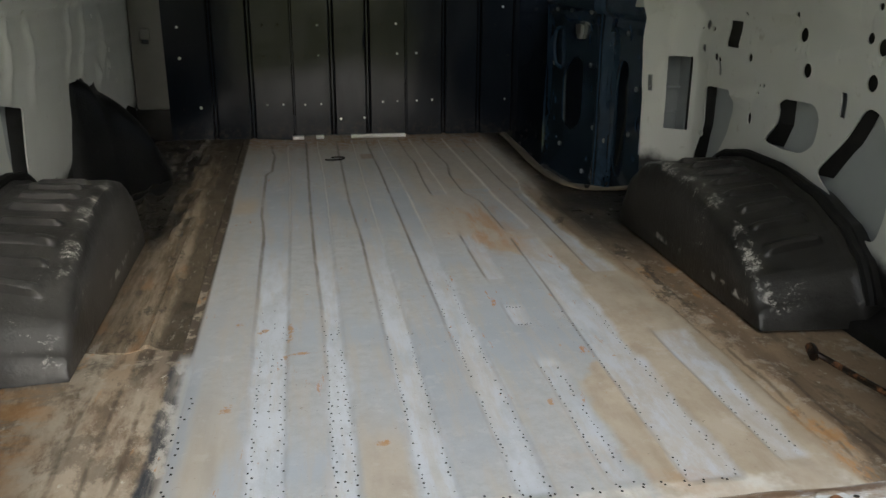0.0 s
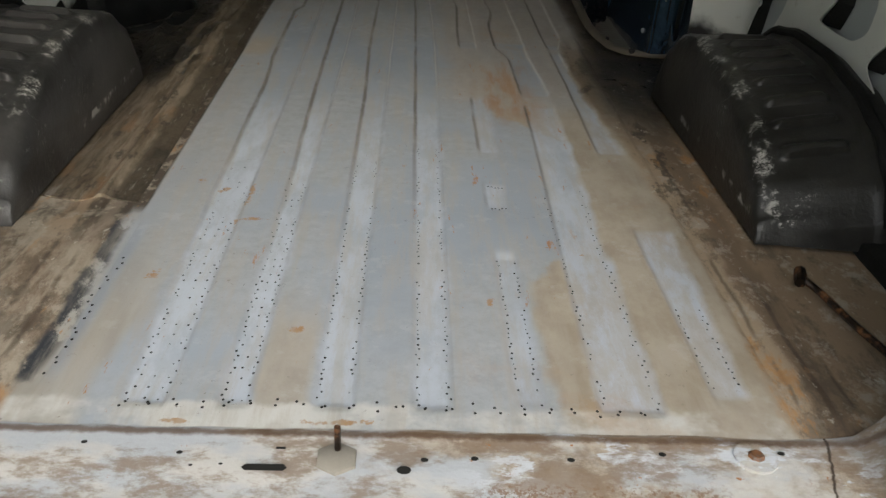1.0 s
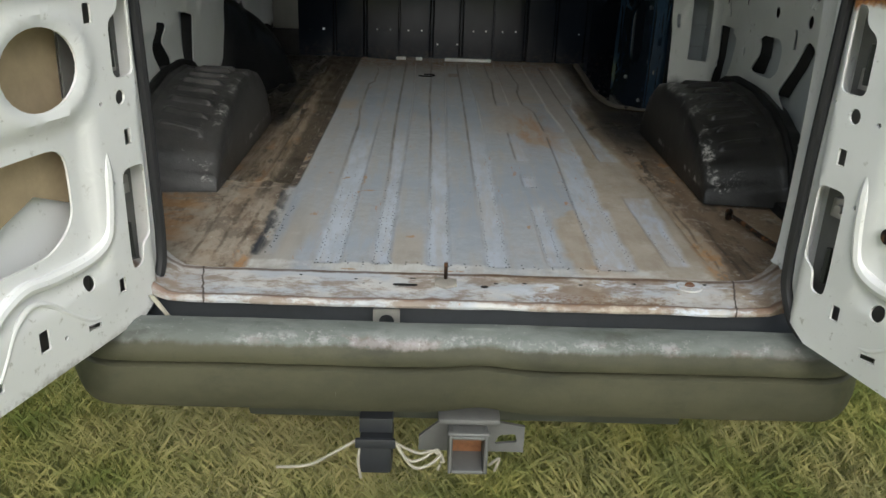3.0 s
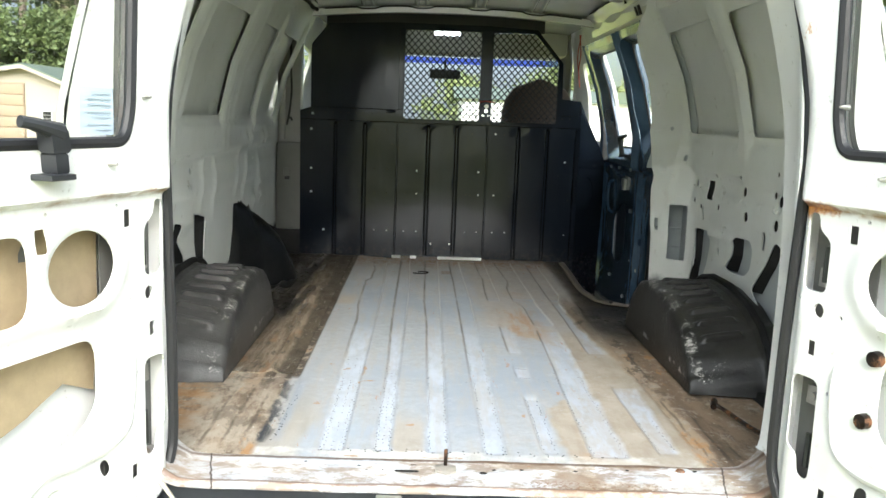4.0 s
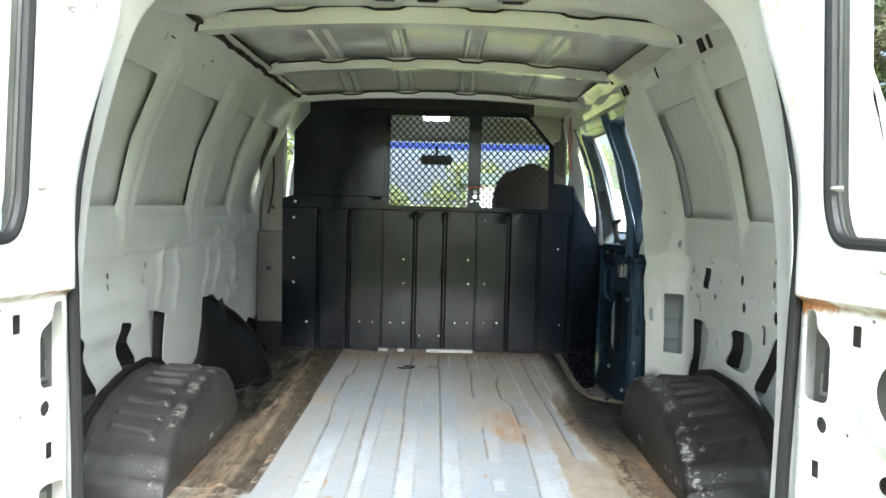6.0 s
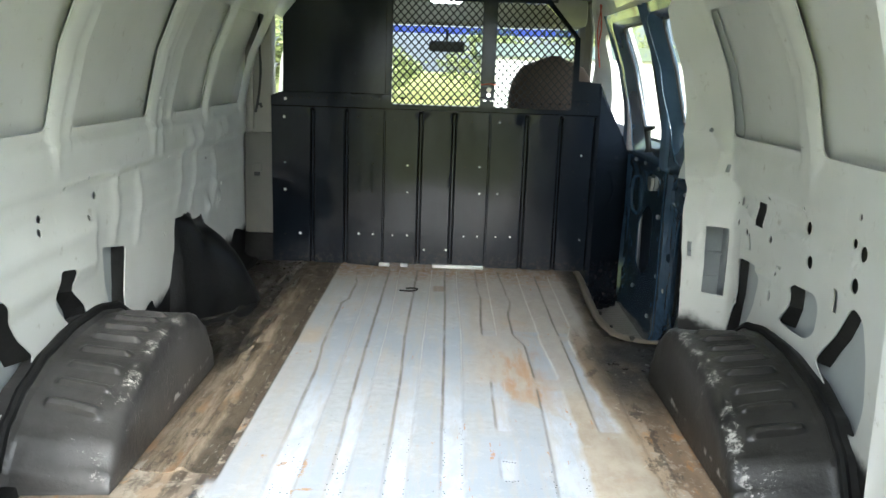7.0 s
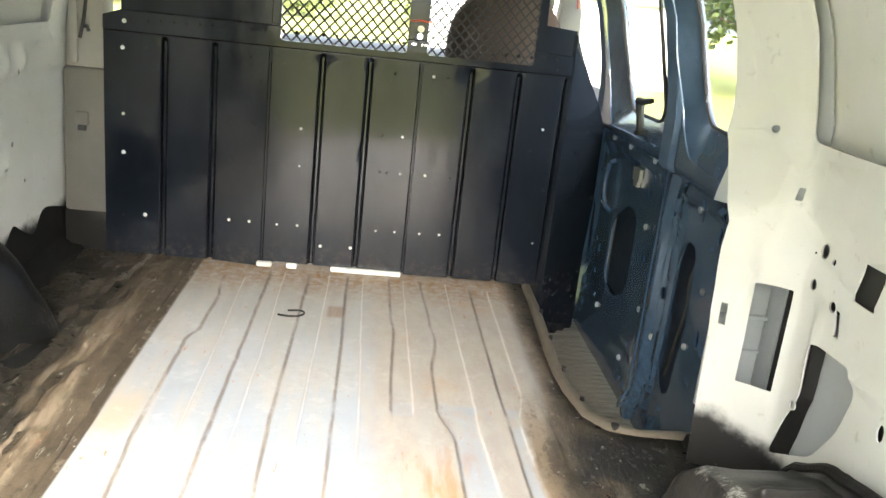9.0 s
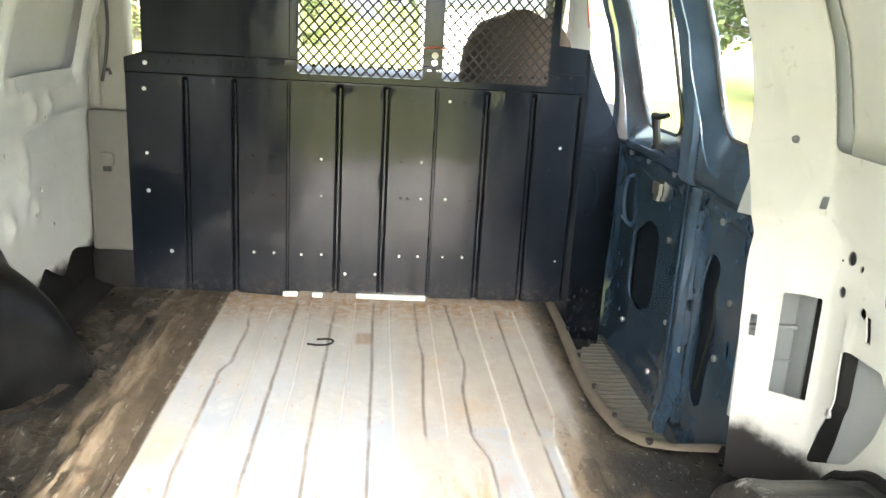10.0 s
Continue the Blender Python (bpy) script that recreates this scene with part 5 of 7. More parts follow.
def flange_strip(sign, y0, y1, z1):
    """The black foot of the side wall."""
    rings = []
    for i in range(41):
        y = y0 + (y1 - y0) * i / 40
        j = 0.006 * noise.noise(Vector((y * 9, sign, 0)))
        rings.append([Vector((sign * x, y, z)) for x, z in ((0.958, z1 + 0.035), (0.952 + j, z1), (0.94 + j, 0.05), (0.90 + j, 0.022), (0.865, 0.018), (0.855, -0.01))])
    return loft(rings, closed=False)


for sign, y1 in ((-1, 2.86), (1, 1.74)):
    solid("wall_foot_" + ("left" if sign < 0 else "right"), flange_strip(sign, 0.0, y1, 0.10), TAR_PLAIN, "black undercoated foot of the side wall", "trim", "structure")
for sign, y1, lo, side in ((-1, 2.86, 0.0, "left"), (1, 1.73, 0.0, "right")):
    solid("inner_skin_" + side, sheet([(0.52, lo), (y1, lo), (y1, 0.70), (0.52, 0.70)], [], 0.2, 0.1, lambda u, v, w, s=sign: Vector((s * (0.962 - 0.9 * lean(v)), u, v)), 0), CAVITY,
          "grey inner face of the outer skin behind the cut-outs", "wall", "structure")


def web(sign, wall, line):
    """A black inner brace slanting from the panel to the outer skin; line holds (height, place at the panel, place at the skin)."""
    rows = []
    for (za, pa, qa), (zb, pb, qb) in zip(line, line[1:]):
        for k in range(5):
            f = k / 4
            z, y0, y1 = za + (zb - za) * f, pa + (pb - pa) * f, qa + (qb - qa) * f
            row = []
            for i in range(6):
                t = i / 5
                y = y0 + (y1 - y0) * t + 0.006 * t * noise.noise(Vector((sign, y0 * 7, z * 14)))
                face, skin = abs(wall(y, z, 0.006).x), 0.960 - 0.9 * lean(z)
                row.append(Vector((sign * (face + (max(face, skin) - face) * t ** 1.4), y, z)))
            rows.append(row)
    return loft(rows, closed=False)


WEBS_RIGHT = (((0.115, 1.505, 1.470), (0.20, 1.478, 1.448), (0.27, 1.448, 1.426), (0.395, 1.443, 1.428)),
              ((0.285, 1.10, 1.045), (0.345, 1.045, 1.01), (0.415, 1.04, 1.012)),
              ((0.255, 0.87, 0.825), (0.35, 0.775, 0.742), (0.435, 0.715, 0.695)))
WEBS_LEFT = (((0.11, 1.352, 1.318), (0.23, 1.342, 1.316), (0.38, 1.36, 1.332)),
             ((0.235, 1.063, 1.01), (0.272, 1.058, 1.00), (0.33, 0.99, 0.955), (0.395, 0.99, 0.96)),
             ((0.225, 0.775, 0.70), (0.29, 0.705, 0.655), (0.395, 0.645, 0.615)))
for sign, wall, lines in ((1, right_wall, WEBS_RIGHT), (-1, left_wall, WEBS_LEFT)):
    brace = thing("wall_brace", "black undercoated braces inside the holed side wall", "brace", pose(sign * 0.94, 1.0, 0.25), "wall braces")
    for line in lines:
        part("web", drop_to(web(sign, wall, line), sign * 0.94, 1.0, 0.25), TAR_PLAIN, brace)
    if sign > 0:
        part("plate", drop_to(boxed(0.932, 0.938, 1.49, 1.558, 0.2, 0.55, 0.002), 0.94, 1.0, 0.25), TAR_PLAIN, brace, "dark plate behind the tall cut-out")


def filler_mesh():
    """A tall narrow hood against the wall with a lower, fuller lobe ahead of it."""
    rings = []
    for k in range(25):
        t = k / 24
        z = 0.375 * t
        y0, y1 = 1.76 + 0.05 * t ** 2, 2.29 - 0.17 * t
        row = []
        for i in range(41):
            a = i / 40
            y = y0 + (y1 - y0) * a
            tall = math.exp(-((a - 0.28) / 0.20) ** 2) * (0.110 * (1 - t ** 2.4) ** 0.5 * (1 - 0.3 * t) + 0.01)
            low = math.exp(-(abs(a - 0.60) / 0.27) ** 2.6) * 0.235 * max(0.0, 1 - (t / 0.88) ** 1.5) ** 0.6
            rim = min(1.0, a / 0.05, (1 - a) / 0.05)
            p = Vector((-0.938 + rim * ((tall ** 2 + low ** 2) ** 0.5 + 0.010), y, z))
            row.append(p + Vector((0.007 * noise.noise(p * 12), 0.006 * noise.noise(p * 10 + Vector((3, 0, 0))), 0)))
        rings.append(row)
    return loft(rings, closed=False)


filler = thing("filler_housing", "black moulded fuel-filler housing against the wall", "housing", pose(-0.945, 1.95, 0))
part("ridge", drop_to(filler_mesh(), -0.945, 1.95, 0), TAR_GLOSS, filler)
skirt = loft([[Vector((-0.935 + 0.24 * math.sin(math.pi * i / 24) ** 0.7 * k + 0.01 * math.sin(i * 1.9) * (k - 0.9), 1.70 + 0.64 * i / 24, z)) for i in range(25)] for k, z in ((0.92, 0.016), (1.02, 0.012), (1.12, 0.004), (1.18, -0.004))], closed=False)
part("flange", drop_to(skirt, -0.945, 1.95, 0), TAR_GLOSS, filler, "flat sealed edge on the floor")

# ---- partition ----
PY = 2.785
RIBS = (-0.602, -0.446, -0.272, -0.106, 0.046, 0.210, 0.376, 0.532, 0.690)
PANE_L = [(-0.243, 0.757), (0.158, 0.757), (0.158, 1.217), (-0.243, 1.217)]
PANE_R = [(0.222, 0.757), (0.572, 0.757), (0.572, 1.075), (0.440, 1.218), (0.222, 1.218)]


def partition_face(u, v, w):
    d = 0.0
    for r in RIBS:
        wide = 0.003 if r in (-0.272, 0.210) else 0.0075
        d += (0.020 if wide > 0.005 else 0.006) * inside(u, r - wide, r + wide, 0.003) * (1 - ss(0.715, 0.73, v))
    d -= 0.005 * inside(v, 0.735, 0.800, 0.003)
    d += 0.003 * noise.noise(Vector((u * 4, 2, v * 3)))
    return Vector((u, PY + d + w, v))


# holes with cab light behind them, drawn as pale discs
LIT_HOLES = ((-0.724, 0.766), (-0.731, 0.684), (-0.729, 0.476), (-0.728, 0.351), (-0.658, 0.146), (-0.384, 0.153), (-0.317, 0.153), (-0.225, 0.151), (-0.157, 0.153), (-0.075, 0.087), (0.027, 0.089), (-0.163, 0.481), (-0.161, 0.357),
          (0.169, 0.485), (0.173, 0.361), (0.108, 0.157), (0.172, 0.159), (0.257, 0.160), (0.325, 0.162), (0.256, 0.363), (0.650, 0.160), (0.632, 0.554), (0.253, 0.691))
DARK_HOLES = ((-0.728, 0.140), (-0.388, 0.480), (-0.323, 0.483), (-0.395, 0.694), (-0.335, 0.694), (0.128, 0.688), (0.102, 0.484), (-0.222, 0.357), (-0.197, 0.367), (0.339, 0.359), (0.105, 0.361), (0.222, 0.159), (-0.199, 0.054), (-0.66, 0.690), (-0.30, 0.62),
          (-0.388, 0.355), (-0.323, 0.352), (-0.225, 0.688), (-0.17, 0.690), (0.30, 0.690), (0.60, 0.48), (0.66, 0.35), (0.128, 0.36))


def partition_holes():
    pts = []
    for k in range(8):
        pts.append(rect(-0.02 + 0.032 * k, -0.005 + 0.032 * k, 0.784, 0.790, 0.002, 1))
    pts.append(ring(0.196, 0.812, 0.010, n=10))
    return pts


part_outline = [(-0.785, 0.012), (-0.44, 0.008), (-0.29, 0.0), (-0.22, 0.020), (-0.10, 0.016), (0.20, 0.018), (0.22, 0.010), (0.705, 0.010), (0.702, 0.880), (0.600, 0.888), (0.595, 1.075), (0.452, 1.240), (0.20, 1.252), (-0.30, 1.252), (-0.645, 1.235), (-0.735, 1.125), (-0.735, 0.80), (-0.79, 0.78)]
cuts = [r + d for r in RIBS for d in (-0.013, -0.009, -0.006, -0.003, 0.003, 0.006, 0.009, 0.013)]
partition = thing("partition", "black steel bulkhead with vertical ribs, bolt holes and expanded-metal windows", "partition", pose(0, PY, 0))
part("panel", drop_to(sheet(part_outline, [poly_round(PANE_L, 0.01, 2), poly_round(PANE_R, 0.01, 2)] + partition_holes(), 0.06, 0.05, partition_face, 0.02, cuts, (0.715, 0.73, 0.733, 0.737, 0.798, 0.802)), 0, PY, 0), BLACK, partition)


def lattice(pane, pitch_x, pitch_z):
    """Expanded metal: two families of slanting strands, cut to the opening."""
    bm = bmesh.new()
    xs, zs = [p[0] for p in pane], [p[1] for p in pane]
    x0, x1, z0, z1 = min(xs), max(xs), min(zs), max(zs)
    n = len(pane)

    def clip(p, d):
        lo, hi = -9.0, 9.0
        for i in range(n):
            a, b = Vector(pane[i]), Vector(pane[(i + 1) % n])
            e = b - a
            nrm = Vector((-e.y, e.x))
            den, num = nrm.dot(d), nrm.dot(a - p)
            if abs(den) < 1e-9:
                if num > 0:
                    return None
                continue
            t = num / den
            if den > 0:
                lo = max(lo, t)
            else:
                hi = min(hi, t)
        return (lo, hi) if hi - lo > 0.004 else None
    for s in (-1, 1):
        d = Vector((pitch_x, s * pitch_z)).normalized()
        k = -60
        while k < 60:
            p = Vector((x0 + pitch_x * k, z0))
            c = clip(p, d)
            k += 1
            if not c:
                continue
            a, b = p + d * c[0], p + d * c[1]
            nv = Vector((-d.y, d.x)) * 0.0029
            y = PY - 0.004 + 0.002 * s
            vs = [bm.verts.new((q.x, yy, q.y)) for q in (a - nv, a + nv, b + nv, b - nv) for yy in (y - 0.0015, y + 0.0015)]
            for f in ((0, 2, 4, 6), (1, 7, 5, 3), (0, 6, 7, 1), (2, 3, 5, 4)):
                bm.faces.new([vs[i] for i in f])
    bmesh.ops.recalc_face_normals(bm, faces=bm.faces[:])
    return drop_to(bm, 0, PY, 0)


for pane in (PANE_L, PANE_R):
    part("mesh_screen", lattice(pane, 0.0335, 0.037), LATTICE, partition, "black expanded-metal screen", smooth=False)
# pale discs painted for the light that comes through the holes
lit_hole_mesh = mesh_of("lit_hole", tube([(0, 0.003, 0), (0, -0.002, 0), (0, -0.004, 0)], [0.0052, 0.0048, 0.002], 8), LIT_HOLE)
for x, z in LIT_HOLES:
    ob = new("lit_hole", lit_hole_mesh)
    ob.parent, ob.location = partition, (x, 0.002 if z < 0.75 else -0.006, z)
    ob.scale = (1.5, 1, 1.5) if x < -0.5 else (1.15, 1, 1.15)
# near-black discs stand for the shade inside unlit bolt holes
dark_hole_mesh = mesh_of("dark_hole", tube([(0, 0.003, 0), (0, -0.002, 0), (0, -0.003, 0)], [0.0058, 0.0052, 0.002], 8), plain("bolt_hole_shadow", (0.0015, 0.0015, 0.0015), 0.95, vary=0.0, bump=0.0))
BAND = [(-0.695 + 0.040 * k, 0.772 + 0.001 * k) for k in range(11)] + [(-0.235 + 0.042 * k, 0.786) for k in range(5)] + [(0.31 + 0.042 * k, 0.778 + 0.001 * k) for k in range(9)]
for x, z in DARK_HOLES + tuple(BAND):
    ob = new("dark_hole", dark_hole_mesh)
    ob.parent, ob.location = partition, (x, 0.002 if z < 0.75 else -0.005, z)
# dark strip stands in for the shaded cab header above the panel
part("top_strip", boxed(-0.66, 0.49, 0.020, 0.045, 1.225, 1.305, 0.004), RUBBER, partition, "dark strip added for the shaded gap under the roof")
for x in (-0.272, 0.210):
    part("lap_edge", boxed(x - 0.002, x + 0.0035, -0.004, 0.001, 0.016, 0.805, 0.001, 1), BLACK, partition, "folded edge where two panels overlap")
part("mesh_post", boxed(-0.272, -0.246, -0.006, 0.001, 0.806, 1.23, 0.002, 1), BLACK, partition, "narrow upright beside the screen")
part("wire_tie", tube([(0.160, -0.010, 0.858), (0.195, -0.014, 0.862), (0.238, -0.010, 0.858)], 0.003, 6), ORANGE, partition, "short red wire tie")
part("bolt", drop_to(tube([(0.196, PY - 0.02, 0.836), (0.196, PY - 0.004, 0.836)], 0.011, 10), 0, PY, 0), STEEL, partition, "bright bolt head")


def wing():
    rings = []
    for z, x in ((-0.195, 0.87), (0.012, 0.87), (0.09, 0.87), (0.11, 0.87), (0.3, 0.88), (0.56, 0.875), (0.64, 0.84), (0.72, 0.79), (0.80, 0.745), (0.868, 0.712)):
        k = (x - 0.70) / 0.17
        rings.append([Vector((0.690, PY + 0.004, z)), Vector((0.705, PY - 0.008, z)), Vector((x - 0.02, PY + 0.02 + 0.10 * k, z)), Vector((x, PY + 0.03 + 0.11 * k, z)), Vector((x - 0.02, PY + 0.06 + 0.11 * k, z))])
    return drop_to(loft(rings, closed=False), 0, PY, 0)


part("kick_plate", boxed(0.63, 0.705, 0.006, 0.012, -0.205, 0.014, 0.002, 1), TAR_PLAIN, partition)
part("wing_panel", wing(), BLACK, partition, "narrow black panel angled beside the doorway")
tabs = bmesh.new()
for a, b in ((-0.285, -0.235), (-0.185, -0.150), (-0.035, 0.205)):
    box(tabs, a, b, PY - 0.022, PY - 0.003, 0.004, 0.020, 0.003, 1)
part("shim", drop_to(tabs, 0, PY, 0), WHITE, partition, "bent pale metal strip under the panel")

# pillar panel beside the partition
pil = joined(boxed(-0.915, -0.79, 2.805, 2.90, 0.60, 1.20, 0.012), boxed(-0.90, -0.872, 2.79, 2.81, 0.62, 1.0, 0.006))
pillar = solid("pillar_left", pil, plain("grey_cream_pillar", (0.34, 0.335, 0.305), 0.45, vary=0.3, scale=14), "grey-cream door pillar with a cable on it", "pillar", "structure")
part("lower_cover", boxed(-0.918, -0.775, 2.788, 2.90, 0.14, 0.61, 0.012), GREYPAINT, pillar, "dull grey lower half")
part("foot", boxed(-0.925, -0.785, 2.80, 2.90, 0.0, 0.142, 0.010), TAR_PLAIN, pillar, "black undercoated foot")
solid("pillar_cable", joined(tube(smooth_line([(-0.845, 2.795, 1.18), (-0.842, 2.79, 1.0), (-0.838, 2.79, 0.88), (-0.848, 2.788, 0.77), (-0.862, 2.788, 0.70)]), 0.0055), tube([(-0.855, 2.79, 0.735), (-0.838, 2.786, 0.738), (-0.834, 2.786, 0.722)], 0.006)), PLASTIC, "thin dark cable hanging down the door pillar", "cable")
clip = thing("cable_clip", "small pale grey clip on the pillar", "clip", pose(-0.855, 2.785, 0.41))
part("body", boxed(-0.020, 0.020, -0.014, 0.002, 0.018, 0.062, 0.005), GREYPAINT, clip)
part("socket", boxed(-0.014, 0.012, -0.012, 0.002, 0.0, 0.019, 0.003), PLASTIC, clip, "black socket")

# ---- rear doors ----
def rear_door(sign, hinge, angle, lift, shift, label, paint):
    """A cargo door swung open: s runs from its hinge edge, z up, the inner panel faces the van's middle."""
    ang = radians(angle)
    dx, dy = sign * math.sin(ang), -math.cos(ang)
    m = Matrix(((dx, -dy, 0, hinge[0]), (dy, dx, 0, hinge[1]), (0, 0, 1, lift - 0.055), (0, 0, 0, 1)))
    door = thing("rear_door", label, "door", m, "rear doors")
    flip = 1 if sign < 0 else -1
    low = 0.055

    def at(s, z, w):
        return Vector((s, -flip * w, z + low))
    edge = [(0.05, -0.045), (0.005, -0.02), (-0.026, 0.04), (-0.030, 0.10), (-0.027, 0.30), (-0.015, 0.60), (-0.010, 0.68), (-0.022, 0.80), (-0.055, 0.93), (-0.10, 1.06), (-0.14, 1.20), (-0.13, 1.235)]
    outline = edge + [(0.60, 1.235), (0.66, 1.19), (0.68, 0.6), (0.68, -0.03), (0.66, -0.055)]
    corners = [(0.142 + shift, 0.702), (0.60 + shift, 0.702), (0.575 + shift, 1.16), (0.10 + shift, 1.16), (0.122 + shift, 0.76)]
    window = poly_round(corners, 0.055, 5)
    big = poly_round([(0.20, 0.345), (0.60, 0.345), (0.60, 0.170), (0.26, 0.165), (0.198, 0.21)], 0.045, 5)
    cut = [window, big, ring(0.245, 0.481, 0.086, 0.068, 28), poly_round([(0.011, 0.588), (0.036, 0.588), (0.040, 0.556), (0.069, 0.540), (0.069, 0.438), (0.011, 0.438)], 0.018, 4), poly_round([(0.074, 0.268), (0.008, 0.268), (0.008, 0.120), (0.034, 0.106), (0.040, 0.064), (0.071, 0.064), (0.074, 0.10)], 0.020, 4),
           rect(0.372, 0.62, 0.41, 0.556, 0.04, 4), ring(0.056, 0.403, 0.013, 0.014), rect(0.108, 0.129, 0.541, 0.575, 0.003), rect(0.332, 0.356, 0.52, 0.562, 0.003),
           rect(0.037, 0.056, 0.312, 0.342, 0.002), rect(0.098, 0.117, 0.032, 0.062, 0.002), ring(0.192, 0.085, 0.015), rect(0.308, 0.332, 0.010, 0.050, 0.003),
           [(0.178, -0.008), (0.213, -0.004), (0.213, 0.008), (0.178, 0.002)], ring(0.27, 0.012, 0.005, n=6), ring(0.10, 0.25, 0.005, n=6), ring(0.11, 0.40, 0.005, n=6),
           ring(0.005, 0.42, 0.004, n=6), ring(0.15, 0.585, 0.004, n=6), ring(0.33, 0.585, 0.004, n=6), ring(0.006, 0.56, 0.004, n=6), rect(0.42, 0.46, -0.012, 0.008, 0.003)]

    def inner(s, z, w):
        d = 0.018 * ss(0.598, 0.61, z) * -1
        d += 0.012 * inside(s, 0.15, 0.66, 0.02) * inside(z, 0.09, 0.385, 0.02)
        r = math.hypot((s - 0.245) / 1.25, z - 0.481)
        d -= 0.008 * math.exp(-((r - 0.085) / 0.014) ** 2)
        d += 0.02 * (1 - ss(-0.02, 0.02, s + 0.13 * ss(0.75, 1.2, z))) ** 2
        return at(s, z, d + w)
    part("inner_panel", sheet(outline, cut, 0.014, 0.014, inner, 0.005, (), (0.598, 0.604, 0.61)), paint, door, "white inner panel with cut-outs and rust along its seam")
    wide_bead = smooth_line([at(s, z, 0.006) for s, z in ((0.108, 0.33), (0.112, 0.26), (0.118, 0.20), (0.134, 0.15), (0.185, 0.128), (0.283, 0.128), (0.345, 0.134), (0.393, 0.118), (0.425, 0.100), (0.47, 0.118), (0.53, 0.14), (0.64, 0.14))])
    part("pressed_bead", tube(wide_bead, [0.013 * min(1, (i + 0.3) / 5, (len(wide_bead) - i - 0.7) / 5) for i in range(len(wide_bead))], 10), paint, door)
    thin_bead = smooth_line([at(s, z, 0.003) for s, z in ((0.155, 0.010), (0.20, 0.015), (0.25, 0.050), (0.283, 0.078), (0.317, 0.099), (0.346, 0.100), (0.38, 0.074), (0.405, 0.035), (0.427, 0.008), (0.455, 0.020), (0.52, 0.075), (0.60, 0.09))])
    part("pressed_bead", tube(thin_bead, [0.0052 * min(1, (i + 0.3) / 5, (len(thin_bead) - i - 0.7) / 5) for i in range(len(thin_bead))], 8), paint, door)
    part("outer_skin", sheet([(s - 0.02 if s < 0.1 else s + 0.01, z) for s, z in outline], [window], 0.1, 0.1, lambda s, z, w: at(s, z, 0.075 - w), 0.05), WHITE, door)
    part("window_pane", sheet(window, [], 1, 1, lambda s, z, w: at(s, z, 0.010 + w), 0.004), SMOKED, door, "smoked window glass", smooth=False)
    loop = [at(s, z, -0.012) for s, z in poly_round(corners, 0.06, 8)]
    part("window_seal", tube(loop + loop[:1], 0.011, 8, False), RUBBER, door, "black rubber window gasket")
    part("door_seal", tube([at(s - 0.008, z, 0.012) for s, z in poly_round(edge, 0.02, 3)][2:-3], 0.011, 8), RUBBER, door, "black rubber weather strip")
    # dark backings added for the shade in the slots, hiding the white skin
    for name, u0, u1, z0, z1 in (("hinge_slot_shade", -0.012, 0.140, -0.02, 0.600), ("lower_slot_shade", 0.142, 0.65, -0.035, 0.125), ("lock_slot_shade", 0.320, 0.366, 0.50, 0.59)):
        part(name, sheet([(u0, z0), (u1, z0), (u1, z1), (u0, z1)], [], 0.03, 0.05, lambda s, z, w: at(s, z, 0.052 + 0.006 * math.sin(s * 40) + w), 0.003), POCKET, door, "dark backing sheet for the shade behind the slots")
    if sign < 0:
        part("fibre_board", sheet([(0.14, 0.38), (0.16, 0.225), (0.24, 0.26), (0.33, 0.225), (0.42, 0.20), (0.62, 0.17), (0.62, 0.58), (0.14, 0.58)], [], 0.05, 0.05,
                                  lambda s, z, w: at(s, z, 0.055 + 0.004 * noise.noise(Vector((s * 20, z * 20, 0))) + w), 0.003), BOARD, door, "tan fibre board inside the door")
    for s, z in ((0.022, 1.10), (0.090, 0.787), (0.19, 0.665)):
        part("trim_clip", tube([at(s, z, 0.0 - 0.016), at(s, z, -0.026), at(s, z, -0.036)], [0.006, 0.0045, 0.0025], 8), STEEL, door, "small trim clip")
    for s, z in ((0.045, 0.475), (0.045, 0.10)):
        bmx = joined(tube([at(s, z, 0.03), at(s, z, 0.045)], 0.018, 10), tube([at(s, z - 0.02, 0.02), at(s, z + 0.05, 0.022)], 0.006, 6))
        part("hinge_bolt", bmx, DARK_STEEL, door)
    for z in (0.462, 0.225):
        bmx = joined(loft([[at(s, zz, w) for s, zz in ((0.020, z - 0.018), (0.062, z - 0.020), (0.064, z + 0.022), (0.022, z + 0.018))] for w in (0.048, 0.034, 0.030)], True, True), tube([at(0.042, z, 0.031), at(0.042, z, 0.022)], [0.009, 0.008], 8))
        part("hinge_leaf", bmx, STEEL, door, "dirty steel hinge leaf behind the slot")
    if sign > 0:
        for s, z in ((0.192, 0.345), (0.180, 0.225)):
            part("wire_grommet", tube([at(s, z, 0.012), at(s, z, -0.003), at(s, z, -0.005)], [0.015, 0.014, 0.008], 12), IRON, door, "brown rubber plug")
    return door, at


left_door, left_at = rear_door(-1, (-0.645, -0.06), 18, 0.0, 0.0, "open white van rear door with bare inner panel and window", WHITE_L)
right_door, right_at = rear_door(1, (0.624, -0.158), 20, 0.028, -0.055, "open white van rear door with rusty seam and window", WHITE_R)


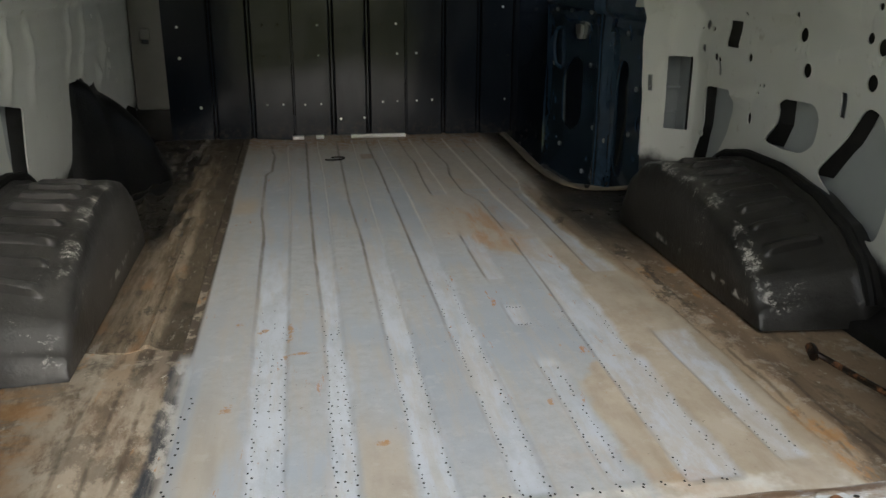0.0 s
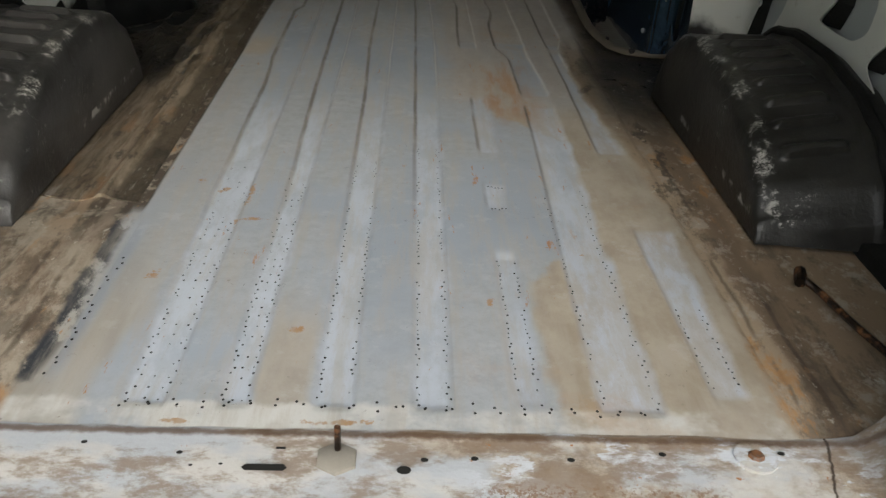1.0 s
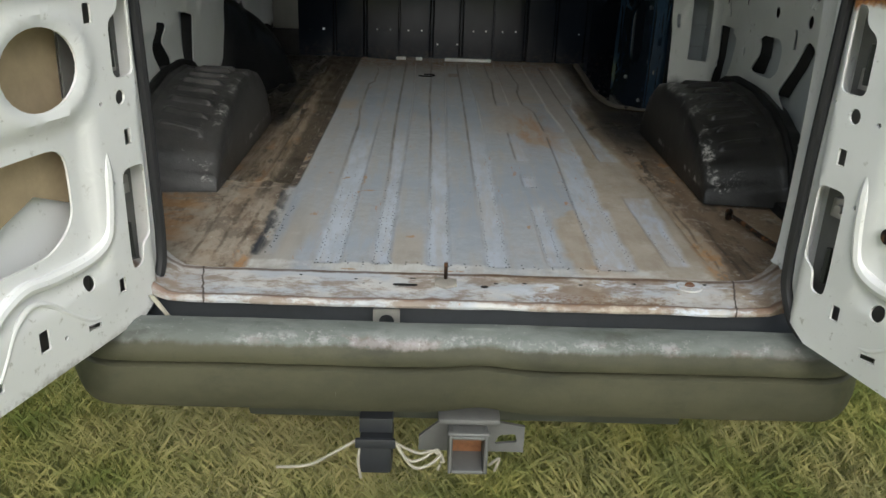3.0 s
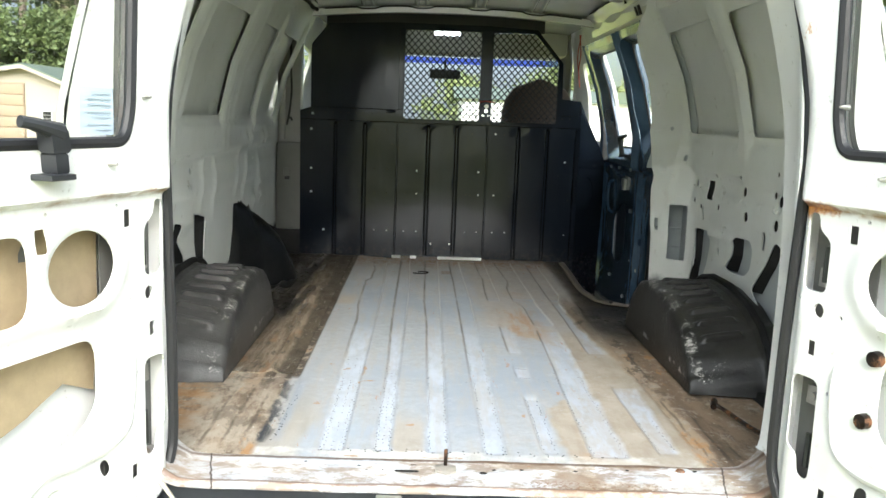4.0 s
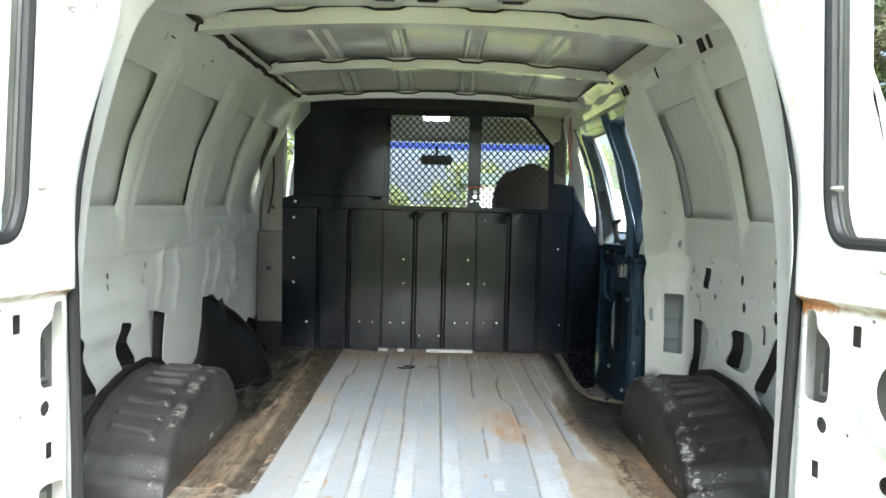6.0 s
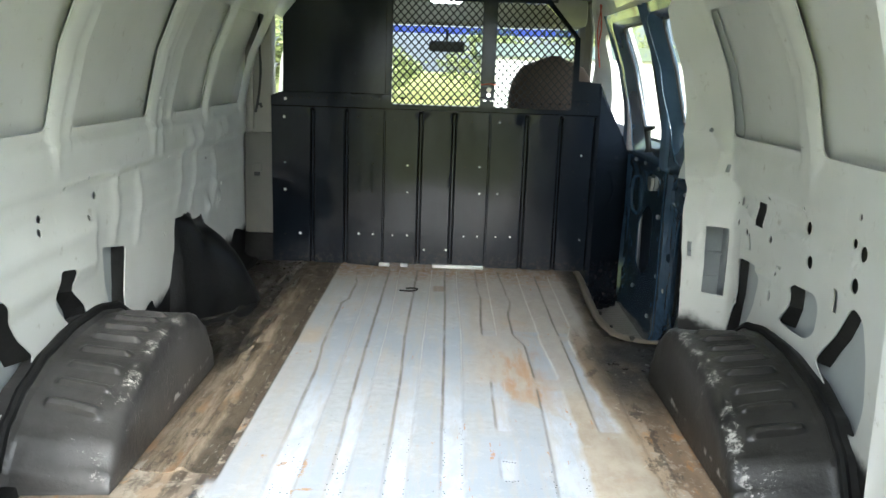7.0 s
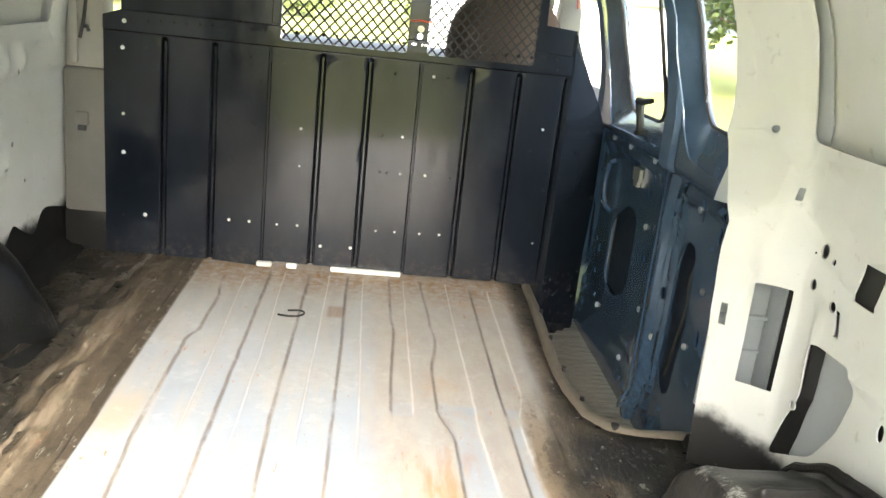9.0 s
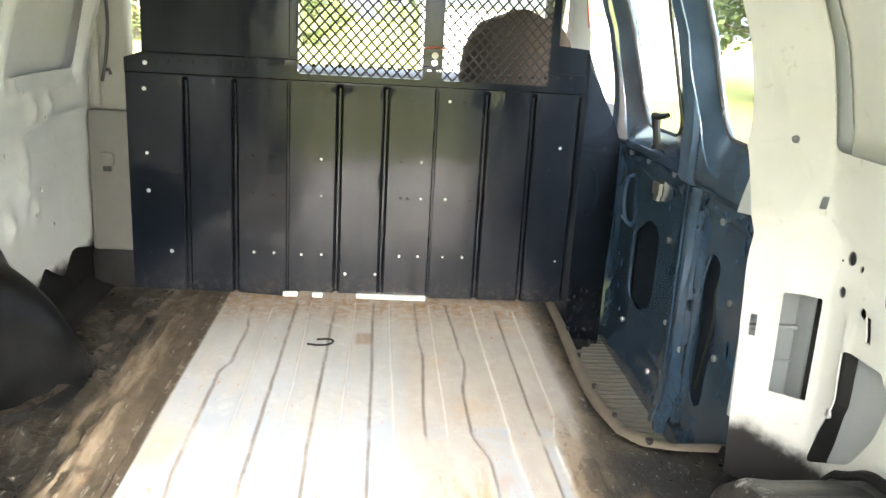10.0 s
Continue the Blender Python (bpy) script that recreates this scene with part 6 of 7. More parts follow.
def latch():
    """A hinged catch: foot plate, stout upright and a thumb lever with a brass end."""
    def a(s, z, w):
        return left_at(0.353 + (s - 0.30) * 0.75, 0.646 + (z - 0.64) * 0.75, -0.014 + (w + 0.014) * 0.75)

    def block(s0, s1, z0, z1, w0, w1, skew=0.0):
        rings = []
        for t, z in ((0, z0), (0.12, z0 + (z1 - z0) * 0.12), (0.88, z0 + (z1 - z0) * 0.88), (1, z1)):
            k = 0.004 if t in (0, 1) else 0.0
            rings.append([a(s + skew * t, z, w) for s, w in ((s0 + k, w0 + k), (s1 - k, w0 + k), (s1 - k, w1 - k), (s0 + k, w1 - k))])
        return loft(rings, True, True)
    return joined(block(0.262, 0.335, 0.640, 0.654, -0.075, -0.016), block(0.266, 0.304, 0.652, 0.700, -0.062, -0.022, 0.004), block(0.264, 0.316, 0.698, 0.752, -0.066, -0.026, 0.008),
                  tube([a(0.285, 0.742, -0.05), a(0.325, 0.752, -0.055), a(0.365, 0.762, -0.050), a(0.385, 0.765, -0.044)], [0.017, 0.013, 0.010, 0.010], 10))


part("window_latch", latch(), PLASTIC, left_door, "black plastic latch below the window")
part("strap", tube(smooth_line([left_at(0.15, 1.13, -0.02), left_at(0.155, 1.19, -0.035), left_at(0.12, 1.21, -0.03), left_at(0.10, 1.17, -0.015)]), 0.014, 8), PLASTIC, left_door, "black hooked strap")
stick = sheet(rect(0.145, 0.235, 0.715, 0.80, 0.004), [], 1, 1, lambda s, z, w: left_at(s, z, 0.006 + w), 0.001)
sticker = part("sticker", stick, PAPER, left_door, "faded pale blue notice on the glass", smooth=False)
for k, (z, ln) in enumerate(((0.790, 0.05), (0.780, 0.065), (0.770, 0.06), (0.757, 0.066), (0.748, 0.05), (0.735, 0.06), (0.726, 0.04))):
    part("print_bar", sheet(rect(0.157, 0.157 + ln, z - 0.002, z + 0.002, 0.0005, 1), [], 1, 1, lambda s, zz, w: left_at(s, zz, 0.0035 + w), 0), INK, sticker, smooth=False)

# ---- side doors and step well ----
def side_door(y0, y1, window, wide, holes, label, top=1.19):
    door = thing("side_door", label, "door", pose(0.93, (y0 + y1) / 2, -0.2), "side doors")

    def fn(u, z, w):
        d = 0.0
        d -= 0.02 * (1 - inside(u, y0 + 0.035, y1 - 0.035, 0.01))
        d -= 0.03 * ss(0.535, 0.57, z) * inside(u, y0 + 0.02, y1 - 0.02, 0.02)
        d += 0.008 * inside(u, y0 + 0.07, y1 - 0.07, 0.012) * inside(z, -0.1, 0.5, 0.012)
        d += 0.003 * noise.noise(Vector((u * 9, z * 6, 4)))
        for c, e in ((y0 + 0.055, 0.010), (y0 + 0.085, 0.007), (y1 - 0.060, 0.010), (y1 - 0.088, 0.006)):
            d -= 0.007 * math.exp(-((u - c) / e) ** 2) * inside(z, -0.14, 0.53, 0.03)
        d -= 0.006 * math.exp(-((z - 0.515) / 0.010) ** 2) * inside(u, y0 + 0.08, y1 - 0.08, 0.03)
        d -= 0.005 * math.exp(-((z + 0.085) / 0.012) ** 2) * inside(u, y0 + 0.08, y1 - 0.08, 0.03)
        d -= 0.02 * (1 - ss(-0.17, -0.11, z))
        return Vector((0.910 - lean(z) * 0.85 + d + w - 0.93, u - (y0 + y1) / 2, z + 0.2))
    part("inner_panel", sheet(poly_round([(y0, -0.19), (y1, -0.19), (y1, top), (y0, top)], 0.03), [wide] + holes, 0.02, 0.02, fn, 0.005, (), (0.535, 0.55, 0.57)), BLUE, door, "blue painted inner door panel")
    part("window_reveal", loft([[fn(u, z, 0.004) for u, z in wide], [fn(u, z, 0.034) for u, z in window]]), BLUE, door)
    part("outer_skin", sheet([(y0, -0.19), (y1, -0.19), (y1, top), (y0, top)], [window], 0.1, 0.1, lambda u, z, w: fn(u, z, 0.045 - w * 0.4), 0.03), BLUE, door)
    part("window_pane", sheet(window, [], 0.1, 0.1, lambda u, z, w: fn(u, z, 0.040), 0), GLASS, door, "side window glass", smooth=False)
    loop = [fn(u, z, 0.034) for u, z in window]
    part("window_seal", tube(loop + loop[:1], 0.006, 6, False), RUBBER, door)
    rim = [fn(y0 - 0.006, -0.19 + 0.06 * k, 0.0) + Vector((-0.002, 0, 0)) for k in range(int((top + 0.19) / 0.06) + 1)]
    if y0 < 2.0:
        part("door_seal", tube(rim, 0.006, 6), RUBBER, door, "black rubber weather strip")
    return door, fn


front_door, front_fn = side_door(2.255, 3.07, poly_round([(2.43, 0.655), (2.755, 0.650), (2.83, 0.74), (2.875, 0.90), (2.875, 1.13), (2.42, 1.13)], 0.05, 4),
                                 poly_round([(2.305, 0.598), (2.875, 0.585), (2.965, 0.74), (2.975, 0.90), (2.955, 1.155), (2.295, 1.155)], 0.06, 4),
                                 [poly_round([(2.52, 0.345), (2.62, 0.365), (2.785, 0.27), (2.80, 0.06), (2.64, 0.035), (2.52, 0.10)], 0.05), ring(2.56, 0.515, 0.010), ring(2.44, 0.49, 0.013, 0.018), ring(2.46, 0.44, 0.011, 0.018), ring(2.40, 0.25, 0.012), ring(2.42, -0.04, 0.01),
                                  ring(2.90, 0.05, 0.012), ring(2.86, -0.03, 0.010), ring(2.93, 0.16, 0.008), rect(2.88, 2.90, 0.12, 0.15, 0.003), ring(2.74, 0.50, 0.008)],
                                 "blue painted van side door with window and open cut-out")
rear_side, rear_fn = side_door(1.72, 2.24, poly_round([(1.76, 0.695), (2.07, 0.700), (2.125, 0.77), (2.14, 0.90), (2.14, 1.13), (1.76, 1.13)], 0.04, 4),
                               poly_round([(1.745, 0.592), (2.10, 0.605), (2.195, 0.70), (2.215, 0.90), (2.215, 1.155), (1.745, 1.155)], 0.05, 4),
                               [poly_round([(2.02, 0.39), (2.09, 0.40), (2.125, 0.32), (2.145, 0.02), (2.09, -0.045), (2.03, -0.02), (2.00, 0.20)], 0.030), ring(2.175, 0.505, 0.013, 0.017), ring(2.14, 0.52, 0.012, 0.015), ring(2.18, 0.445, 0.008), ring(1.868, 0.505, 0.013, 0.022), ring(1.895, 0.462, 0.010, 0.022),
                                ring(1.91, 0.19, 0.011, 0.024), ring(2.17, 0.22, 0.010, 0.018), ring(2.17, -0.07, 0.010), ring(1.93, 0.42, 0.006), ring(1.86, -0.06, 0.010), rect(1.99, 2.01, 0.50, 0.525, 0.003)],
                               "blue painted van side door with window and slotted panel")
# navy sheets before the outer skin carry the cut-outs' shade as colour
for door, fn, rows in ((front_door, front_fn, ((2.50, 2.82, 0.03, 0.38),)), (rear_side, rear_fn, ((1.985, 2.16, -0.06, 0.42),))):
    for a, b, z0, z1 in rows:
        part("door_cavity", sheet([(a, z0), (b, z0), (b, z1), (a, z1)], [], 0.05, 0.05, lambda u, z, w, f=fn: f(u, z, 0.026 + w), 0.002), NAVY, door, "dark navy sheet for the shade inside the cut-out")
part("window_rod", tube(smooth_line([rear_fn(2.035, 0.35, 0.012), rear_fn(2.05, 0.30, 0.010), rear_fn(2.045, 0.22, 0.012), rear_fn(2.08, 0.10, 0.014), rear_fn(2.11, 0.0, 0.014)]), 0.006, 6), DARK_STEEL, rear_side, "grey lock rod inside the slot")
catch = joined(tube([front_fn(2.53, 0.606, 0.006), front_fn(2.53, 0.620, 0.004)], [0.026, 0.020], 8), tube([front_fn(2.53, 0.61, 0.0), front_fn(2.54, 0.66, -0.006), front_fn(2.55, 0.70, -0.008)], [0.013, 0.012, 0.016], 8),
               tube([front_fn(2.56, 0.70, -0.008), front_fn(2.50, 0.705, -0.010), front_fn(2.44, 0.715, -0.006)], [0.014, 0.010, 0.008], 8))
part("window_catch", catch, DARK_STEEL, front_door, "black hinged window catch")
bracket = joined(*[loft([[front_fn(u, z, w) for u, z in ((u0, z0), (u1, z0), (u1, z1), (u0, z1))] for w in (-0.002, -0.014)], True, True) for u0, u1, z0, z1 in ((2.54, 2.60, 0.452, 0.492), (2.552, 2.585, 0.435, 0.453))])
part("door_latch", bracket, STEEL, front_door, "steel latch bracket")
pull = smooth_line([front_fn(2.845, 0.465, 0.0), front_fn(2.86, 0.45, -0.018), front_fn(2.875, 0.38, -0.022), front_fn(2.855, 0.31, -0.018), front_fn(2.83, 0.29, 0.0)])
part("pull_handle", tube(pull, 0.008, 8), BLUE, front_door, "painted pull handle")
for u, z in ((2.39, 0.55), (2.66, 0.545), (2.43, 0.34), (2.88, 0.54), (2.36, 0.10), (2.80, -0.05), (2.45, -0.10), (2.93, 0.30)):
    part("door_plug", tube([front_fn(u, z, 0.0), front_fn(u, z, -0.006), front_fn(u, z, -0.008)], [0.010, 0.009, 0.005], 8), STEEL, front_door)
for u, z in ((1.972, 0.144), (2.039, 0.492), (1.80, 0.05), (2.19, 0.08), (1.93, 0.31)):
    part("door_plug", tube([rear_fn(u, z, 0.0), rear_fn(u, z, -0.006), rear_fn(u, z, -0.008)], [0.010, 0.009, 0.005], 8), STEEL, rear_side)


def step_well():
    bms = [boxed(0.60, 0.945, 1.74, 3.06, -0.23, -0.205, 0.004)]
    for i in range(38):
        y = 1.80 + i * 0.032
        bms.append(boxed(0.66, 0.90, y, y + 0.015, -0.206, -0.186, 0.005, 1))
    return joined(*bms)


solid("step_floor", step_well(), plain("grey_tread", (0.15, 0.142, 0.125), 0.6, 0.2, vary=0.5), "ribbed grey side step inside the doorway", "step", "structure")
riser = []
for i, (x, y) in enumerate(((0.945, 1.752), (0.86, 1.757), (0.76, 1.760), (0.70, 1.780), (0.655, 1.843), (0.632, 1.958), (0.626, 2.06), (0.628, 2.2), (0.638, 2.4), (0.648, 2.62), (0.652, 2.90))):
    n = Vector((0.3, 0.3, 0)) if i in (3, 4) else (Vector((0, 0.3, 0)) if i < 3 else Vector((0.3, 0, 0)))
    p = Vector((x, y, 0))
    j = 0.004 * math.sin(i * 2.7)
    riser.append([p + Vector((0, 0, 0.002)) - n * 0.065, p + Vector((0, 0, 0.009 + j)) - n * 0.045, p + Vector((0, 0, 0.012 + j)) - n * 0.01, p + Vector((0, 0, 0.008 + j)) + n * 0.035, p + Vector((0, 0, -0.004)) + n * 0.06, p + Vector((0, 0, -0.012)) + n * 0.045, p + Vector((0, 0, -0.21)) + n * 0.02])
step_edge = solid("step_edge", loft(riser, closed=False), plain("dusty_step_edge", (0.15, 0.128, 0.098), 0.6, 0.0, vary=0.85, scale=26, bump=0.8), "worn rolled metal edge of the step well", "trim", "structure")

for x, y, r in ((0.700, 1.768, 0.010), (0.650, 1.90, 0.006), (0.640, 2.08, 0.006), (0.645, 2.30, 0.006), (0.655, 2.52, 0.006)):
    part("bolt_hole", tube([(x, y, 0.004), (x, y, 0.0165)], r, 10), HOLE, step_edge, "dark bolt hole")
box_back = joined(boxed(0.825, 0.955, 1.645, 1.657, 0.14, 0.70, 0.003), boxed(0.83, 0.955, 1.630, 1.645, 0.352, 0.362, 0.003), boxed(0.83, 0.955, 1.635, 1.645, 0.275, 0.282, 0.003), boxed(0.940, 0.950, 1.58, 1.645, 0.2, 0.55, 0.003))
box_back = joined(box_back, sheet([(1.56, 0.60), (1.725, 0.60), (1.725, 1.12), (1.56, 1.12)], [], 0.05, 0.05, lambda u, z, w: right_wall(u, z, 0.022 + w), 0.003))
solid("pillar_right", box_back, CAVITY, "grey inner web of the door pillar", "pillar", "structure")

# ---- bumper and hitch ----
def bumper_mesh(prof):
    rings = []
    n = 96
    for i in range(n + 1):
        x = -0.895 + 1.79 * i / n
        e = ss(0.70, 0.895, abs(x))
        wrap = 0.14 * e * e
        dent = math.exp(-((x - 0.02) / 0.06) ** 2)
        rows = []
        for y, z in prof:
            front = ss(-0.15, -0.19, y)
            rows.append(Vector((x, y * (1 - 0.2 * e) + wrap + 0.012 * dent * front, z - 0.010 * dent * front * ss(-0.14, -0.07, z) + 0.006 * dent * (1 - ss(-0.16, -0.10, z)) + 0.02 * e * ss(-0.11, -0.19, z) + 0.002 * noise.noise(Vector((x * 7, y * 9, z * 9))))))
        rings.append(rows)
    return loft(rings, closed=False)


bumper = thing("bumper", "weathered grey-green metal rear bumper with peeling top", "bumper", pose(0, 0.013, 0.025))
part("top_roll", bumper_mesh(((-0.122, -0.10), (-0.126, -0.072), (-0.135, -0.062), (-0.155, -0.061), (-0.175, -0.066), (-0.192, -0.080), (-0.203, -0.102), (-0.206, -0.120), (-0.205, -0.126), (-0.199, -0.1295), (-0.186, -0.130))), BUMPER, bumper, "rounded upper half with peeling pale coat")
part("face_bar", bumper_mesh(((-0.186, -0.1355), (-0.199, -0.1365), (-0.205, -0.141), (-0.210, -0.172), (-0.213, -0.208), (-0.203, -0.230), (-0.17, -0.242), (-0.10, -0.246))), BUMPER, bumper, "flat olive lower half")
under = bmesh.new()
box(under, -0.80, 0.80, -0.122, -0.052, -0.20, -0.072, 0.004)
box(under, -0.80, 0.80, -0.050, 0.0, -0.20, -0.022, 0.004)
solid("rear_cross_member", under, plain("dark_blue_grey_paint", (0.045, 0.050, 0.056), 0.45, vary=0.7, scale=22), "dark blue-grey cross member behind the bumper", "beam", "structure")
solid("bumper_tab", sheet(rect(-0.20, -0.145, -0.078, -0.020, 0.004), [ring(-0.172, -0.046, 0.016)], 0.1, 0.1, lambda u, v, w: Vector((u, -0.104 + w, v)), 0.006), STEEL, "small metal tab with a round hole", "bracket")
hitch = thing("tow_hitch", "black tow hitch with rusty square receiver", "hitch", pose(0.0, -0.12, -0.325))
part("cross_bar", boxed(-0.47, 0.47, 0.03, 0.11, 0.035, 0.105, 0.010), OLIVE, hitch, "dirty olive square tube")
rec = joined(boxed(-0.037, -0.029, -0.07, 0.10, -0.03, 0.062, 0.002, 1), boxed(0.037, 0.045, -0.07, 0.10, -0.03, 0.062, 0.002, 1), boxed(-0.029, 0.037, -0.07, 0.10, 0.054, 0.062, 0.002, 1), boxed(-0.029, 0.037, -0.07, 0.10, -0.03, -0.022, 0.002, 1), boxed(-0.040, 0.048, -0.07, -0.055, 0.062, 0.069, 0.003, 1), boxed(-0.06, 0.07, -0.04, 0.08, 0.069, 0.084, 0.006))
part("receiver", rec, POCKET, hitch, "grey square receiver tube")
part("receiver_bore", boxed(-0.028, 0.036, 0.0, 0.08, -0.021, 0.053), RUSTY, hitch, "rusty bore")
plate = sheet([(-0.10, -0.035), (0.13, -0.035), (0.13, 0.03), (0.05, 0.045), (-0.05, 0.045), (-0.10, 0.0)], [poly_round([(0.065, -0.015), (0.115, -0.01), (0.11, 0.012), (0.075, 0.008)], 0.006)], 0.05, 0.05, lambda u, v, w: Vector((u, 0.02 + w, v)), 0.008)
part("chain_plate", plate, POCKET, hitch, "dirty grey plate with a chain hole")
part("socket", joined(boxed(-0.225, -0.155, -0.05, 0.04, -0.05, 0.030, 0.008), boxed(-0.232, -0.148, -0.056, -0.046, 0.018, 0.040, 0.003), boxed(-0.225, -0.155, -0.03, 0.05, 0.040, 0.075, 0.002)), PLASTIC, hitch, "black trailer plug socket")
for pts in (((-0.15, -0.03, 0.02), (-0.12, -0.06, -0.005), (-0.09, -0.06, 0.0), (-0.06, -0.045, 0.012), (-0.045, -0.05, -0.015)), ((-0.15, -0.025, 0.012), (-0.11, -0.065, -0.018), (-0.075, -0.06, -0.014), (-0.05, -0.05, 0.004)), ((-0.15, -0.03, 0.016), (-0.10, -0.055, 0.010), (-0.07, -0.05, 0.012), (-0.05, -0.045, -0.01), (-0.058, -0.05, -0.035)),
            ((-0.225, -0.03, 0.025), (-0.28, -0.05, 0.0), (-0.33, -0.05, -0.03), (-0.40, -0.04, -0.045)), ((0.05, -0.05, -0.02), (0.07, -0.06, 0.005), (0.062, -0.055, -0.03)), ((-0.222, -0.045, 0.02), (-0.226, -0.05, -0.02), (-0.22, -0.05, -0.06))):
    part("wire", tube(smooth_line(pts), 0.0032, 6), CORD, hitch)

# ---- cab ahead of the partition ----
solid("step_end", boxed(0.69, 0.95, 3.05, 3.065, -0.23, 0.56, 0.003), TAR_PLAIN, "black front end of the step well", "wall", "structure")
solid("bonnet", sheet([(-0.82, 4.32), (0.82, 4.32), (0.72, 4.95), (-0.72, 4.95)], [], 0.1, 0.1, lambda u, v, w: Vector((u, v, 0.675 - 0.10 * (u / 0.8) ** 2 - 0.16 * (v - 4.32) ** 2 - 0.05 * (v - 4.32) - w)), 0.03), WHITE, "white painted van bonnet", "bonnet", "structure")
solid("cab_floor", joined(boxed(-0.95, 0.64, 2.88, 3.07, -0.06, -0.02), boxed(-0.95, 0.95, 3.072, 4.5, -0.06, -0.02)), VINYL, "grey cab floor", "floor", "structure")
dash = thing("dashboard", "grey vinyl dashboard under the windscreen", "dashboard", pose(0, 3.9, -0.02))
part("body", boxed(-0.86, 0.86, -0.10, 0.42, 0.0, 0.72, 0.05, 3), VINYL, dash)


def screen(z0, z1):
    rings = []
    for z in (z0, (z0 + z1) / 2, z1):
        y = 4.28 - (z - 0.72) * 0.95
        half = 0.80 - 0.16 * (z - 0.72)
        rings.append([Vector((half * t, y - 0.10 * t * t, z)) for t in [i / 10 - 1 for i in range(21)]])
    return loft(rings, closed=False)


wind = thing("window_1", "windscreen with blue sun band", "window", pose(0, 0, 0))
tagged(wind, kind="structure")
part("pane", screen(0.70, 1.115), GLASS, wind, "clear windscreen glass").visible_shadow = False
part("sun_band", screen(1.118, 1.155), TINT, wind, "blue tinted sun band").visible_shadow = False
for s in (-1, 1):
    part("screen_pillar", tube([(s * 0.83, 4.22, 0.66), (s * 0.76, 3.75, 1.16), (s * 0.72, 3.62, 1.30)], 0.045, 8), VINYL, wind)
part("header_rail", boxed(-0.74, 0.74, 3.56, 3.86, 1.160, 1.31, 0.03), plain("grey_headlining", (0.42, 0.42, 0.39), 0.8), wind)
mirror = thing("rear_view_mirror", "dark rear-view mirror hanging at the windscreen", "mirror", pose(-0.01, 3.80, 1.045))
part("housing", boxed(-0.10, 0.10, -0.02, 0.02, -0.03, 0.03, 0.015, 3), PLASTIC, mirror)
part("stem", tube([(0, 0.01, 0.02), (0, 0.06, 0.09)], 0.008), PLASTIC, mirror)
lamp = thing("dome_lamp", "lit white dome lamp on the cab ceiling", "lamp", pose(-0.015, 3.28, 1.274))
part("base", boxed(-0.085, 0.085, -0.05, 0.05, -0.012, 0.03, 0.005), VINYL, lamp)
part("lens", boxed(-0.075, 0.075, -0.042, 0.042, -0.030, -0.010, 0.006), lamp_lens(), lamp, "glowing white lens")


def seat_mesh():
    rings = []
    for k in range(15):
        t = k / 14
        z = 0.30 + 0.70 * t
        half = 0.225 * (1 - 0.10 * t) * (1 - max(0, (t - 0.68) / 0.33) ** 2.6) ** 0.5 if t < 1 else 0.02
        y = 3.20 - 0.10 * t
        rings.append([Vector((0.515 + half * math.copysign(abs(math.cos(a)) ** 0.5, math.cos(a)), y + 0.075 * math.copysign(abs(math.sin(a)) ** 0.7, math.sin(a)), z)) for a in [2 * math.pi * i / 20 for i in range(20)]])
    return loft(rings, True, True)


seat = thing("passenger_seat", "brown cloth high-backed passenger seat behind the screen", "seat", pose(0.47, 3.3, -0.02))
bk = seat_mesh()
part("backrest", drop_to(bk, 0.47, 3.3, -0.02), SEAT, seat)
part("cushion", boxed(-0.25, 0.25, -0.10, 0.42, 0.22, 0.42, 0.05, 3), SEAT, seat)
part("base", boxed(-0.20, 0.20, -0.05, 0.35, 0.0, 0.23, 0.01), PLASTIC, seat)
solid("belt_wires", joined(tube(smooth_line([(0.665, 2.74, 1.22), (0.675, 2.735, 1.12), (0.668, 2.738, 1.04), (0.680, 2.735, 0.95)]), 0.003), tube(smooth_line([(0.672, 2.745, 1.22), (0.660, 2.74, 1.1), (0.675, 2.742, 1.0)]), 0.0025)), ORANGE, "loose red and orange wires hanging from the roof rail", "wires")

# ---- small things on floor and sill ----
def flat_mark(name, pts, z, label):
    """A small dark hole in the sill."""
    return part(name, sheet(pts, [], 1, 1, lambda u, v, w: Vector((u, v, z)), 0), HOLE, sill, label, smooth=False)


for x, y, r in ((-0.362, 0.008, 0.004), (-0.243, -0.007, 0.004), (0.030, -0.030, 0.009), (0.055, -0.012, 0.005), (0.117, -0.008, 0.005), (0.237, -0.007, 0.005), (0.355, 0.006, 0.005), (0.51, 0.012, 0.005), (-0.19, -0.025, 0.0025), (-0.225, -0.028, 0.0025)):
    flat_mark("drain_hole", ring(x, y, r, r * 0.8, 10), 0.0045, "small dark hole")
flat_mark("drain_slot", [(-0.160 + a, -0.030 + b) for a, b in ((0.0, -0.005), (0.045, -0.005), (0.050, 0.0), (0.045, 0.006), (0.0, 0.006), (-0.005, 0.0))], 0.0045, "dark slotted hole")
flat_mark("drain_slot", [(-0.128 + a, 0.004 + b) for a, b in ((0.0, -0.002), (0.012, -0.002), (0.012, 0.002), (0.0, 0.002))], 0.0045, "dark slotted hole")
sb = thing("sill_bolt", "rusty bolt washer on the door sill", "bolt", pose(0.475, 0.005, 0.001))
part("washer", tube([(0, 0, 0), (0, 0, 0.004), (0, 0, 0.005)], [0.028, 0.028, 0.022], 14), SILL, sb)
part("head", tube([(0, 0, 0.004), (0, 0, 0.009)], [0.012, 0.008], 8), RUSTY, sb)
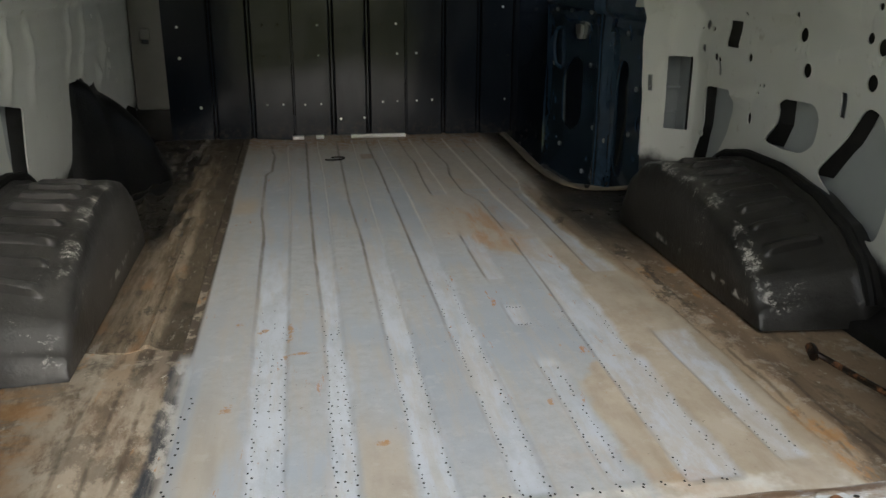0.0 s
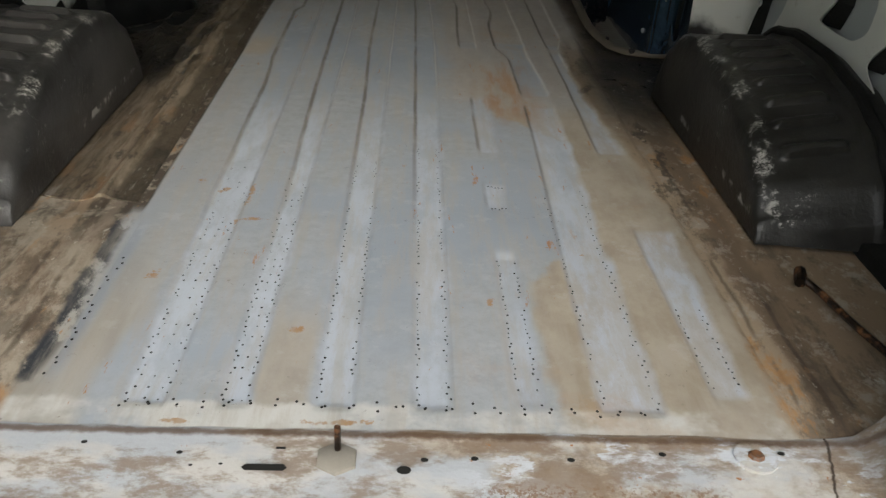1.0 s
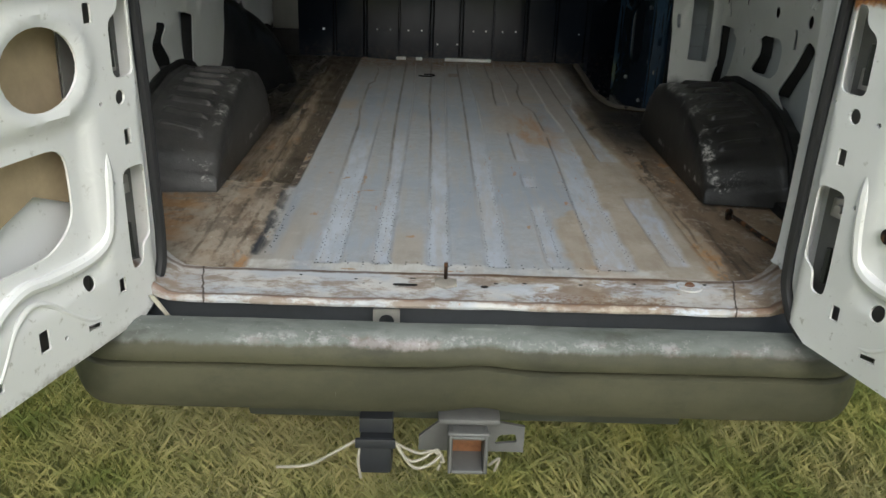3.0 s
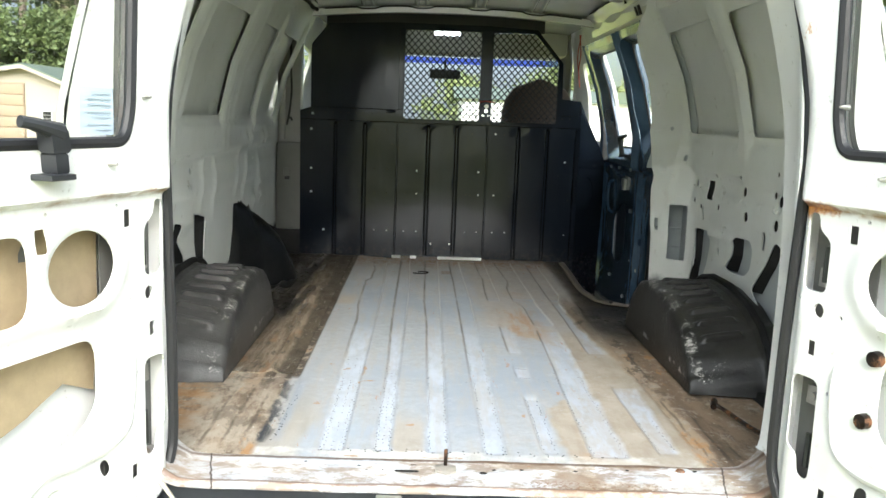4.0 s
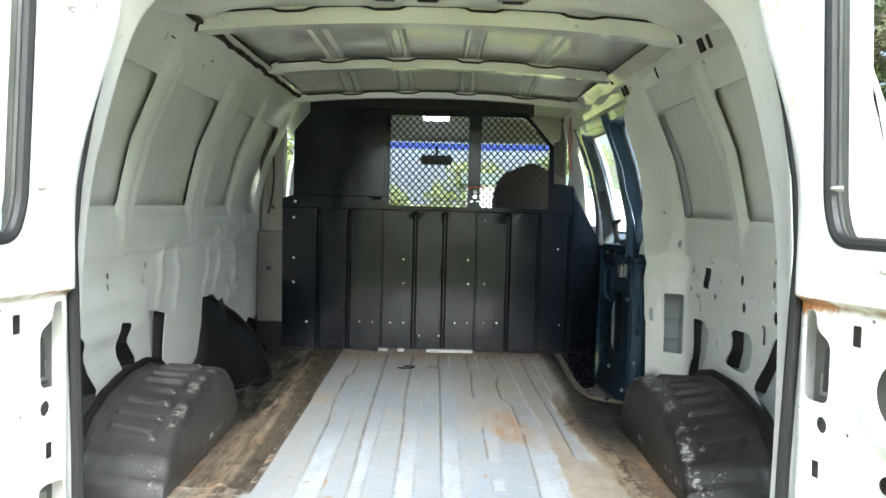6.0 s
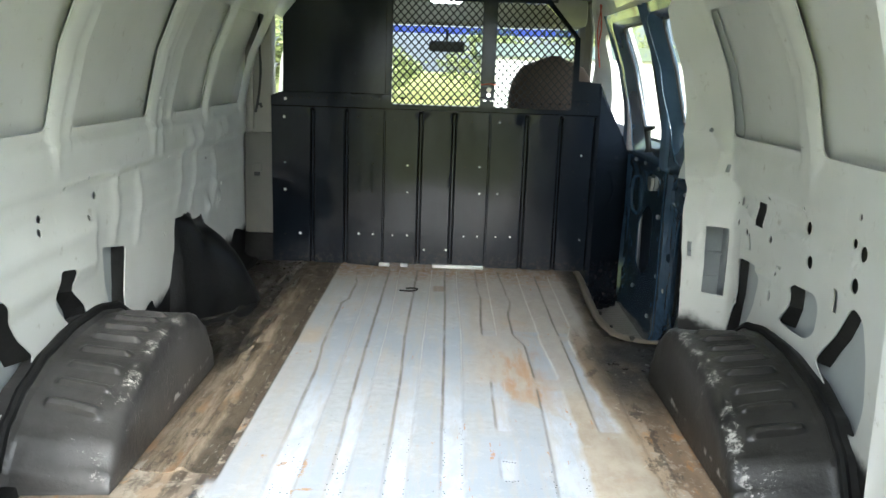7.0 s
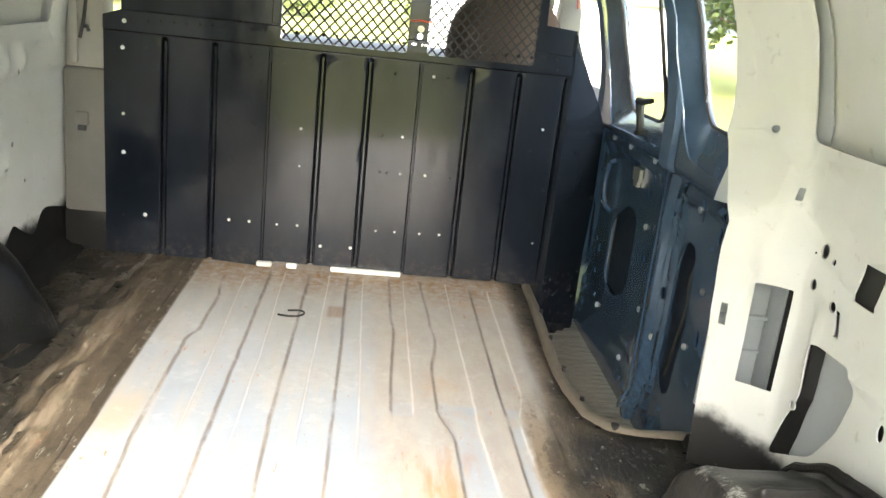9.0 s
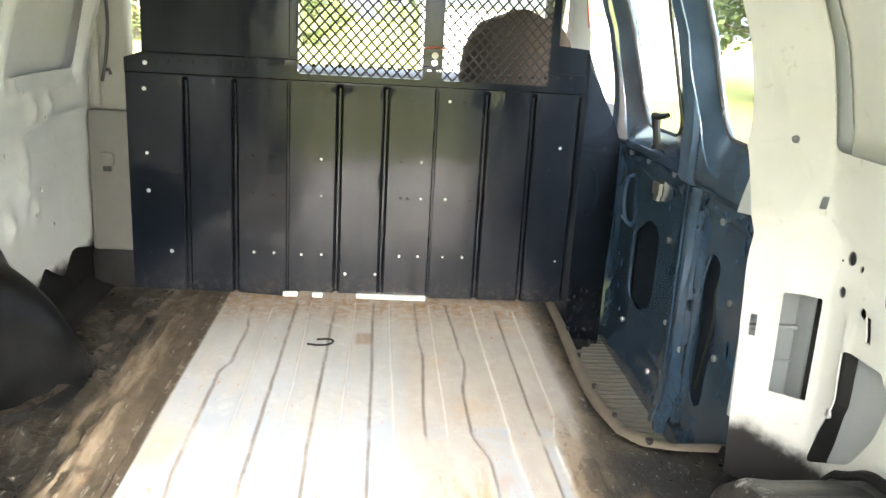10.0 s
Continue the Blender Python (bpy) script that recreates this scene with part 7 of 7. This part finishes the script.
STUD = plain("dirty_nut_plate", (0.33, 0.305, 0.265), 0.55, 0.1, vary=0.5, scale=60, bump=0.4)
stud = thing("striker_stud", "rusty striker stud with a nut plate on the sill", "stud", pose(-0.052, 0.0, 0.0))
part("plate", tube([(0, -0.012, 0.001), (0, -0.012, 0.006), (0, -0.012, 0.008)], [0.027, 0.027, 0.023], 6), STUD, stud, "dirty painted hexagonal plate")
part("pin", tube([(0, 0, 0.006), (0, 0, 0.044)], 0.0042, 8), IRON, stud, "rusty pin")
jack = thing("jack_handle", "rusty bent iron bar lying by the wheel arch", "iron bar", pose(0.70, 0.36, 0.012))
part("rod", tube(smooth_line([(-0.015, 0.05, 0.018), (0.01, 0.02, 0.008), (0.03, -0.08, 0.006), (0.06, -0.20, 0.006)]), 0.0062, 8), IRON, jack)
part("head", tube([(-0.018, 0.038, 0.013), (-0.012, 0.052, 0.016), (-0.006, 0.072, 0.018)], [0.009, 0.0115, 0.010], 8), IRON, jack)
solid("wire_hook", tube(smooth_line([(-0.16, 2.335, 0.006), (-0.13, 2.328, 0.006), (-0.10, 2.335, 0.006), (-0.085, 2.36, 0.006), (-0.10, 2.378, 0.006), (-0.135, 2.372, 0.006)]), 0.003, 6), HOLE, "small bent black wire lying on the floor", "wire")
for k, x in enumerate((-0.148, -0.032, 0.198)):
    lt = thing("header_latch", "dark latch plate set into the rear header", "latch", pose(x, 0.75, 1.322), "header latches")
    part("plate", boxed(-0.045, 0.045, -0.02, 0.02, 0.0, 0.02, 0.006), STEEL, lt)
    part("slot", boxed(-0.028, 0.028, -0.012, 0.012, -0.004, 0.004, 0.003), HOLE, lt)

solid("seal_strip", sheet([(0.0, 0.0), (0.012, 0.0), (0.010, 0.075), (0.002, 0.075)], [], 0.02, 0.01, lambda u, v, w: Vector((-0.655 + u + v * 0.55, -0.100 + w - 0.1 * v, -0.004 - v * 0.72)), 0.003), CORD, "loose pale strip hanging off the sill corner", "strip")

# ---- outside ----
solid("ground", sheet([(-400, -400), (400, -400), (400, 400), (-400, 400)], [], 40, 40, lambda u, v, w: Vector((u, v, -0.70)), 0), SOIL, "rough grass field", "ground", "structure")


def grass_mesh():
    rng = random.Random(2)
    verts, faces = [], []
    for _ in range(70000):
        x, y = rng.uniform(-1.7, 1.7), rng.uniform(-0.9, 0.8)
        h, a, w = rng.uniform(0.03, 0.10), rng.uniform(0, 6.28), rng.uniform(0.0007, 0.0018)
        lx, ly = rng.gauss(0, 0.045), rng.gauss(0, 0.045)
        b = len(verts)
        verts += [(x - w * math.cos(a), y - w * math.sin(a), -0.70), (x + w * math.cos(a), y + w * math.sin(a), -0.70), (x + lx * 0.5 + w * 0.6, y + ly * 0.5, -0.70 + h * 0.6), (x + lx, y + ly, -0.70 + h)]
        faces += [(b, b + 1, b + 2), (b, b + 2, b + 3)]
    me = bpy.data.meshes.new("grass")
    me.from_pydata(verts, [], faces)
    me.materials.append(GRASS)
    return me


tagged(new("grass", grass_mesh()), "short yellow-green grass under the van", "grass", kind="stuff")


def tree(x, y, h, spread, seed, pine=True):
    """A tapered trunk with limbs and a loose crown of leaf clumps."""
    rng = random.Random(seed)
    ob = thing("pine_tree" if pine else "tree", "tall thin pine with open crown" if pine else "leafy green tree at the edge of the field", "tree", pose(x, y, -0.70), "trees")
    r = 0.018 * h
    bend = [(rng.uniform(-0.03, 0.03) * h * k / 5, rng.uniform(-0.03, 0.03) * h * k / 5, h * k / 5) for k in range(6)]
    trunk = [tube(smooth_line(bend, 3), [r * (1 - 0.8 * i / 15) for i in range(16)], 7)]
    verts, faces = [], []
    first = 0.42 if pine else 0.14
    for i in range(26 if pine else 34):
        t = first + (1 - first) * (i + rng.random()) / (26 if pine else 34)
        a = rng.uniform(0, 6.28)
        width = spread * (0.35 + 0.65 * math.sin(math.pi * min(1, max(0.05, (t - first) / (1 - first) * 0.9 + 0.08)))) * rng.uniform(0.55, 1.1)
        p0 = Vector((0, 0, h * t)) + Vector(bend[min(5, int(t * 5))]) * 0.7
        p0.z = h * t
        p1 = p0 + Vector((math.cos(a) * width, math.sin(a) * width, h * rng.uniform(0.0, 0.08)))
        trunk.append(tube([p0, (p0 + p1) / 2 + Vector((0, 0, -0.01 * h)), p1], [r * 0.28, r * 0.18, r * 0.06], 5))
        for _ in range(9 if pine else 13):
            c = p0.lerp(p1, rng.uniform(0.35, 1.08)) + Vector((rng.gauss(0, 1), rng.gauss(0, 1), rng.gauss(0, 0.7))) * spread * 0.13
            for _ in range(15):
                q = c + Vector((rng.gauss(0, 1), rng.gauss(0, 1), rng.gauss(0, 0.7))) * spread * 0.075
                d1 = Vector((rng.gauss(0, 1), rng.gauss(0, 1), rng.gauss(0, 0.6))).normalized()
                d2 = d1.cross(Vector((rng.gauss(0, 1), rng.gauss(0, 1), rng.gauss(0, 1)))).normalized()
                s1, s2 = (0.028 * spread + 0.05, 0.010 * spread + 0.015) if pine else (0.024 * spread + 0.05, 0.016 * spread + 0.03)
                b = len(verts)
                verts += [q - d1 * s1, q - d2 * s2, q + d1 * s1, q + d2 * s2]
                faces.append((b, b + 1, b + 2, b + 3))
    part("trunk", joined(*trunk), BARK, ob)
    me = bpy.data.meshes.new("crown")
    me.from_pydata(verts, [], faces)
    me.materials.append(PINE if pine else LEAF_PALE if y > 44 and abs(x) < 10 else LEAF)
    cr = new("crown", me)
    cr.parent = ob
    return ob


TREES = [(-19.4, 40, 14, 2.6, 1, True), (-16.9, 40, 10.4, 2.2, 2, True), (-14.6, 41, 8.6, 2.2, 3, True), (-22.0, 43, 15, 3.0, 21, True), (-25.5, 43, 14, 3.2, 22, True), (-18.2, 45, 9.5, 2.6, 25, True), (-12.2, 43, 8, 2.4, 41, True),
         (-18.5, 38, 5.0, 3.0, 4, False), (-21.5, 39, 6, 3.2, 5, False), (-15, 38.5, 5.2, 2.8, 6, False), (-24.5, 40, 6.5, 3.4, 12, False), (-12.5, 39, 5.2, 3.0, 23, False), (-20, 46, 7.0, 4.0, 42, False), (-15.5, 45, 6.5, 4.0, 43, False),
                  (10.5, 9.5, 5.5, 2.4, 7, False), (11.5, 13, 7, 3.0, 8, False), (9.5, 18, 11, 2.4, 10, True), (12.5, 17, 10, 3.2, 11, False), (9.8, 22, 10, 3.4, 26, False), (13, 24, 11, 3.6, 27, False),
         (-4.5, 46, 2.6, 2.6, 14, False), (2.5, 52, 3.6, 3.2, 15, False), (9, 50, 4.5, 3.4, 16, False), (-9, 45, 8, 4.2, 17, False), 
         # unseen row behind the viewpoint, added to hold back low sky light
         (-9, -26, 10, 4.0, 31, False), (-3, -29, 11, 4.2, 32, False), (3, -27, 10, 4.0, 33, False), (9, -28, 11, 4.2, 34, False), (-15, -24, 12, 4.0, 35, False), (15, -25, 11, 4.0, 36, False)]
for row in TREES:
    tree(*row)

house = thing("house", "beige house with green roof and a tan garage door", "house", pose(-13.2, 24.5, -0.70))
gable = sheet([(-1.5, 0.0), (2.35, 0.0), (2.35, 1.93), (1.0, 2.46), (-1.5, 2.0)], [], 5, 5, lambda u, v, w: Vector((u, w, v)), 7.0)
part("wall", gable, SIDING, house, "beige siding wall", smooth=False)
for (x0, z0), (x1, z1) in (((-1.9, 1.97), (1.0, 2.50)), ((1.0, 2.50), (2.75, 1.82))):
    part("roof", loft([[Vector((x0, y, z0)), Vector((x1, y, z1)), Vector((x1, y, z1 + 0.10)), Vector((x0, y, z0 + 0.10))] for y in (-0.35, 7.3)], True, True), SHINGLE, house, "dull green roofing", smooth=False)
    part("barge_board", loft([[Vector((x0, y, z0 - 0.06)), Vector((x1, y, z1 - 0.06)), Vector((x1, y, z1 + 0.05)), Vector((x0, y, z0 + 0.05))] for y in (-0.40, -0.352)], True, True), SIDING, house, smooth=False)
gd = part("garage_door", boxed(-1.3, 0.93, -0.06, -0.01, 0.0, 2.02), GARAGE, house, "tan panelled garage door")
for k in range(6):
    part("panel", boxed(-1.28, 0.91, -0.09, -0.06, 0.02 + k * 0.33, 0.335 + k * 0.33, 0.02), GARAGE, gd)
hw = part("window", boxed(1.44, 1.74, -0.05, -0.005, 0.84, 1.20), WHITE, house, "small white-framed window")
for a in (1.465, 1.597):
    for b in (0.865, 0.975, 1.085):
        part("pane", boxed(a, a + 0.118, -0.07, -0.05, b, b + 0.095), HOLE, hw)

# invented white building, added to make the view through the panes bright
shed = thing("shed", "low white block added to brighten the screen panes", "shed", pose(5.6, 21.0, -0.70))
part("wall", boxed(-4.8, 1.8, 0, 3.0, 0, 2.0, 0.02), WHITE, shed, "white wall filling the lower panes")
part("roof", loft([[Vector((-5.0, -0.2, 1.98)), Vector((-5.0, 1.5, 2.35)), Vector((-5.0, 3.2, 1.98))], [Vector((2.0, -0.2, 1.98)), Vector((2.0, 1.5, 2.35)), Vector((2.0, 3.2, 1.98))]], closed=False), SHINGLE, shed)
